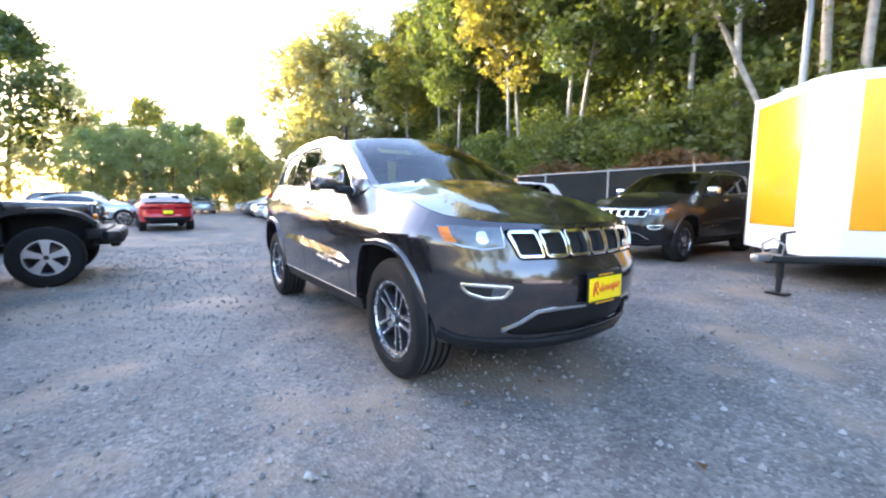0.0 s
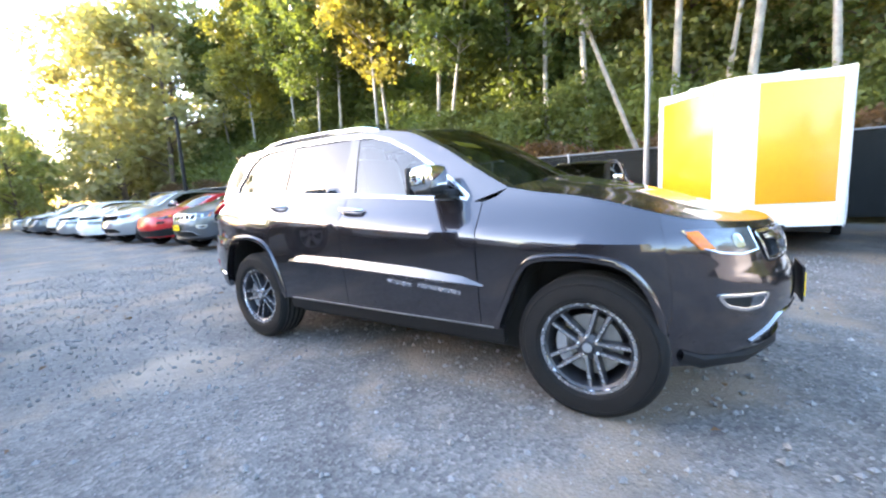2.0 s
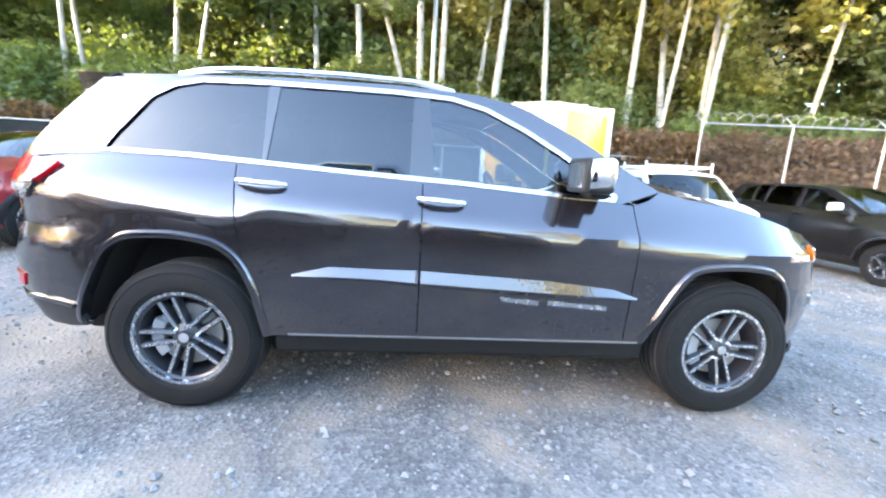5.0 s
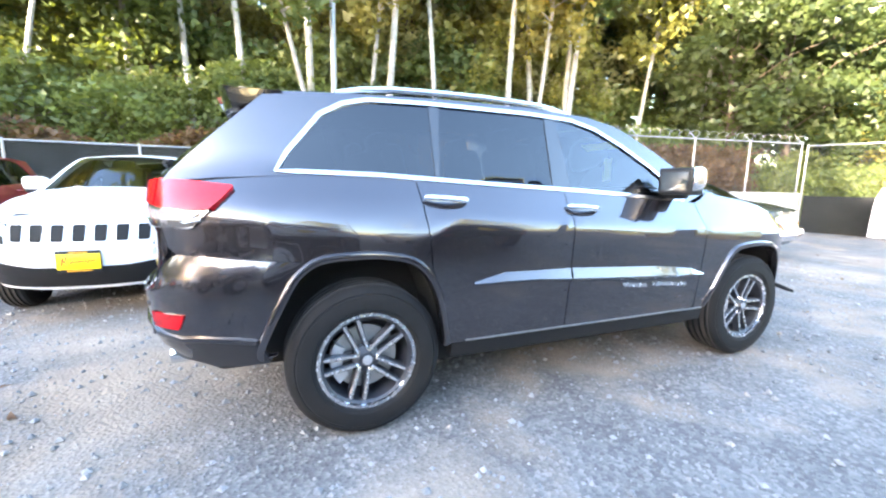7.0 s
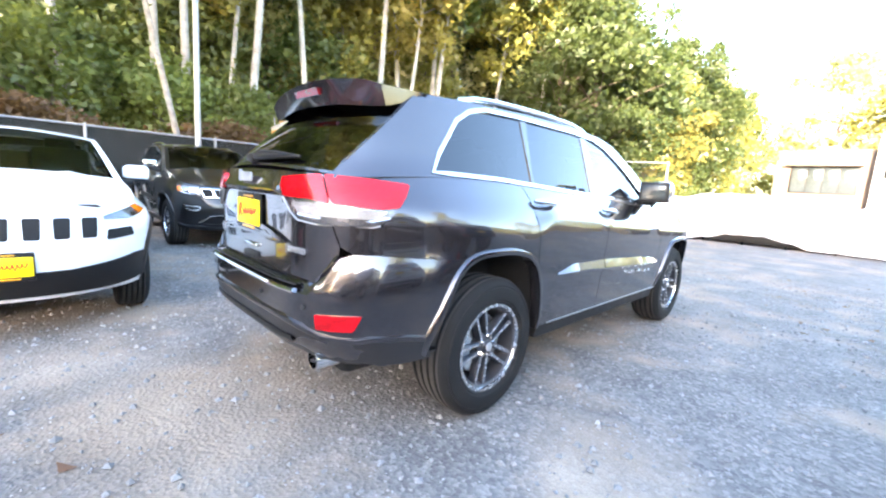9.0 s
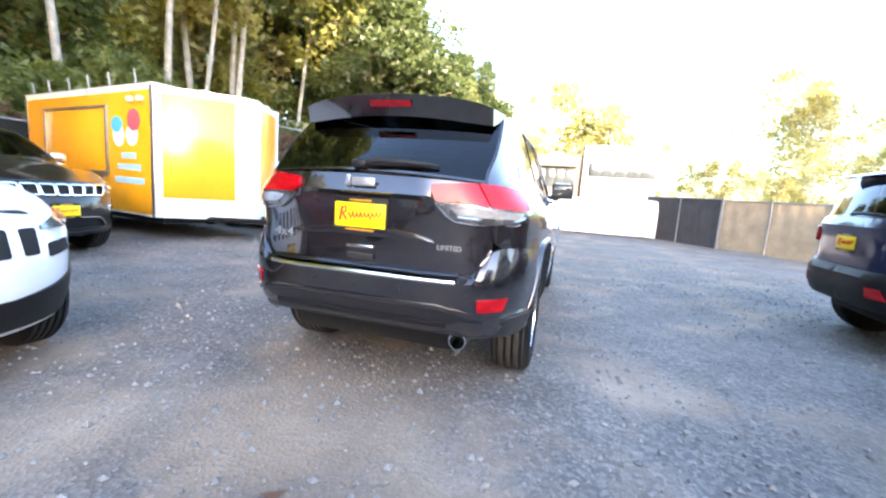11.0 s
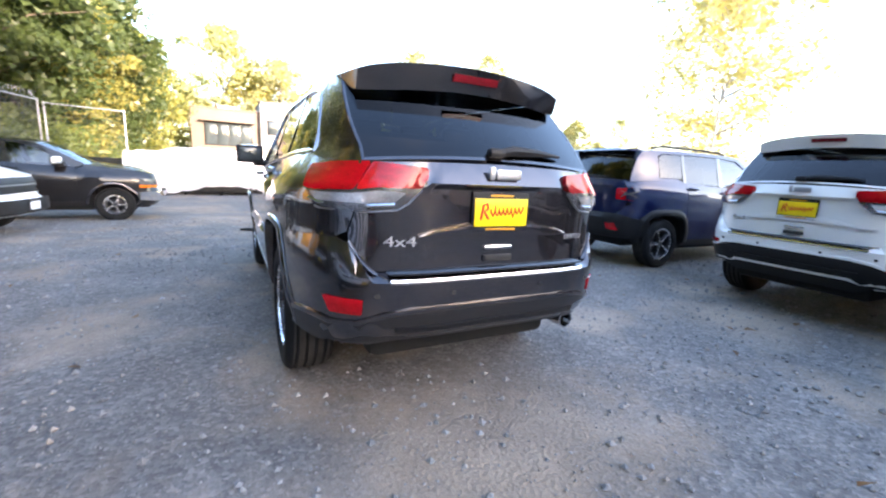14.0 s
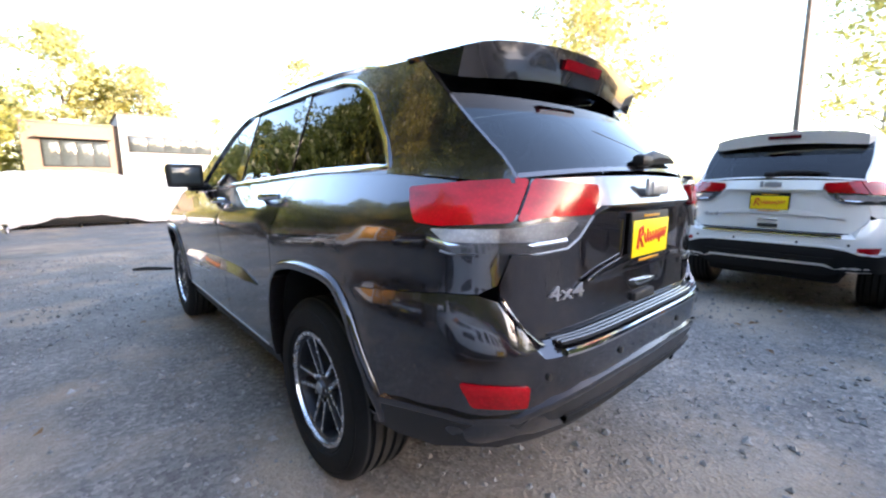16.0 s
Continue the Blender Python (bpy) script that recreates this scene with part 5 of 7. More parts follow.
# ---- the ground: yard, falling gently ahead, bank rising behind the fence ----
def ground_z(x, y):
    z = -0.55 * (1 - math.exp(-(x - 2.2) / 9.0)) if x > 2.2 else 0.0
    if y > 12.0:
        t = y - 12.0
        amp = 1.0 if -60 < x < 20 else max(0.0, 1 - (x - 20) / 40 if x > 0 else 1 - (-60 - x) / 14)
        rise = 0.62 * t if t < 26 else 16.1 + 0.15 * (t - 26)
        z += amp * (rise + (0.35 * math.sin(x * 0.5 + y * 0.3) + 0.25 * math.sin(x * 1.3 - y * 0.7)) * min(1, t / 4))
    return z


def axis(lo, hi, fine_lo, fine_hi, step, grow=1.35):
    a = list(np.arange(fine_lo, fine_hi + 1e-6, step))
    d = step
    while a[0] > lo:
        d *= grow
        a.insert(0, max(lo, a[0] - d))
    d = step
    while a[-1] < hi:
        d *= grow
        a.append(min(hi, a[-1] + d))
    return a


gx, gy = axis(-900, 900, -30, 30, 0.8), axis(-900, 900, -14, 42, 0.8)
gv = [(x, y, ground_z(x, y) + (0.012 * noise.noise((x * 0.7, y * 0.7, 0)) if abs(x) < 30 and abs(y) < 14 else 0)) for y in gy for x in gx]
nx = len(gx)
gf = [(j * nx + i, j * nx + i + 1, (j + 1) * nx + i + 1, (j + 1) * nx + i) for j in range(len(gy) - 1) for i in range(nx - 1)]
tagged(obj("ground", gv, gf, M["ground"]), "grey crushed-rock yard with bare dirt and painted sun patches", "ground", kind="structure")

# ---- the grey sport-utility in the middle of the yard ----
def slot_grille(root, sh, y1, zlo, zhi, n):
    """Chrome-framed upright slots with dark mesh behind."""
    poly = [(sh.F(-y1), zhi), (sh.F(-y1 + 0.07), zlo), (sh.F(y1 - 0.07), zlo), (sh.F(y1), zhi)]
    v, f = sheet(inset(poly, -0.01), sh.low, 0.08, (), -0.035, 0.01)
    back = obj("grille_backing", v, f, M["black"], root)
    for k in range(n):
        c = -y1 + (k + 0.5) * 2 * y1 / n
        w = y1 / n * 0.86
        sk = 0.93
        ring = rounded([(sh.F(c - w), zhi - 0.012), (sh.F((c - w) * sk), zlo + 0.012), (sh.F((c + w) * sk), zlo + 0.012), (sh.F(c + w), zhi - 0.012)], 0.02)
        v, f = strip(resampled(ring, 0.03), sh.low, 0.017, 0.012, 0.04, closed=True)
        obj("grille_slot", v, f, M["chrome"], root, "chrome-framed grille slot")
    return back


def gc_extras(root, sh, lift=0.0):
    S, F, R, T, low = sh.S, sh.F, sh.R, sh.T, sh.low
    slot_grille(root, sh, 0.575, 0.832, 0.988, 7)
    # lower intake, fog lamps, front plate
    v, f = sheet(inset(gc_intake(sh), -0.012), low, 0.09, (), -0.03, 0.02)
    obj("lower_intake", v, f, M["plastic"], root)
    v, f = strip([(F(y), z) for y, z in ((-0.62, 0.44), (-0.54, 0.49), (-0.46, 0.55), (-0.36, 0.562), (-0.15, 0.565), (0.15, 0.565), (0.36, 0.562), (0.46, 0.55), (0.54, 0.49), (0.62, 0.44))], low, 0.016, 0.012, 0.02)
    obj("intake_trim", v, f, M["chrome"], root, "thin chrome lip round the lower intake")
    v, f = strip([(F(-1.0 * y), z) for y, z in ((0.86, 0.4), (0.8, 0.37), (0.6, 0.362), (0.3, 0.355), (0, 0.353), (-0.3, 0.355), (-0.6, 0.362), (-0.8, 0.37), (-0.86, 0.4))], low, 0.05, 0.03, 0.04)
    obj("chin_spoiler", v, f, M["plastic"], root)
    for sd in (1, -1):
        mir = (lambda p: [(sd * a, b) for a, b in p])
        poly = rounded([(F(-0.585), 0.69), (F(-0.625), 0.632), (F(-0.7), 0.625), (F(-0.765), 0.65), (F(-0.79), 0.7)], 0.02)
        v, f = sheet(mir(poly), low, 0.06, (), 0.003, 0.01)
        fl = obj("fog_lamp", v, f, M["black"], root)
        v, f = strip(resampled(mir(poly), 0.05), low, 0.016, 0.012, 0.012, closed=True)
        obj("fog_trim", v, f, M["chrome"], fl)
        v, f = sheet(mir(rounded([(F(-0.6), 0.682), (F(-0.632), 0.642), (F(-0.68), 0.636), (F(-0.67), 0.686)], 0.01)), low, 0.05, (), 0.008, 0.004)
        obj("fog_lens", v, f, M["clear_lens"], fl)
        # projector bowl and dark surround inside the headlight
        v, f = sheet(mir(rounded([(F(-0.66), 0.978), (F(-0.655), 0.925), (F(-0.68), 0.915), (F(-0.705), 0.925), (F(-0.7), 0.978)], 0.02)), low, 0.05, (), 0.009, 0.003)
        obj("projector", v, f, M["lamp_bowl"], root)
        v, f = strip(mir([(F(-0.596), 1.0), (F(-0.59), 0.9), (F(-0.68), 0.886), (F(-0.76), 0.902), (S(1.99), 0.926), (S(1.92), 1.006)]), low, 0.009, 0.011, 0.012)
        obj("headlight_bezel", v, f, M["chrome"], root)
        # door moulding, badge, sill line
        mould = [(0.88, 0.69), (0.74, 0.712), (0.4, 0.73), (-0.1, 0.752), (-0.5, 0.77), (-0.72, 0.773), (-0.9, 0.755)]
        for a, b in ((0, 4), (3, 7)):
            pts = mould[a:b]
            if a == 0:
                pts = pts[:3] + [(-0.268, 0.76)]
            else:
                pts = [(-0.282, 0.76)] + pts[1:]
            wid = [0.012 if abs(p[0]) > 0.85 else 0.085 - 0.02 * (p[0] < -0.4) - 0.03 * (p[0] > 0.7) for p in pts]
            dense, wd = [], []
            for k in range(len(pts) - 1):
                for t in (0, 0.34, 0.67):
                    dense.append((sd * S(pts[k][0] + (pts[k + 1][0] - pts[k][0]) * t), pts[k][1] + (pts[k + 1][1] - pts[k][1]) * t))
                    wd.append(wid[k] + (wid[k + 1] - wid[k]) * t)
            dense.append((sd * S(pts[-1][0]), pts[-1][1]))
            wd.append(wid[-1])
            vs, fs = [], []
            for (u, z), w in zip(dense, wd):
                p0, p1, p2 = Vector(low(u, z + w / 2)), Vector(low(u, z - w * 0.2)), Vector(low(u, z - w / 2))
                out = Vector((0, -sd, 0))
                vs += [p0 - out * 0.004, p0 + out * 0.003, p1 + out * 0.026 * min(1, w / 0.05), p2 + out * 0.004, p2 - out * 0.004]
            for k in range(len(dense) - 1):
                fs += [[k * 5 + q, (k + 1) * 5 + q, (k + 1) * 5 + q + 1, k * 5 + q + 1] for q in range(4)]
            obj("door_moulding", vs, fs, root_paint(root), root, "raised body-colour door moulding", angle=20)
        for a, w in ((0.15, 0.2), (0.4, 0.32)):
            v, f = sheet(mir([(S(a), 0.664 - a * 0.05), (S(a), 0.686 - a * 0.05), (S(a + w), 0.678 - (a + w) * 0.05), (S(a + w), 0.656 - (a + w) * 0.05)]), low, 0.2, (), 0.006, 0.006)
            obj("name_badge", v, f, M["alloy"], root, "model lettering as a silver bar")
        v, f = strip(mir([(S(x), 0.437) for x in np.linspace(0.93, -0.93, 12)]), low, 0.009, 0.006, 0.01)
        obj("sill_trim", v, f, M["steel"], root)
        # roof rail
        pts = [(x, -sd * (sh.ye(x, interp(-x, sorted([(-a, b) for a, b in sh.sp["edge"]]))) - 0.06), interp(-x, sorted([(-a, b) for a, b in sh.sp["edge"]])) + 0.012 + dz) for x, dz in ((-0.12, 0.0), (-0.22, 0.012), (-0.35, 0.022), (-0.7, 0.028), (-1.0, 0.028), (-1.25, 0.03), (-1.42, 0.02), (-1.55, 0.002))]
        v, f = tube(pts, [0.012, 0.019, 0.02, 0.02, 0.02, 0.02, 0.019, 0.012], 8)
        obj("roof_rail", v, f, M["chrome"], root, "bright roof rail")
        # chrome lines under and round the reversing lamp
        v, f = strip(mir([(S(-2.165), 1.104), (S(-2.215), 1.092), (R(-0.8), 1.088), (R(-0.62), 1.089), (R(-0.53), 1.096)]), low, 0.012, 0.022, 0.02)
        obj("lamp_bezel", v, f, M["chrome"], root)
        ring = [(S(-2.2), 1.07), (R(-0.8), 1.062), (R(-0.62), 1.06), (R(-0.52), 1.07), (R(-0.47), 1.1), (R(-0.42), 1.158)]
        v, f = strip(mir(ring), low, 0.007, 0.018, 0.014)
        obj("lamp_bezel", v, f, M["steel"], root)
        # bright lip where the bumper climbs beside the tailgate
        lip = [(R(-0.585), 0.79), (R(-0.612), 0.797), (R(-0.655), 0.85), (R(-0.69), 0.905), (R(-0.705), 0.93)]
        v, f = strip(mir(lip), low, 0.012, 0.012, 0.02)
        obj("bumper_lip", v, f, root_paint(root), root)
    # tail: spoiler, stop lamp, wiper, strip, plate, handle, lettering
    def spoiler_fn(q, t):
        x = -1.80 - 0.25 * t - 0.07 * (1 - q * q)
        ye = 0.662 - 0.06 * t
        z = 1.69 + 0.024 * t + 0.046 * (1 - q * q) - 0.02 * t * q ** 8
        return Vector((x, q * ye, z))
    nq, ntt = 18, 6
    vs, fs = [], []
    for lay in (0, 1):
        for i in range(ntt + 1):
            for j in range(nq + 1):
                p = spoiler_fn(-1 + 2 * j / nq, i / ntt)
                drop = 0.02 + 0.1 * (i / ntt) ** 0.7 - 0.03 * abs(-1 + 2 * j / nq) ** 8
                vs.append(p - Vector((-0.03 * lay * i / ntt, 0, lay * drop * min(1.0, 0.12 + 1.6 * i / ntt))))
    w = nq + 1
    o = (ntt + 1) * w
    fs += [[i * w + j, (i + 1) * w + j, (i + 1) * w + j + 1, i * w + j + 1] for i in range(ntt) for j in range(nq)]
    topn = len(fs)
    fs += [[o + i * w + j, o + i * w + j + 1, o + (i + 1) * w + j + 1, o + (i + 1) * w + j] for i in range(ntt) for j in range(nq)]
    fs += [[ntt * w + j, o + ntt * w + j, o + ntt * w + j + 1, ntt * w + j + 1] for j in range(nq)]
    for i in range(ntt):
        fs.append([i * w, o + i * w, o + (i + 1) * w, (i + 1) * w])
        fs.append([i * w + nq, (i + 1) * w + nq, o + (i + 1) * w + nq, o + i * w + nq])
    sp = obj("roof_spoiler", vs, fs, root_paint(root), root, "body-colour roof spoiler", angle=40)
    sp.data.materials.append(M["gloss_black"])
    for k, pgn in enumerate(sp.data.polygons):
        if topn <= k and (not lift or k < 2 * topn):
            pgn.material_index = 1
    obj("stop_lamp", *joined(prism([(-2.128, 1.722), (-2.112, 1.688), (-2.08, 1.686), (-2.08, 1.722)], -0.13, 0.13)), M["dark_red_lens"], sp)
    arm = tube([(-2.385, 0.0, 1.34), (-2.385, -0.07, 1.352), (-2.37, -0.22, 1.352), (-2.335, -0.4, 1.345)], [0.02, 0.026, 0.02, 0.007], 8)
    obj("rear_wiper", *joined(arm, box(-2.39, 0.03, 1.337, 0.05, 0.09, 0.045, 0.018)), M["plastic"], root)
    v, f = tube([Vector(low(R(y), 0.764)) + Vector((-0.002, 0, 0.0)) for y in np.linspace(-0.545, 0.545, 19)], 0.0135, 8)
    obj("bumper_strip", v, f, M["chrome"], root, "chrome strip along the rear bumper")
    # dark lower bumper: its edge dips at the corners
    edge = [(R(0), 0.632), (R(-0.45), 0.63), (R(-0.58), 0.612), (R(-0.68), 0.575), (R(-0.78), 0.562), (S(-2.2), 0.57), (S(-2.05), 0.563), (S(-1.96), 0.55)]
    if lift:
        edge = [(u, z + lift) for u, z in edge]
    hv = edge + [(S(-1.93), 0.45), (S(-2.05), 0.435), (S(-2.2), 0.43), (R(-0.78), 0.45), (R(-0.62), 0.455), (R(-0.5), 0.48 - 1.8 * lift), (R(0), 0.48 - 1.8 * lift)]
    v, f = sheet(hv + [(2 * T - a, b) for a, b in reversed(hv[1:-1])], low, 0.1, (), 0.006, 0.03)
    obj("rear_valance", v, f, M["plastic"] if lift else M["satin_black"], root)
    line = [(2 * T - a, b) for a, b in reversed(edge[1:])] + edge
    v, f = strip(line, low, 0.022, 0.016, 0.02)
    obj("bumper_crease", v, f, root_paint(root), root)
    v, f = strip([(R(y), 0.535 + lift * 0.5) for y in np.linspace(-0.52, 0.52, 15)], low, 0.03, 0.014, 0.02)
    obj("bumper_crease", v, f, M["plastic"], root)
    step = [(R(y), 0.79) for y in np.linspace(-0.55, 0.55, 13)]
    vs = []
    for k, (u, z) in enumerate(step):
        p = Vector(low(u, 0.76))
        vs += [p + Vector((0.005, 0, 0.03)), p + Vector((0.03, 0, 0.034)), p + Vector((0.07, 0, 0.03))]
    obj("bumper_step", vs, [[k * 3 + q, k * 3 + q + 1, k * 3 + q + 4, k * 3 + q + 3] for k in range(12) for q in range(2)], M["plastic"], root)
    for dx in (0.018, 0.036, 0.054):
        v, f = tube([Vector(low(u, 0.76)) + Vector((dx, 0, 0.034)) for u, z in step], 0.005, 6)
        obj("step_rib", v, f, M["gloss_black"], root)
    if not lift:
        obj("exhaust_tip", *moved(lathe([(0.04, -0.06), (0.043, 0.06), (0.049, 0.06), (0.049, -0.06)], 24, True), pose(-2.285, -0.565, 0.43, 0, 0, 90)), M["chrome"], root)
    plate(root, pose(-2.418, 0.0, 1.063, 0, 0, -90))
    bar = [(R(y), 0.985 - 0.05 * (abs(y) / 0.42) ** 2 * (abs(y) > 0.2) * 0.6) for y in np.linspace(-0.42, 0.42, 15)]
    v, f = strip(bar, low, [0.01 + 0.05 * (1 - (2 * k / 14 - 1) ** 4) for k in range(15)], 0.02, 0.01)
    obj("tailgate_crease", v, f, root_paint(root), root)
    for z, hgt in ((0.895, 0.018), (0.842, 0.032)):
        obj("tailgate_handle", *box(-2.412, -0.003, z, 0.02, 0.16, hgt, 0.006), M["chrome"] if hgt < 0.02 else M["seal"], root)
    obj("tail_emblem", *joined(box(-2.436, 0.072, 1.244, 0.014, 0.03, 0.06, 0.012), box(-2.438, -0.018, 1.24, 0.014, 0.135, 0.046, 0.018)), M["silver_wheel"], root, "maker's emblem as plain silver shapes")
    fin = [(-1.36, 0.0), (-1.5, 0.035), (-1.56, 0.06), (-1.6, 0.062), (-1.62, 0.0)]
    obj("roof_aerial", *moved(prism(fin, -0.016, 0.016), pose(0, 0, 1.752)), root_paint(root), root, "small shark-fin aerial")
    for body, size, y in (("4x4", 0.062, 0.5), ("LIMITED", 0.036, -0.5)):
        p, p2 = Vector(low(R(y), 0.93)), Vector(low(R(y + 0.05), 0.93))
        yaw = math.degrees(math.atan2(p2.y - p.y, p2.x - p.x)) + 180
        mt = Matrix.Translation(p) @ pose(0, 0, 0, 90, 0, yaw) @ pose(0, 0, 0.004) @ Matrix.Diagonal((1.6 if body == "4x4" else 1.0, 1, 1, 1))
        lettered("badge_lettering", body, size, 0.003, M["silver_wheel"], root, mt)
    if not lift and root.name == "sport_utility_vehicle":
        v, f = box(0, 0, 0, 0.075, 0.32, 0.003, 0.001)
        obj("price_sheet", *moved((v, f), pose(0.46, -0.3, 1.575, 0, 30, 0)), M["yellow_sheet"], root, "yellow price sheet behind the windscreen")
        v, f = box(0, 0, 0, 0.004, 0.075, 0.17, 0.002)
        obj("price_tag", *moved((v, f), pose(0.5, -0.36, 1.4)), M["yellow_sheet"], root, "yellow price tag hung from the mirror")
    # front plate, wipers, parking sensors
    plate(root, pose(2.405, -0.03, 0.655, 0, 0, 90))
    for y in (-0.5, -0.05):
        pts = [(1.13 - 0.12 * (y + 0.05 + 0.52 * t) ** 2, y + 0.52 * t, 1.285 + 0.02 * t) for t in (0, 0.33, 0.66, 1)]
        obj("wiper", *tube(pts, 0.012, 6), M["plastic"], root)
    for y in (-0.6, -0.25, 0.25, 0.6):
        p = Vector(low(R(y), 0.7))
        obj("parking_sensor", *moved(lathe([(0.001, -0.006), (0.012, -0.005), (0.012, 0.01)], 12), Matrix.Translation(p) @ pose(0, 0, 0, 0, 0, -90)), M["seal"], root)


PAINT_OF = {}


def root_paint(root):
    return PAINT_OF[root.name]


def grand(paint, m, name, label, extras=True, **kw):
    root, sh = build_car(dict(GC, flare_mat=kw.pop("flare", paint)), paint, m, name, label, "car", **kw)
    PAINT_OF[root.name] = paint
    if extras:
        gc_extras(root, sh, 0.05 if paint is M["pearl_paint"] else 0.0)
    return root, sh


grand(M["grey_paint"], Matrix(), "sport_utility_vehicle", "dark grey metallic sport-utility with chrome trim on gravel", h=0.05)

# ---- other vehicles in the yard ----
def at(x, y, heading):
    """heading: degrees, 0 looks to +x."""
    return pose(x, y, ground_z(x, y), 0, 0, heading)


def seven_slots(root, sh, zlo, zhi, y1, mat, ring=None):
    for k in range(7):
        c = -y1 + (k + 0.5) * 2 * y1 / 7
        w = y1 / 7 * 0.6
        poly = rounded([(sh.F(c - w), zhi), (sh.F(c - w * 0.9), zlo), (sh.F(c + w * 0.9), zlo), (sh.F(c + w), zhi)], 0.015)
        v, f = sheet(poly, sh.low, 0.05, (), 0.006, 0.006)
        ob = obj("grille_slot", v, f, mat, root)
        if ring:
            v, f = strip(resampled(poly, 0.03), sh.low, 0.014, 0.012, 0.012, closed=True)
            obj("slot_frame", v, f, ring, ob)


# white crossover, nose to the lane
wj, sh = build_car(CHEROKEE, M["white_paint"], at(-3.36, 3.82, -91), "white_crossover", "white crossover with black lower cladding, nose out", "car", "row along the bank", h=0.08, wheels="split")
seven_slots(wj, sh, 0.725, 0.865, 0.53, M["black"])
plate(wj, pose(2.262, 0, 0.56, 0, 0, 90))

# red crossover beside it
rj, sh = build_car(CHEROKEE, M["maroon_paint"], at(-6.15, 4.3, -91), "red_crossover", "dark red crossover with chrome grille slots", "car", "row along the bank", h=0.1, wheels="split", detail=False)
seven_slots(rj, sh, 0.725, 0.865, 0.5, M["black"], M["chrome"])
plate(rj, pose(2.262, 0, 0.56, 0, 0, 90))

# black sport-utility by the fence
grand(M["black_paint"], at(-0.78, 7.38, -90), "black_sport_utility", "black sport-utility with chrome grille by the fence", h=0.09)
# slate one farther down the row
grand(M["slate_paint"], at(-9.7, 4.5, -88), "slate_sport_utility", "slate grey sport-utility with yellow plate, nose out", h=0.1, group="row along the bank")
# pearl white one across the lane, tail out
grand(M["pearl_paint"], at(-2.16, -5.95, -91), "white_sport_utility", "white sport-utility with black lower bumper, tail out", h=0.08)

bj, sh = build_car(RENEGADE, M["blue_paint"], at(0.6, -5.86, -91), "blue_crossover", "dark blue boxy crossover with black cladding, tail out", "car", "", h=0.07, wheels="split")
plate(bj, pose(-2.16, 0.0, 1.0, 0, 0, -90))
for sd in (-1, 1):
    obj("roof_rail", *tube([(x, sd * 0.6, 1.715 + dz) for x, dz in ((0.1, 0), (-0.05, 0.03), (-0.7, 0.035), (-1.4, 0.035), (-1.6, 0.0))], 0.018, 8), M["plastic"], bj)
v, f = prism([(-1.75, 1.70), (-2.03, 1.685), (-2.06, 1.665), (-1.8, 1.65)], -0.56, 0.56)
obj("roof_spoiler", v, f, M["blue_paint"], bj)
obj("rear_wiper", *tube([(-2.13, 0.05, 1.28), (-2.13, -0.1, 1.29), (-2.11, -0.35, 1.29)], [0.025, 0.016, 0.006], 6), M["plastic"], bj)

van, sh = build_car(VAN, M["van_paint"], at(5.72, 6.55, -96), "panel_van", "dull white panel van with a roof rack", "van", "", h=0.09, wheels="split", detail=False)
plate(van, pose(2.42, -0.02, 0.5, 0, 0, 90), False, M["plate_white"])
rack = []
for x in (0.35, -0.9, -2.0):
    rack += [tube([(x, -0.74, 1.76), (x, -0.74, 1.9), (x, 0.74, 1.9), (x, 0.74, 1.76)], 0.02, 6)]
    rack += [tube([(x, sd * 0.74, 1.76), (x, sd * 0.74, 1.99)], 0.022, 6) for sd in (-1, 1)]
for y in (-0.6, 0.6):
    rack.append(tube([(0.4, y, 1.88), (-2.1, y, 1.88)], 0.018, 6))
obj("roof_rack", *joined(*rack), M["plate_white"], van, "white ladder rack")

tr, sh = build_car(TRUCK, M["black_paint"], at(8.7, 5.1, -85), "black_wagon", "black older truck-based wagon with chrome bumper", "car", "", h=0.1, wheels="split", detail=False)

red, sh = build_car(COUPE, M["red_paint"], at(-16.7, -1.75, 183), "red_coupe", "bright red two-door coupe, tail to the lane", "car", "", h=0.12, wheels="split", detail=False)
plate(red, pose(-2.54, 0.0, 0.72, 0, 0, -90), False)

# plain cars farther along both rows
ROW = [(-12.6, 4.6, M["red_paint"], CHEROKEE), (-15.4, 4.7, M["silver_paint"], GC), (-18.2, 4.8, M["white_paint"], COUPE), (-21.0, 4.9, M["silver_paint"], COUPE), (-23.8, 5.1, M["pearl_paint"], CHEROKEE), (-26.6, 5.2, M["slate_paint"], COUPE), (-29.4, 5.4, M["silver_paint"], CHEROKEE), (-32.2, 5.6, M["silver_paint"], COUPE)]
for x, y, p, spec in ROW:
    word = {M["red_paint"]: "red", M["silver_paint"]: "silver", M["white_paint"]: "white", M["pearl_paint"]: "off-white", M["slate_paint"]: "grey"}[p]
    kind = "saloon" if spec is COUPE else "crossover"
    build_car(dict(spec, mirror_mat=None), p, at(x, y, -86), "parked_" + kind, word + " parked " + kind + " with its nose to the lane", "car", "row along the bank", h=0.16, wheels="split", detail=False, interior=False)
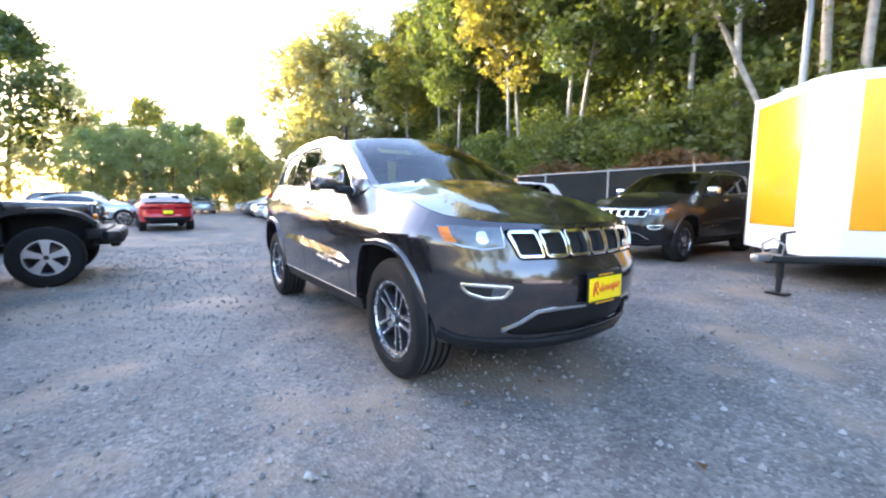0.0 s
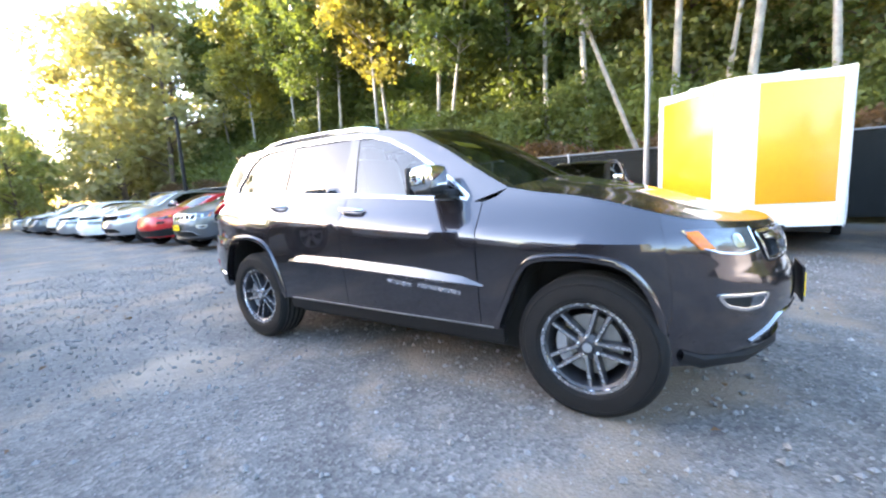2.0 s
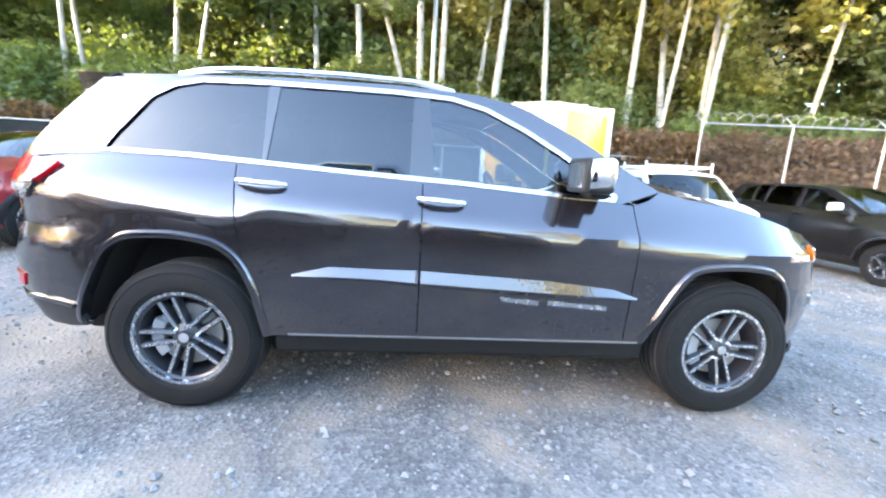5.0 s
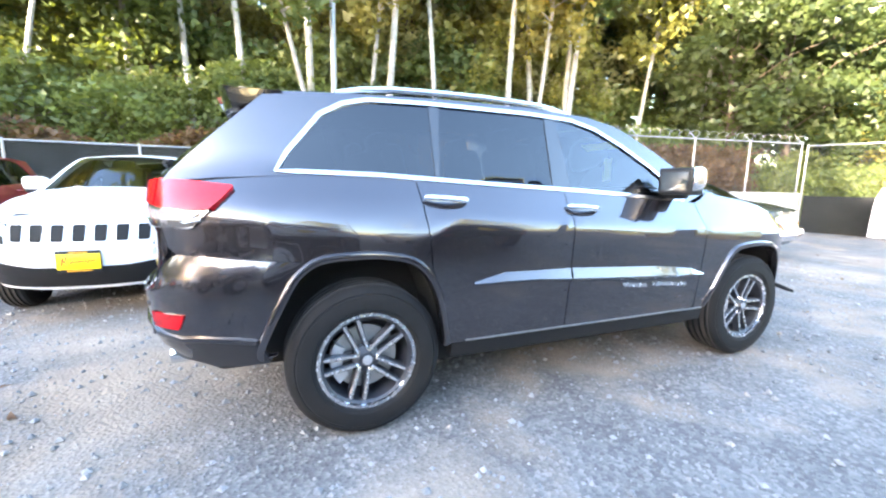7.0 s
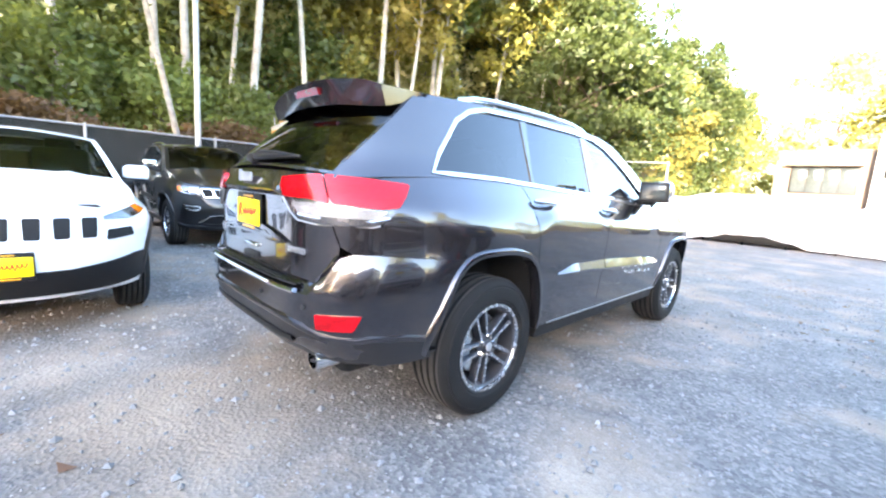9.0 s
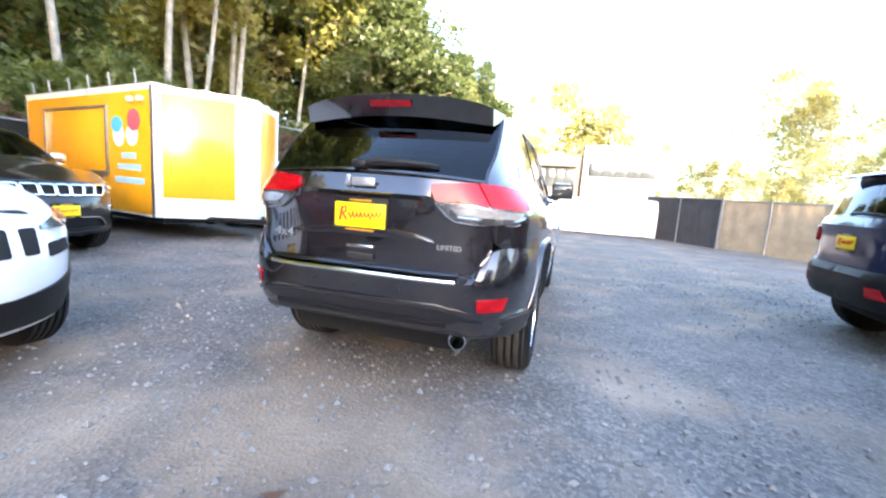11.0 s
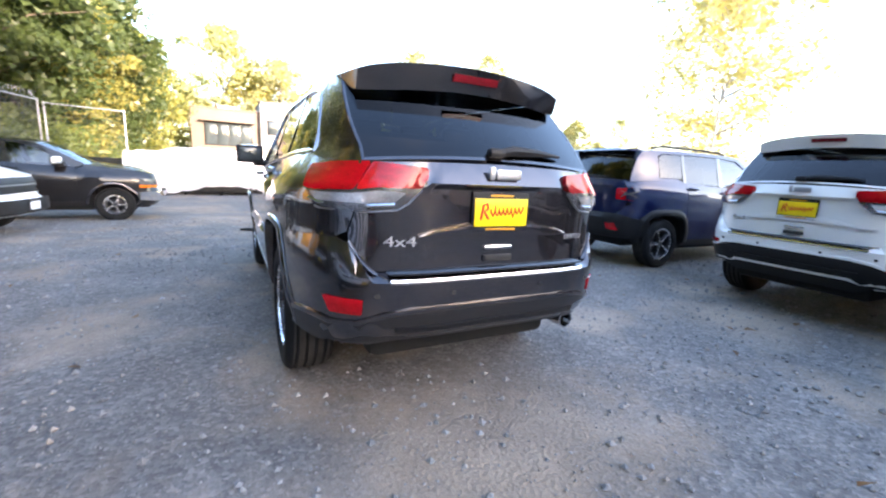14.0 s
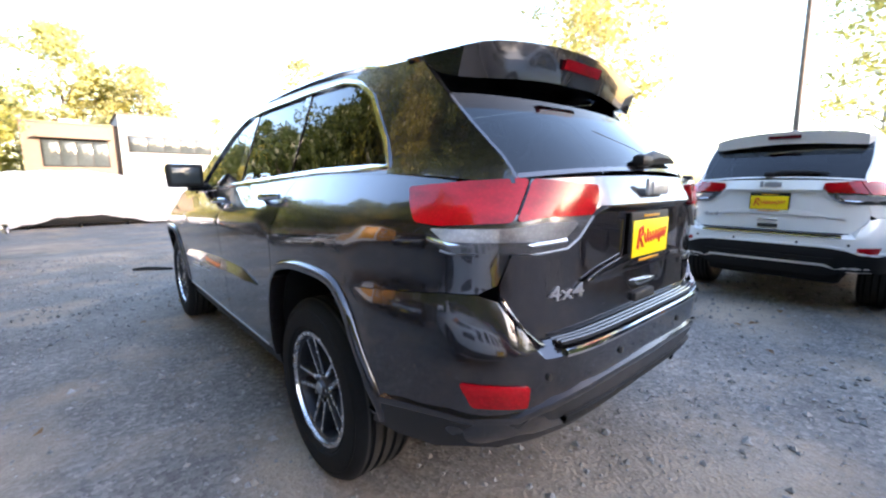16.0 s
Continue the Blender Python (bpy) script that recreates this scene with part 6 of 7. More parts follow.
for x, y, hd, p, spec, word in ((-9.2, -5.6, 90, M["silver_paint"], COUPE, "silver"), (-12.2, -6.2, 90, M["white_paint"], COUPE, "white"), (-20.5, -4.6, 90, M["silver_paint"], COUPE, "silver"), (-24.0, -4.8, 90, M["slate_paint"], CHEROKEE, "grey"), (-38.0, 1.5, 0, M["silver_paint"], COUPE, "silver")):
    build_car(dict(spec, mirror_mat=None), p, at(x, y, hd), "parked_car", word + " car parked across the lane", "car", "row across the lane", h=0.16, wheels="split", detail=False, interior=False)


def wrangler(m):
    """Open-arched off-roader: flat bonnet, separate wings, steel bumper, upright cab."""
    root = thing("off_roader", "blackish off-roader with silver five-spoke wheels, nose out", "car", m)
    p = M["navy_paint"]
    xh, xr = 1.2, -1.2
    tub = joined(box(-0.75, 0, 0.86, 2.3, 1.5, 0.62, 0.06), box(0.55, 0, 0.86, 0.5, 1.5, 0.6, 0.05))
    obj("tub", *tub, p, root)
    hd = box(1.1, 0, 1.06, 1.15, 1.2, 0.2, 0.06)
    hd = ([Vector((v.x, v.y * (1 - 0.12 * max(0, v.x - 0.6)), v.z - 0.05 * max(0, v.x - 0.6))) for v in hd[0]], hd[1])
    obj("bonnet", *hd, p, root)
    obj("grille", *box(1.68, 0, 0.9, 0.08, 1.2, 0.42, 0.03), p, root)
    for k in range(7):
        obj("grille_slot", *box(1.722, -0.27 + 0.09 * k, 0.92, 0.01, 0.045, 0.24, 0.004), M["black"], root)
    obj("engine_bay", *box(1.05, 0, 0.75, 1.2, 1.0, 0.5, 0.03), M["black"], root)
    for sd in (-1, 1):
        wing = [(0.58, 0.72), (0.66, 0.9), (0.82, 1.01), (1.05, 1.05), (1.35, 1.05), (1.6, 0.98), (1.76, 0.84), (1.72, 0.82), (1.56, 0.93), (1.34, 0.99), (1.06, 0.99), (0.87, 0.95), (0.73, 0.86), (0.66, 0.72)]
        v, f = prism(wing, sd * 0.62, sd * 0.94)
        obj("front_wing", v, f, M["plastic"], root)
        v, f = prism([(-1.85, 0.72), (-1.7, 0.95), (-1.45, 1.04), (-1.0, 1.04), (-0.75, 0.92), (-0.62, 0.72), (-0.68, 0.72), (-0.8, 0.86), (-1.02, 0.98), (-1.42, 0.98), (-1.64, 0.9), (-1.78, 0.72)], sd * 0.7, sd * 0.94)
        obj("rear_wing", v, f, M["plastic"], root)
        hl = obj("headlight", *moved(lathe([(0.001, -0.03), (0.07, -0.022), (0.09, 0.0), (0.09, 0.03)], 20), pose(1.725, sd * 0.42, 0.98, 0, 0, 90)), M["clear_lens"], root)
        obj("indicator", *box(1.73, sd * 0.8, 0.93, 0.06, 0.12, 0.06, 0.02), M["amber"], root)
        obj("tow_hook", *tube([(1.95, sd * 0.36, 0.66), (2.03, sd * 0.36, 0.7), (1.98, sd * 0.36, 0.74)], 0.014, 6), M["steel"], root)
        obj("door", *box(-0.1, sd * 0.755, 0.95, 0.95, 0.03, 0.75, 0.03), p, root)
        obj("side_window", *box(-0.12, sd * 0.7, 1.5, 0.85, 0.012, 0.34, 0.004), M["tint"], root)
        obj("mirror", *box(0.42, sd * 0.95, 1.35, 0.1, 0.18, 0.22, 0.04), M["plastic"], root)
        for x in (xh, xr):
            wheel(root, x, sd * 0.8, 0.4, 0.225, 0.26, "five", sd > 0, 40)
    obj("front_bumper", *joined(box(1.92, 0, 0.63, 0.2, 1.2, 0.19, 0.05), *[moved(box(0, 0, 0, 0.19, 0.42, 0.18, 0.06), pose(1.87, sd * 0.72, 0.64, 0, 0, -sd * 18)) for sd in (-1, 1)], box(1.9, 0, 0.52, 0.12, 1.1, 0.1, 0.03)), M["plastic"], root)
    obj("front_valance", *joined(box(1.72, 0, 0.68, 0.26, 1.46, 0.16, 0.04), box(1.68, 0, 0.56, 0.34, 0.9, 0.12, 0.03)), M["plastic"], root)
    obj("windscreen_frame", *joined(moved(box(0, 0, 0, 0.05, 1.42, 0.06, 0.015), pose(0.22, 0, 1.72)), *[moved(box(0, 0, 0, 0.05, 0.06, 0.62, 0.015), pose(0.36, sd * 0.68, 1.43, 0, -24, 0)) for sd in (-1, 1)]), p, root)
    ws = obj("windscreen", *moved(box(0, 0, 0, 0.01, 1.32, 0.58, 0.003), pose(0.36, 0, 1.43, 0, -24, 0)), M["glass"], root)
    obj("hard_top", *joined(box(-0.85, 0, 1.77, 2.1, 1.42, 0.08, 0.035), box(-1.86, 0, 1.45, 0.05, 1.36, 0.6, 0.02)), M["plastic"], root)
    obj("rear_window", *box(-1.15, 0.0, 1.5, 1.1, 1.38, 0.3, 0.02), M["tint"], root)
    obj("chassis", *box(0, 0, 0.52, 3.3, 0.7, 0.16, 0.03), M["black"], root)
    obj("spare_wheel", *moved(lathe([(0.2, -0.11), (0.37, -0.1), (0.4, -0.06), (0.4, 0.06), (0.37, 0.1), (0.2, 0.11)], 32, True), pose(-2.05, 0.05, 1.05, 0, 0, 90)), M["rubber"], root)
    return root


wrangler(at(-4.5, -4.48, 90))

# ---- trailer ----
def trailer(m):
    """V-nosed box trailer; local y runs back from the front corners, x across."""
    root = thing("food_trailer", "yellow and white V-nosed catering trailer with serving hatch", "trailer", m)
    w, L, nose, z0, z1 = 1.29, 5.1, 0.8, 0.42, 2.68
    plan = [(-w, 0), (-0.24, -nose + 0.05), (-0.1, -nose - 0.01), (0.1, -nose - 0.01), (0.24, -nose + 0.05), (w, 0), (w, L), (-w, L)]
    vs = [Vector((x, y, z)) for z in (z0, z1) for x, y in plan]
    n = len(plan)
    fs = [[i, (i + 1) % n, n + (i + 1) % n, n + i] for i in range(n)] + [list(range(n - 1, -1, -1)), list(range(n, 2 * n))]
    obj("body", vs, fs, M["trailer_white"], root, smooth=False)

    def wall(name, a, b, s0, s1, za, zb2, mat, off, thick=0.012, lab=""):
        a, b = Vector((*a, 0)), Vector((*b, 0))
        d = (b - a).normalized()
        nrm = Vector((d.y, -d.x, 0))
        if nrm.dot((a + b) / 2 - Vector((0, 2.5, 0))) < 0:
            nrm = -nrm
        c = a + d * (s0 + s1) / 2 + nrm * off
        mm = Matrix((( d.x, nrm.x, 0, c.x), (d.y, nrm.y, 0, c.y), (0, 0, 1, (za + zb2) / 2), (0, 0, 0, 1)))
        pc = box(0, 0, 0, abs(s1 - s0), thick, zb2 - za, 0.004)
        return obj(name, *moved(pc, mm), mat, root, lab)
    A, N1, N2, B = plan[0], plan[1], plan[4], plan[5]
    ln = math.hypot(N1[0] - A[0], N1[1] - A[1])
    wall("yellow_panel", A, N1, 0.12, ln - 0.04, 0.78, 2.56, M["trailer_yellow"], 0.006)
    wall("yellow_panel", B, N2, 0.14, ln - 0.06, 0.78, 2.56, M["trailer_yellow"], 0.006)
    wall("side_skin", A, (-w, L), 0.08, L - 0.06, z0 + 0.04, 2.6, M["trailer_yellow"], 0.006)
    wall("side_skin", B, (w, L), 0.08, L - 0.06, z0 + 0.04, 2.6, M["trailer_white"], 0.006)
    wall("corner_trim", A, (-w, L), 0.0, 0.08, z0, z1, M["steel"], 0.01)
    wall("corner_trim", B, (w, L), 0.0, 0.08, z0, z1, M["plate_white"], 0.01)
    for s0, s1, za, zb2 in ((0.02, 0.1, z0 + 0.02, z1 - 0.01), ):
        wall("front_edge_trim", A, N1, s0, s1, za, zb2, M["plate_white"], 0.008)
        wall("front_edge_trim", B, N2, s0, s1, za, zb2, M["plate_white"], 0.008)
    # serving hatch: frame, flap, handrail
    h0, h1 = 1.55, 4.1
    hatch = wall("serving_hatch", A, (-w, L), h0, h1, 1.16, 2.34, M["trailer_yellow"], 0.02, 0.03)
    for s0, s1, za, zb2 in ((h0, h1, 2.33, 2.39), (h0, h1, 1.11, 1.17), (h0 - 0.05, h0 + 0.01, 1.11, 2.39), (h1 - 0.01, h1 + 0.05, 1.11, 2.39)):
        wall("hatch_frame", A, (-w, L), s0, s1, za, zb2, M["steel"], 0.03, 0.04)
    obj("fold_shelf", *tube([(-w - 0.03, h0, 1.1), (-w - 0.1, h0, 1.1), (-w - 0.12, h0 + 0.08, 0.95), (-w - 0.12, h0 + 0.2, 0.72), (-w - 0.12, h1, 0.72), (-w - 0.03, h1, 1.1)], 0.022, 8), M["steel"], root)
    # printed motifs as plain shapes, and bars for the writing
    def disc(y, z, r, mat, sq=1.0, name="printed_motif", out=0.0):
        v, f = lathe([(0.001, -0.004), (r, -0.004), (r, 0.01)], 20)
        v = [Vector((p.x, p.y, p.z * sq)) for p in v]
        return obj(name, *moved((v, f), pose(-w - 0.02 - out, y, z, 0, 0, -90)), mat, root)
    disc(1.12, 1.83, 0.19, M["white_ink"]); disc(1.16, 2.03, 0.19, M["sky_ink"], 0.75, out=0.006)
    disc(0.66, 1.84, 0.19, M["white_ink"]); disc(0.58, 2.1, 0.2, M["pink_ink"], 0.95, out=0.006)
    for z, s0, s1 in ((1.42, 0.55, 1.05), (1.22, 0.4, 1.2), (0.98, 0.3, 1.3)):
        wall("print_bar", A, (-w, L), s0, s1, z, z + 0.11, M["blue_ink"], 0.014, 0.006)
    for s in (0.3, 0.62):
        obj("hatch_lamp", *box(-w - 0.06, s, 2.45, 0.1, 0.13, 0.1, 0.04), M["plate_white"], root)
    for s in (0.6, 1.5, 2.3, 3.1, 4.0, 4.8):
        obj("roof_spike", *tube([(-w + 0.05, s, z1 - 0.02), (-w + 0.02, s, z1 + 0.3)], 0.014, 5), M["galv"], root)
    obj("roof", *joined(box(0, L / 2, z1 + 0.015, 2 * w + 0.04, L + 0.02, 0.05, 0.02), box(0, -0.2, z1 + 0.01, 1.4, 0.5, 0.03, 0.01)), M["trailer_white"], root)
    obj("marker_lamp", *box(0.62, -0.42, z1 - 0.05, 0.11, 0.05, 0.04, 0.01), M["red_lens"], root)
    obj("socket_cover", *box(0.55, -0.42, 0.93, 0.1, 0.06, 0.1, 0.02), M["galv"], root)
    # running gear, drawbar, jack
    obj("chassis", *joined(box(0, L / 2, z0 - 0.06, 2.3, L, 0.12, 0.02), tube([(-0.9, 0.2, 0.4), (0, -1.8, 0.45)], 0.05, 6), tube([(0.9, 0.2, 0.4), (0, -1.8, 0.45)], 0.05, 6), box(0, -0.5, 0.43, 1.2, 0.35, 0.06, 0.01)), M["plastic"], root)
    obj("coupling", *joined(box(0, -1.92, 0.48, 0.1, 0.3, 0.1, 0.03), tube([(-0.12, -1.7, 0.62), (-0.1, -1.7, 0.5), (0.1, -1.7, 0.5), (0.12, -1.7, 0.62), (0, -1.7, 0.7), (-0.12, -1.7, 0.62)], 0.013, 8)), M["steel"], root)
    obj("jack", *joined(tube([(0.02, -1.55, 0.03), (0.02, -1.55, 0.75)], 0.032, 8), tube([(0.02, -1.55, 0.2), (0.02, -1.55, 0.6)], 0.042, 8), tube([(0.02, -1.55, 0.75), (0.14, -1.55, 0.78)], 0.014, 6), box(0.02, -1.55, 0.015, 0.22, 0.16, 0.03, 0.008)), M["plastic"], root)
    for y in (2.3, 3.15):
        for sd in (-1, 1):
            wm = moved(lathe([(0.18, -0.1), (0.32, -0.09), (0.345, -0.05), (0.345, 0.05), (0.32, 0.09), (0.18, 0.1)], 32, True), pose(sd * (w - 0.13), y, 0.345, 0, 0, 90))
            t = obj("wheel", *wm, M["rubber"], root)
            obj("rim", *moved(lathe([(0.001, -0.03), (0.1, -0.04), (0.18, -0.09), (0.185, 0.0)], 24), pose(sd * (w - 0.1), y, 0.345, 0, 0, -90 * sd if sd < 0 else 90)), M["plate_white"], t)
    obj("wheel_arch", *joined(*[moved(prism([(-0.85, 0.35), (-0.6, 0.72), (0.6, 0.72), (0.85, 0.35), (0.8, 0.35), (0.57, 0.68), (-0.57, 0.68), (-0.8, 0.35)], -0.02, 0.03), pose(sd * w, 2.72, 0, 0, 0, 90)) for sd in (-1, 1)]), M["plate_white"], root)
    return root


trailer(pose(2.34, 5.63, 0.0, 0, 0, -11))

# ---- fences ----
def fence(points, top, spacing, name, label, mesh=True, barbed=False, base=None, dark=None, post_r=0.035):
    root = thing(name, label, "fence", kind="structure")
    (x0, y0), (x1, y1) = points
    L = math.hypot(x1 - x0, y1 - y0)
    n = max(1, round(L / spacing))
    P = lambda t: Vector((x0 + (x1 - x0) * t, y0 + (y1 - y0) * t, 0))
    zb = lambda t: (ground_z(P(t).x, min(P(t).y, 11.9)) if base is None else base)
    for k in range(n + 1):
        p = P(k / n)
        obj("post", *tube([p + Vector((0, 0, zb(k / n) - 0.05)), p + Vector((0, 0, top + 0.06))], post_r, 10), M["galv"], root)
        if barbed:
            obj("barb_arm", *tube([p + Vector((0, 0, top)), p + Vector((-0.1, 0.22, top + 0.28))], 0.02, 6), M["galv"], root)
    obj("top_rail", *tube([P(0) + Vector((0, 0, top)), P(1) + Vector((0, 0, top))], 0.026, 8), M["galv"], root)
    if mesh:
        d = (P(1) - P(0)).normalized()
        vs, fs = [], []
        st = 0.075
        zlo, H = zb(0.5) + 0.03, top - zb(0.5) - 0.03
        side = Vector((-d.y, d.x, 0)) * 0.0026
        def wire(s0, z0, s1, z1):
            a, b = P(0) + d * s0 + Vector((0, 0, z0)), P(0) + d * s1 + Vector((0, 0, z1))
            o = len(vs)
            up = Vector((0, 0, 0.0026))
            vs.extend([a - side, a + up, a + side, b - side, b + up, b + side])
            fs.extend([[o, o + 1, o + 4, o + 3], [o + 1, o + 2, o + 5, o + 4], [o + 2, o, o + 3, o + 5]])
        s = -H
        while s < L:
            a0, a1 = max(0, s), min(L, s + H)
            if a1 > a0:
                wire(a0, zlo + a0 - s, a1, zlo + a1 - s)
                wire(a0, zlo + H - (a0 - s), a1, zlo + H - (a1 - s))
            s += st
        obj("chain_link", vs, fs, M["wire"], root, smooth=False)
    if dark is not None:
        v0, v1 = P(0), P(1)
        nrm = Vector(((y1 - y0) / L, -(x1 - x0) / L, 0)) * -0.03
        zz = zb(0.5) + 0.02
        k = 40
        vs, fs = [], []
        for i in range(k + 1):
            for j in range(4):
                p = P(i / k) + nrm * (1 + 0.8 * math.sin(i * 1.9 + j)) + Vector((0, 0, zz + (top - 0.02 - zz) * j / 3))
                vs.append(p)
        fs = [[i * 4 + j, i * 4 + j + 1, (i + 1) * 4 + j + 1, (i + 1) * 4 + j] for i in range(k) for j in range(3)]
        scr = obj("privacy_screen", vs, fs, dark, root)
    return root


# dark sheet added behind the links for the dim bank seen through them
fence(((-34.4, 11.5), (9.4, 11.5)), 2.2, 2.92, "chain_link_fence", "galvanised chain-link fence with a top rail", dark=M["mesh_dark"])
wall_a, wall_b = Vector((8.6, 9.95, 0)), Vector((19.4, 7.95, 0))
wd = (wall_b - wall_a).normalized()
mm = Matrix(((wd.x, -wd.y, 0, (wall_a.x + wall_b.x) / 2), (wd.y, wd.x, 0, (wall_a.y + wall_b.y) / 2), (0, 0, 1, 0.33), (0, 0, 0, 1)))
tagged(obj("retaining_wall", *moved(box(0, 0.3, 0, 11.2, 0.5, 1.75, 0.02), mm), M["concrete"]), "weathered concrete retaining wall below the fence", "wall", kind="structure")
fence(((8.8, 10.1), (19.3, 8.05)), 3.3, 2.6, "barbed_wire_fence", "tall chain-link fence topped with barbed wire", base=1.2, barbed=True)
fence(((19.45, 7.9), (20.2, 5.35)), 3.2, 2.6, "gate_panel_fence", "chain-link gate panel above a dark screen", base=-0.5)
tagged(obj("dark_screen", *moved(box(0, 0, 0, 2.6, 0.06, 1.6, 0.01), pose(19.9, 6.6, 0.3, 0, 0, -73.6)), M["mesh_dark"]), "dark grey screen panel below the gate", "screen", kind="structure")
coil = []
for k in range(140):
    t = k / 139
    p = wall_a.lerp(wall_b, t) + Vector((0, 0.2, 3.5))
    a = k * 1.1
    coil.append(p + Vector((0.05 * math.sin(a), 0.14 * math.cos(a), 0.14 * math.sin(a))))
tagged(obj("barbed_wire", *tube(coil, 0.008, 4, False), M["galv"]), "coiled barbed wire along the fence top", "wire")
fence(((20.4, -5.0), (16.6, -7.4)), 1.75, 2.25, "screened_fence", "fence with a dark grey privacy screen", mesh=False, dark=M["mesh_grey"])
# tan stretch, sunlight on the mesh put into its colour
fence(((16.55, -7.43), (11.6, -10.9)), 1.7, 2.0, "screened_fence", "fence with a privacy screen coloured tan as if lit", mesh=False, dark=M["mesh_tan"])
fence(((20.6, 5.2), (20.4, -5.6)), 1.35, 2.7, "yard_fence", "low dark-screened fence behind the wrapped load", mesh=False, dark=M["mesh_dark"])

# ---- white wrapped load ----
vs, fs = [], []
ny, nr = 64, 14
for i in range(ny + 1):
    y = 5.4 - 10.8 * i / ny
    hgt = 1.62 + 0.18 * math.sin(y * 0.8) + 0.12 * noise.noise((y * 1.3, 2, 0)) - (0.25 if y < -3 else 0)
    low_edge = 0.05 + 0.38 * max(0, math.sin(y * 0.75 + 0.6)) * (abs(y) < 4.6) + 0.05 * noise.noise((y * 2, 5, 1))
    for j in range(nr + 1):
        a = math.pi * j / nr
        c, s = math.cos(a), math.sin(a)
        x = 20.1 - 1.0 * abs(c) ** 0.6 * (1 if c > 0 else -1) + 0.06 * noise.noise((y * 2.5, j * 0.6, 3))
        z = -0.45 + low_edge + (hgt + 0.45 - low_edge) * s ** 0.55 + 0.05 * noise.noise((y * 3, j * 0.9, 7))
        vs.append((x, y, z))
w = nr + 1
fs = [(i * w + j, i * w + j + 1, (i + 1) * w + j + 1, (i + 1) * w + j) for i in range(ny) for j in range(nr)]
fs += [tuple(range(nr + 1)), tuple(reversed(range(ny * w, ny * w + w)))]
load = tagged(obj("wrapped_load", vs, fs, M["wrap"], angle=60), "long low load under white shrink-wrap on a dark frame", "load")
obj("frame", *joined(box(20.1, 0, -0.22, 1.7, 10.2, 0.3, 0.02), *[box(19.3, y, -0.3, 0.1, 0.1, 0.4, 0.01) for y in np.linspace(-4.6, 4.6, 7)]), M["plastic"], load)

# ---- building beyond ----
def building():
    root = thing("office_building", "two-part office building, tan and white render", "building", pose(46, -1, -0.6))
    obj("tan_wing", *box(4, 2.25, 3.45, 8, 6.4, 6.9, 0.03), M["tan_wall"], root)
    obj("white_wing", *box(3.2, -4.83, 4.0, 8, 7.7, 8.0, 0.03), M["white_wall"], root)
    obj("roof_parapet", *joined(box(4, 2.25, 6.98, 8.2, 6.38, 0.16, 0.03), box(3.2, -4.83, 8.08, 8.2, 7.9, 0.16, 0.03)), M["tan_wall"], root)
    obj("canopy", *box(-0.5, 2.1, 5.75, 1.2, 4.9, 0.18, 0.02), M["tan_wall"], root)
    for wy, wz, ww, wh, x, cells in ((2.05, 4.5, 4.3, 2.2, 0.0, 4), (-5.0, 5.45, 6.6, 1.3, -0.8, 5)):
        win = obj("window", *box(x - 0.02, wy, wz, 0.12, ww + 0.2, wh + 0.2, 0.02), M["plastic"], root)
        for k in range(cells):
            cw = ww / cells
            obj("pane", *box(x - 0.09, wy - ww / 2 + cw * (k + 0.5), wz, 0.03, cw - 0.08, wh, 0.005), M["window_dark"], win)
    obj("roof_unit", *box(3, 2.2, 7.3, 1.6, 1.6, 0.6, 0.05), M["white_wall"], root)
    return root


building()


def lamp_post(x, y, hgt, heads=2, heading=0):
    root = thing("street_lamp", "dark steel lamp post with flat lamp heads", "street lamp", at(x, y, heading))
    obj("pole", *tube([(0, 0, -0.1), (0, 0, hgt)], [0.13, 0.1], 10), M["plastic"], root)
    for k in range(heads):
        sgn = 1 if k == 0 else -1
        obj("arm", *tube([(0, 0, hgt - 0.1), (sgn * 0.5, 0, hgt + 0.02)], 0.03, 6), M["plastic"], root)
        obj("lamp_head", *box(sgn * 0.75, 0, hgt + 0.03, 0.6, 0.3, 0.12, 0.04), M["plastic"], root)
    return root


lamp_post(-24.0, 9.2, 6.2, 1, 180)
tagged(obj("utility_pole", *tube([(0.55, -21.5, -0.1), (0.62, -21.5, 7), (0.72, -21.5, 15)], [0.11, 0.095, 0.07], 10), M["bark_dark"]), "weathered brown wooden pole beyond the parked cars", "pole")
tagged(obj("utility_pole", *tube([(0.15, 11.35, -0.05), (0.16, 11.35, 4), (0.2, 11.35, 11.5)], [0.085, 0.08, 0.065], 12), M["galv"]), "grey steel pole standing at the fence", "pole")

# ---- trees and bank growth ----
rng = np.random.default_rng(7)


def leaves(centres, spread, per, size, squash=0.75, rng=rng):
    """Leaf blades scattered in clumps round centres; returns verts (n, 3, 3)."""
    c = np.repeat(np.asarray(centres, float), per, 0)
    sp = np.repeat(np.asarray(spread, float), per)[:, None]
    d = rng.normal(size=c.shape)
    d /= np.linalg.norm(d, axis=1)[:, None]
    p = c + d * (rng.random((len(c), 1)) ** 0.45) * sp * np.array([1, 1, squash])
    a = rng.normal(size=c.shape)
    a[:, 2] *= 0.6
    a /= np.linalg.norm(a, axis=1)[:, None]
    b = np.cross(a, rng.normal(size=c.shape))
    b /= np.linalg.norm(b, axis=1)[:, None] + 1e-9
    s = size * (0.6 + 0.8 * rng.random((len(c), 1)))
    return np.stack([p - a * s * 0.55 - b * s * 0.1, p + a * s * 0.6 - b * s * 0.22, p + a * s * 0.1 + b * s * 0.5], 1)


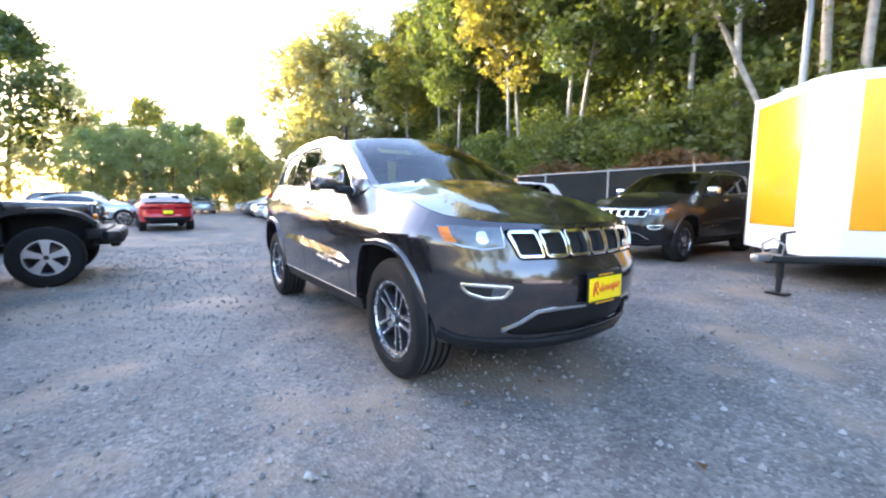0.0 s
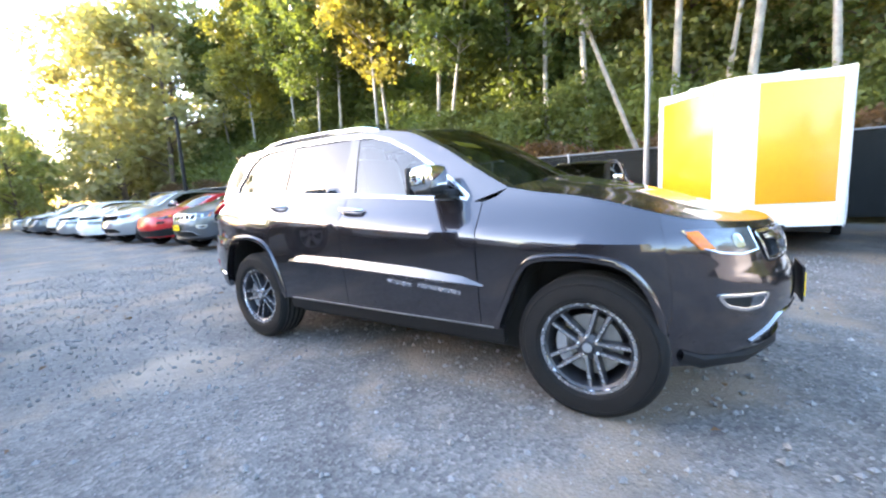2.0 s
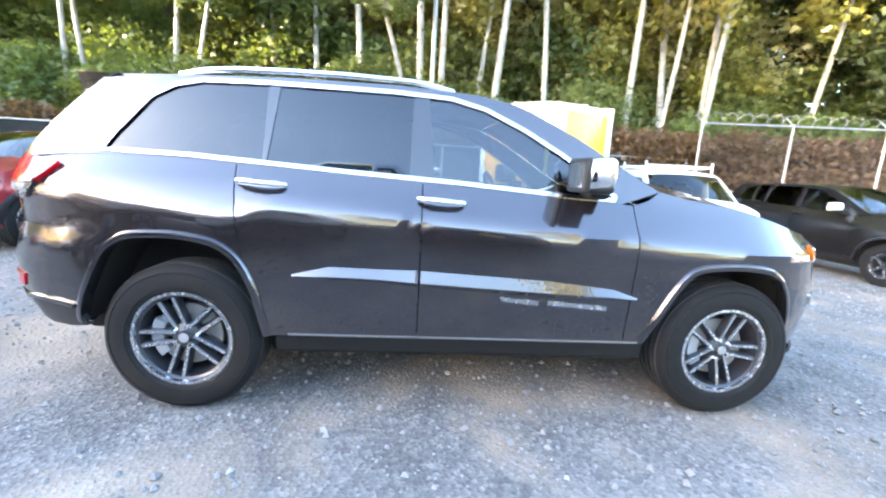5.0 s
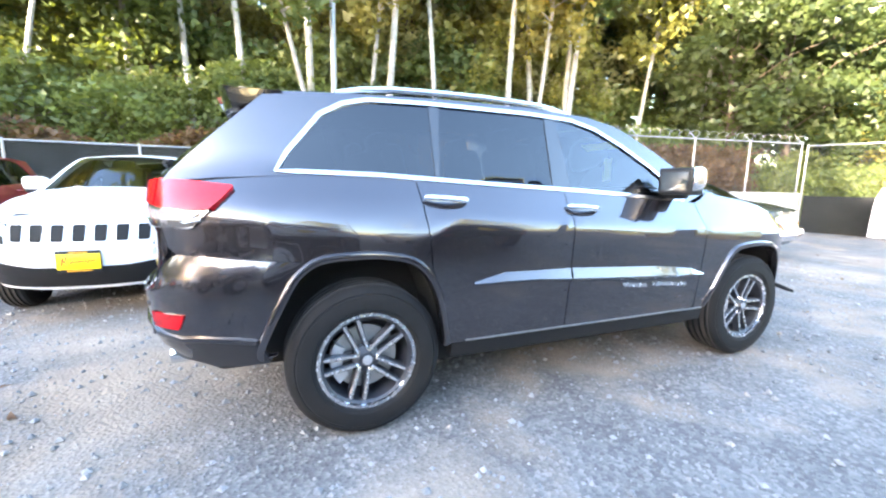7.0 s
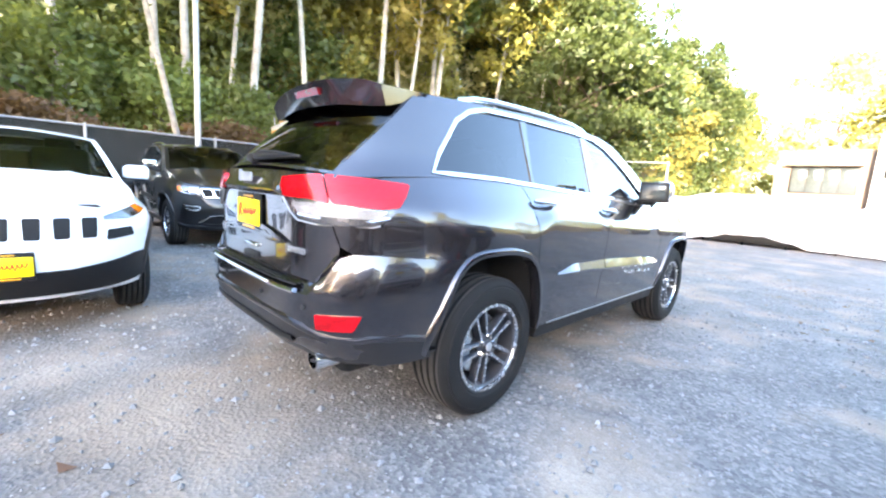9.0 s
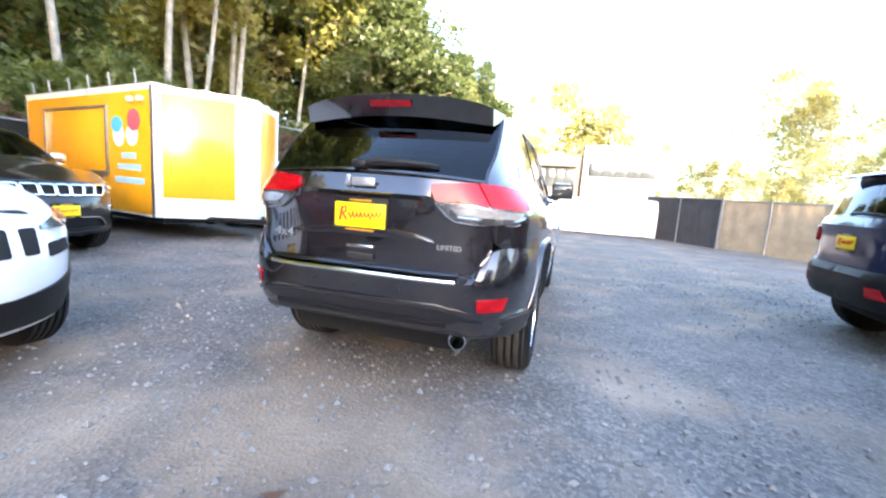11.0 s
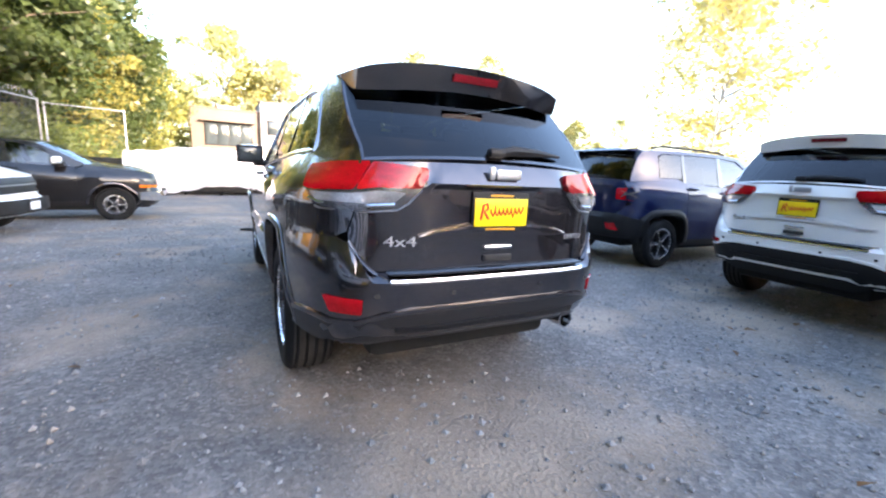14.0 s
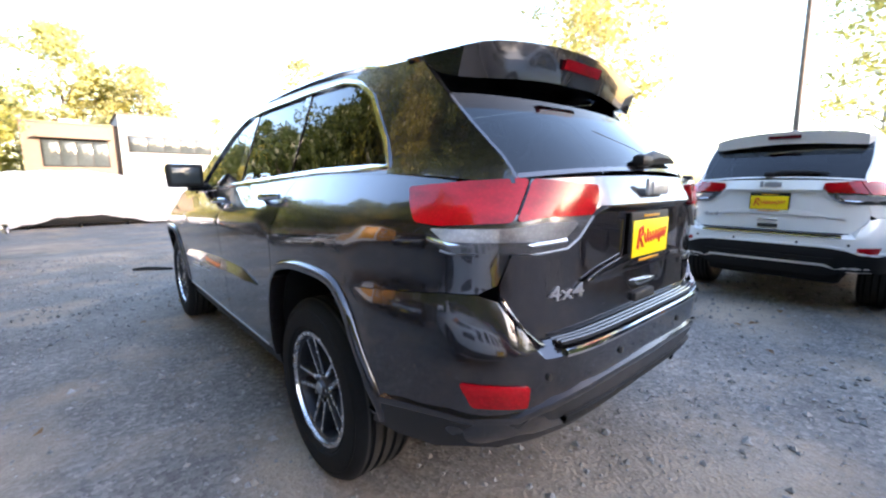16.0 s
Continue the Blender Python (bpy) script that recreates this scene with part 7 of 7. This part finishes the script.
def leaf_mesh(name, quads, mat):
    n = len(quads)
    me = bpy.data.meshes.new(name)
    me.vertices.add(3 * n)
    me.vertices.foreach_set("co", quads.reshape(-1).astype(np.float32))
    me.loops.add(3 * n)
    me.loops.foreach_set("vertex_index", np.arange(3 * n, dtype=np.int32))
    me.polygons.add(n)
    me.polygons.foreach_set("loop_start", np.arange(0, 3 * n, 3, dtype=np.int32))
    me.materials.append(mat)
    me.update(calc_edges=True)
    me.validate()
    return me


def tree_kind(hgt, crown_lo, crown_r, clumps, per, leaf, size, bark, seed, lean=0.3, trunk_r=0.13):
    r = np.random.default_rng(seed)
    pts, rad = [], []
    lx, ly = r.normal(0, lean, 2)
    for k in range(9):
        t = k / 8
        pts.append((lx * t + 0.12 * math.sin(3 * t + seed), ly * t + 0.1 * math.sin(4 * t + 2 * seed), -0.3 + (hgt + 0.3) * t))
        rad.append(trunk_r * (1 - 0.85 * t) + 0.012)
    wood = [tube(pts, rad, 7)]
    cs, ss = [], []
    for k in range(clumps):
        t = crown_lo + (1 - crown_lo) * (r.random() ** 0.85)
        b = np.array([np.interp(t * 8, range(9), [p[i] for p in pts]) for i in range(3)])
        ang = r.random() * 6.283
        shape = math.sin(math.pi * min(1, max(0.06, (t - crown_lo) / (1 - crown_lo) * 0.9 + 0.12))) ** 0.7
        reach = crown_r * shape * (0.35 + 0.75 * r.random())
        e = b + np.array([math.cos(ang) * reach, math.sin(ang) * reach, reach * (0.25 + 0.3 * r.random())])
        if k % 3 == 0:
            mid = (b + e) / 2 + np.array([0, 0, 0.12 * reach])
            wood.append(tube([tuple(b), tuple(mid), tuple(e)], [0.045 * (1.3 - t), 0.03 * (1.3 - t), 0.008], 5))
        cs.append(e)
        ss.append(0.55 + 0.6 * r.random() * crown_r / 2.2)
    trunk = bpy.data.meshes.new("trunk")
    v, f = joined(*wood)
    trunk.from_pydata([tuple(p) for p in v], [], f)
    trunk.materials.append(bark)
    trunk.shade_smooth()
    crown = leaf_mesh("crown", leaves(cs, ss, per, size, rng=r), leaf)
    return trunk, crown


KINDS = {
    "alder": [tree_kind(13.5, 0.42, 2.3, 90, 120, M["leaf_green"], 0.24, M["bark_pale"], 3, 0.4, 0.1), tree_kind(15.0, 0.5, 2.5, 95, 120, M["leaf_green"], 0.24, M["bark_pale"], 5, 0.9, 0.105), tree_kind(12.0, 0.38, 2.0, 80, 120, M["leaf_yellow"], 0.22, M["bark_pale"], 8, 0.7, 0.085)],
    "maple": [tree_kind(11.0, 0.16, 3.6, 140, 100, M["leaf_green"], 0.25, M["bark_dark"], 11, 0.3, 0.2), tree_kind(12.5, 0.2, 3.8, 140, 100, M["leaf_dark"], 0.25, M["bark_dark"], 13, 0.3, 0.2), tree_kind(10.0, 0.14, 3.4, 130, 100, M["leaf_yellow"], 0.25, M["bark_dark"], 17, 0.3, 0.2)],
    "thin": [tree_kind(11.5, 0.12, 3.4, 100, 75, M["leaf_haze_yellow"], 0.26, M["bark_dark"], 31, 0.4, 0.15), tree_kind(10.0, 0.1, 3.0, 90, 75, M["leaf_haze_yellow"], 0.26, M["bark_dark"], 33, 0.4, 0.15), tree_kind(9.0, 0.1, 3.0, 90, 75, M["leaf_yellow"], 0.26, M["bark_dark"], 37, 0.4, 0.15)],
    "wispy": [tree_kind(11.5, 0.12, 3.0, 120, 46, M["leaf_haze_yellow"], 0.2, M["bark_pale"], 41, 0.4, 0.06), tree_kind(10.5, 0.1, 2.6, 110, 46, M["leaf_haze_yellow"], 0.2, M["bark_pale"], 43, 0.4, 0.06)],
    "sage": [tree_kind(9.0, 0.06, 3.0, 130, 62, M["leaf_haze_green"], 0.22, M["bark_dark"], 51, 0.4, 0.12), tree_kind(7.5, 0.05, 2.8, 110, 62, M["leaf_haze_green"], 0.22, M["bark_dark"], 53, 0.4, 0.12)],
    "bush": [tree_kind(2.6, 0.05, 1.5, 60, 85, M["leaf_bush"], 0.15, M["bark_dark"], 21, 0.2, 0.05), tree_kind(3.2, 0.05, 1.7, 65, 85, M["leaf_green"], 0.16, M["bark_dark"], 23, 0.2, 0.05), tree_kind(2.2, 0.05, 1.3, 55, 85, M["leaf_bush"], 0.14, M["bark_dark"], 27, 0.2, 0.05)]}
WORDS = {"sage": ("broadleaf_tree", "rounded green tree at the lane's end, leaf colour paled as in haze", "tree"), "wispy": ("broadleaf_tree", "sparse tall tree with leaf colour paled as in haze", "tree"), "thin": ("broadleaf_tree", "thin-crowned tree with yellowing leaves, partly paled as in haze", "tree"), "alder": ("slim_tree", "slender pale-barked tree with a thin crown on the bank", "tree"), "maple": ("broadleaf_tree", "full-crowned broadleaf tree, green turning yellow", "tree"), "bush": ("bush", "dense leafy green bush on the bank", "bush")}


def plant(kind, i, x, y, scale=1.0, turn=None, dz=0.0, sz=None, lean=None):
    name, label, cat = WORDS[kind]
    trunk, crown = KINDS[kind][i]
    m = pose(x, y, ground_z(x, y) + dz, 0, 0, rng.random() * 360 if turn is None else turn)
    if lean is not None:
        m = Matrix.Translation(m.translation) @ Vector(lean).to_track_quat("Z", "Y").to_matrix().to_4x4()
    m = m @ Matrix.Diagonal((scale, scale, sz or scale, 1))
    root = thing(name, label, cat, m, {"alder": "trees on the bank", "thin": "trees round the yard", "sage": "trees round the yard", "wispy": "trees round the yard", "maple": "trees round the yard", "bush": "bushes on the bank"}[kind])
    a, b = new("trunk", trunk), new("crown", crown)
    a.parent = b.parent = root
    return root


# bank: bushes low down, slim trees through them, full crowns above
for k in range(34):
    x = -38 + 61 * (k + 0.5) / 34 + rng.normal(0, 0.4)
    plant("bush", k % 3, x, 13.6 + rng.random() * 1.6, 0.9 + 0.35 * rng.random())
for k in range(30):
    x = -38 + 62 * (k + 0.5) / 30 + rng.normal(0, 0.5)
    plant("bush", (k + 1) % 3, x, 16.8 + rng.random() * 2.5, 1.1 + 0.5 * rng.random())
SLIM = [(-31.0, 16.5), (-26.0, 15.2), (-20.3, 14.6), (-18.2, 14.4), (-17.0, 15.1), (-13.7, 14.5), (-12.6, 14.8), (-9.7, 14.4), (-6.4, 16.6), (-4.2, 15.4), (-2.2, 14.6), (-0.1, 14.9), (0.6, 14.4), (2.0, 14.6), (2.6, 15.0), (5.1, 14.5), (8.4, 14.6), (9.6, 14.4), (10.6, 15.0), (11.5, 14.3), (11.9, 14.8), (16.4, 14.5), (21.0, 14.8), (23.5, 14.5)]
for k, (x, y) in enumerate(SLIM):
    plant("alder", (k * 2 + (k // 4)) % 3, x, y, (0.9 if x < -8 else 1.2) + 0.3 * rng.random())
plant("alder", 1, 0.5, 13.0, 0.85, lean=(-0.8, -1.58, 3.3))
plant("alder", 0, -9.2, 14.4, 0.9, lean=(0.5, -0.3, 3.3))
for k, (x, y) in enumerate(((-9, 19.5), (-4, 20), (1, 19.5), (5, 18.6), (8, 17.6), (11, 18.6), (13.5, 17.4), (16.5, 18.2))):
    plant("thin", (2, 0, 2, 1)[k % 4], x, y, 0.8 + 0.3 * rng.random())
for k in range(12):
    x = -42 + 66 * (k + 0.5) / 12 + rng.normal(0, 0.8)
    plant("maple", (0, 2, 2, 0, 2)[k % 5], x, 20.5 + rng.random() * 2.5, 0.85 + 0.25 * rng.random())
for k in range(10):
    x = -44 + 72 * (k + 0.5) / 10 + rng.normal(0, 1)
    plant("maple", (2, 0, 2)[k % 3], x, 27 + rng.random() * 4, 1.15 + 0.3 * rng.random())
# mostly the dark-leaved kind: shade on these trees put into leaf colour
for k, (x, y) in enumerate(((21.5, 12.5), (24, 10.8), (27.5, 11.5), (25, 15), (30.5, 10.5), (34, 10), (29, 16), (37.5, 9.2), (33, 15), (41, 8.6), (38, 14.5), (45, 9.5), (22, 18), (26, 21), (31, 21))):
    plant("maple", (1, 1, 1, 1, 2)[k % 5], x, y, 0.9 + 0.35 * rng.random())
for k in range(9):
    plant("bush", k % 3, 21.6 + 2.6 * k, 9.6 - 0.1 * k + rng.random(), 1.0 + 0.3 * rng.random())
# at the lane's end and across the yard; with the added rows below they shade the gravel in the low sun
for k in range(18):
    a = k / 17
    tall = 0.85 if a < 0.3 else 1.1
    y = 18 - 60 * a + rng.normal(0, 0.8)
    if not -31 < y < -15:
        plant("thin", (0, 1, 2, 1)[k % 4], -54 + 5 * math.sin(2.3 * k), y, tall * (0.85 + 0.3 * rng.random()))
for k in range(26):
    plant("thin", 2 if k % 3 else 0, -47 + 2 * math.sin(k), 17 - 58 * k / 25, 0.38 + 0.16 * rng.random())
for k in range(8):
    plant("sage", k % 2, -42.5 - 2.5 * (k % 2) + rng.normal(0, 0.4), -6.2 + 2.0 * k, 0.75 + 0.15 * rng.random(), sz=(0.75, 1.05, 0.8, 1.1, 0.9)[k % 5])
SUNWARD, ACROSS = Vector((-0.92, -0.39)), Vector((0.39, -0.92))
# unseen rows, added to hold the low sun off the yard
for dist, shift in ((32, 0.0), (39, 1.4)):
    for k in range(8):
        p = SUNWARD * (dist + rng.normal(0, 0.6)) + ACROSS * (shift + 1.6 + 2.6 * k)
        plant("maple", (1, 0, 2)[k % 3], p.x, p.y, 0.95 + 0.12 * rng.random(), sz=0.6 + 0.1 * rng.random())
# two tall trees added, mostly out of view, to shade the bank's far trees
for across, out, size in ((-5, 54, 1.5), (-9, 57, 1.5)):
    p = SUNWARD * out + ACROSS * across
    plant("maple", 1, p.x, p.y, size)
# sunlit thin-leaved trees beyond the far fence
for x, y, i, s in ((60, 1.5, 0, 1.6), (62, -2.0, 2, 1.55), (58, -5.0, 1, 1.5), (64, 5.5, 2, 1.2), (60, 10, 0, 1.0), (58, 15, 2, 1.1)):
    plant("thin", i, x, y, s)
for x, y, i, s in ((60, -25, 0, 1.7), (61, -29, 1, 1.75), (55, -27, 1, 1.5), (50, -34, 0, 1.6), (17, -34, 0, 1.9), (22, -41, 1, 1.9), (-1.5, -31, 1, 1.2), (-5, -34, 0, 1.3)):
    plant("wispy", i, x, y, s)
for x, y, i, s in ((-33, 12.6, 0, 1.45), (-38, 11.0, 1, 1.6), (-41, 13.5, 2, 1.5), (-36, 14.5, 1, 1.5)):
    plant("thin", i, x, y, s)
for k in range(20):
    plant("thin" if k % 3 == 0 else "wispy", 0 if k % 2 else 1, 48 - 0.9 * k + rng.normal(0, 0.8), -9 - 1.9 * k, 0.5 + 0.3 * rng.random())


# creepers and dead stems along the fence top
n = 4200
cx = rng.random(n) * 46 - 36
cs = np.stack([cx, 11.95 + rng.random(n) * 1.2, 1.5 + rng.random(n) * 1.0 + 0.3 * np.sin(cx * 1.3)], 1)
q = leaves(cs, np.full(n, 0.3), 12, 0.14)
ob = new("withered_creeper", leaf_mesh("withered_creeper", q, M["leaf_dead"]))
tagged(ob, "withered brown creeper behind the fence", "creeper", kind="stuff")
n = 2200
cx = rng.random(n) * 12 + 6.5
cy = 10.9 - 0.19 * (cx - 8.6) + 0.2 + rng.random(n) * 1.6
q = leaves(np.stack([cx, cy, 1.2 + rng.random(n) ** 1.4 * 1.9], 1), np.full(n, 0.35), 12, 0.15)
tagged(new("withered_creeper", leaf_mesh("withered_creeper", q, M["leaf_dead"])), "withered brown growth behind the tall fence", "creeper", kind="stuff")
n = 5200
cx = rng.random(n) * 62 - 38
cy = 12.6 + rng.random(n) ** 0.8 * 22
cz = np.array([ground_z(a, b) for a, b in zip(cx, cy)]) + 0.35 + 0.5 * rng.random(n)
q = leaves(np.stack([cx, cy, cz], 1), np.full(n, 0.8), 30, 0.19)
tagged(new("undergrowth", leaf_mesh("undergrowth", q, M["leaf_bush"])), "low green undergrowth covering the bank", "undergrowth", kind="stuff")

# fallen leaves
n = 260
fx, fy = rng.random(n) * 22 - 11, rng.random(n) * 15 - 6.5
fz = np.where(fx > 2.2, -0.55 * (1 - np.exp(-(fx - 2.2) / 9.0)), 0) + 0.014
q = leaves(np.stack([fx, fy, fz], 1), np.full(n, 0.001), 1, 0.075)
q[:, :, 2] = fz[:, None] + (q[:, :, 2] - fz[:, None]) * 0.25
tagged(new("fallen_leaves", leaf_mesh("fallen_leaves", q, M["leaf_dead"])), "dry brown leaves scattered on the gravel", "leaves", kind="stuff")

# loose stones on the yard
n = 36000
u = rng.random((n, 2))
sx, sy = u[:, 0] * 17 - 8.5, u[:, 1] * 12 - 6.2
rr = 0.006 + 0.02 * rng.random(n) ** 5
base = np.array([(1, 0, 0), (-1, 0, 0), (0, 1, 0), (0, -1, 0), (0, 0, 0.8), (0, 0, -0.8)], float)
P = base[None] * (0.7 + 0.6 * rng.random((n, 6, 1))) * rr[:, None, None]
ang = rng.random(n) * 6.283
ca, sa = np.cos(ang)[:, None], np.sin(ang)[:, None]
X = P[:, :, 0] * ca - P[:, :, 1] * sa + sx[:, None]
Y = P[:, :, 0] * sa + P[:, :, 1] * ca + sy[:, None]
zg = np.where(sx > 2.2, -0.55 * (1 - np.exp(-(sx - 2.2) / 9.0)), 0)
Z = P[:, :, 2] + zg[:, None] + 0.006
V = np.stack([X, Y, Z], 2).reshape(-1, 3)
F0 = np.array([(0, 2, 4), (2, 1, 4), (1, 3, 4), (3, 0, 4), (2, 0, 5), (1, 2, 5), (3, 1, 5), (0, 3, 5)])
FF = (F0[None] + 6 * np.arange(n)[:, None, None]).reshape(-1, 3)
me = bpy.data.meshes.new("loose_stones")
me.from_pydata(V.tolist(), [], FF.tolist())
me.materials.append(M["stone"])
tagged(new("loose_stones", me), "loose grey crushed stones scattered over the yard", "stones", kind="stuff")

# dropped strip of black rubber
zr = ground_z(5.0, 0.8)
tagged(obj("rubber_strip", *tube([(5.15, 1.0, zr + 0.03), (5.05, 0.85, zr + 0.045), (4.95, 0.68, zr + 0.04), (4.88, 0.5, zr + 0.025)], [0.02, 0.032, 0.03, 0.018], 8), M["rubber"]), "dropped strip of black rubber on the gravel", "rubber strip")
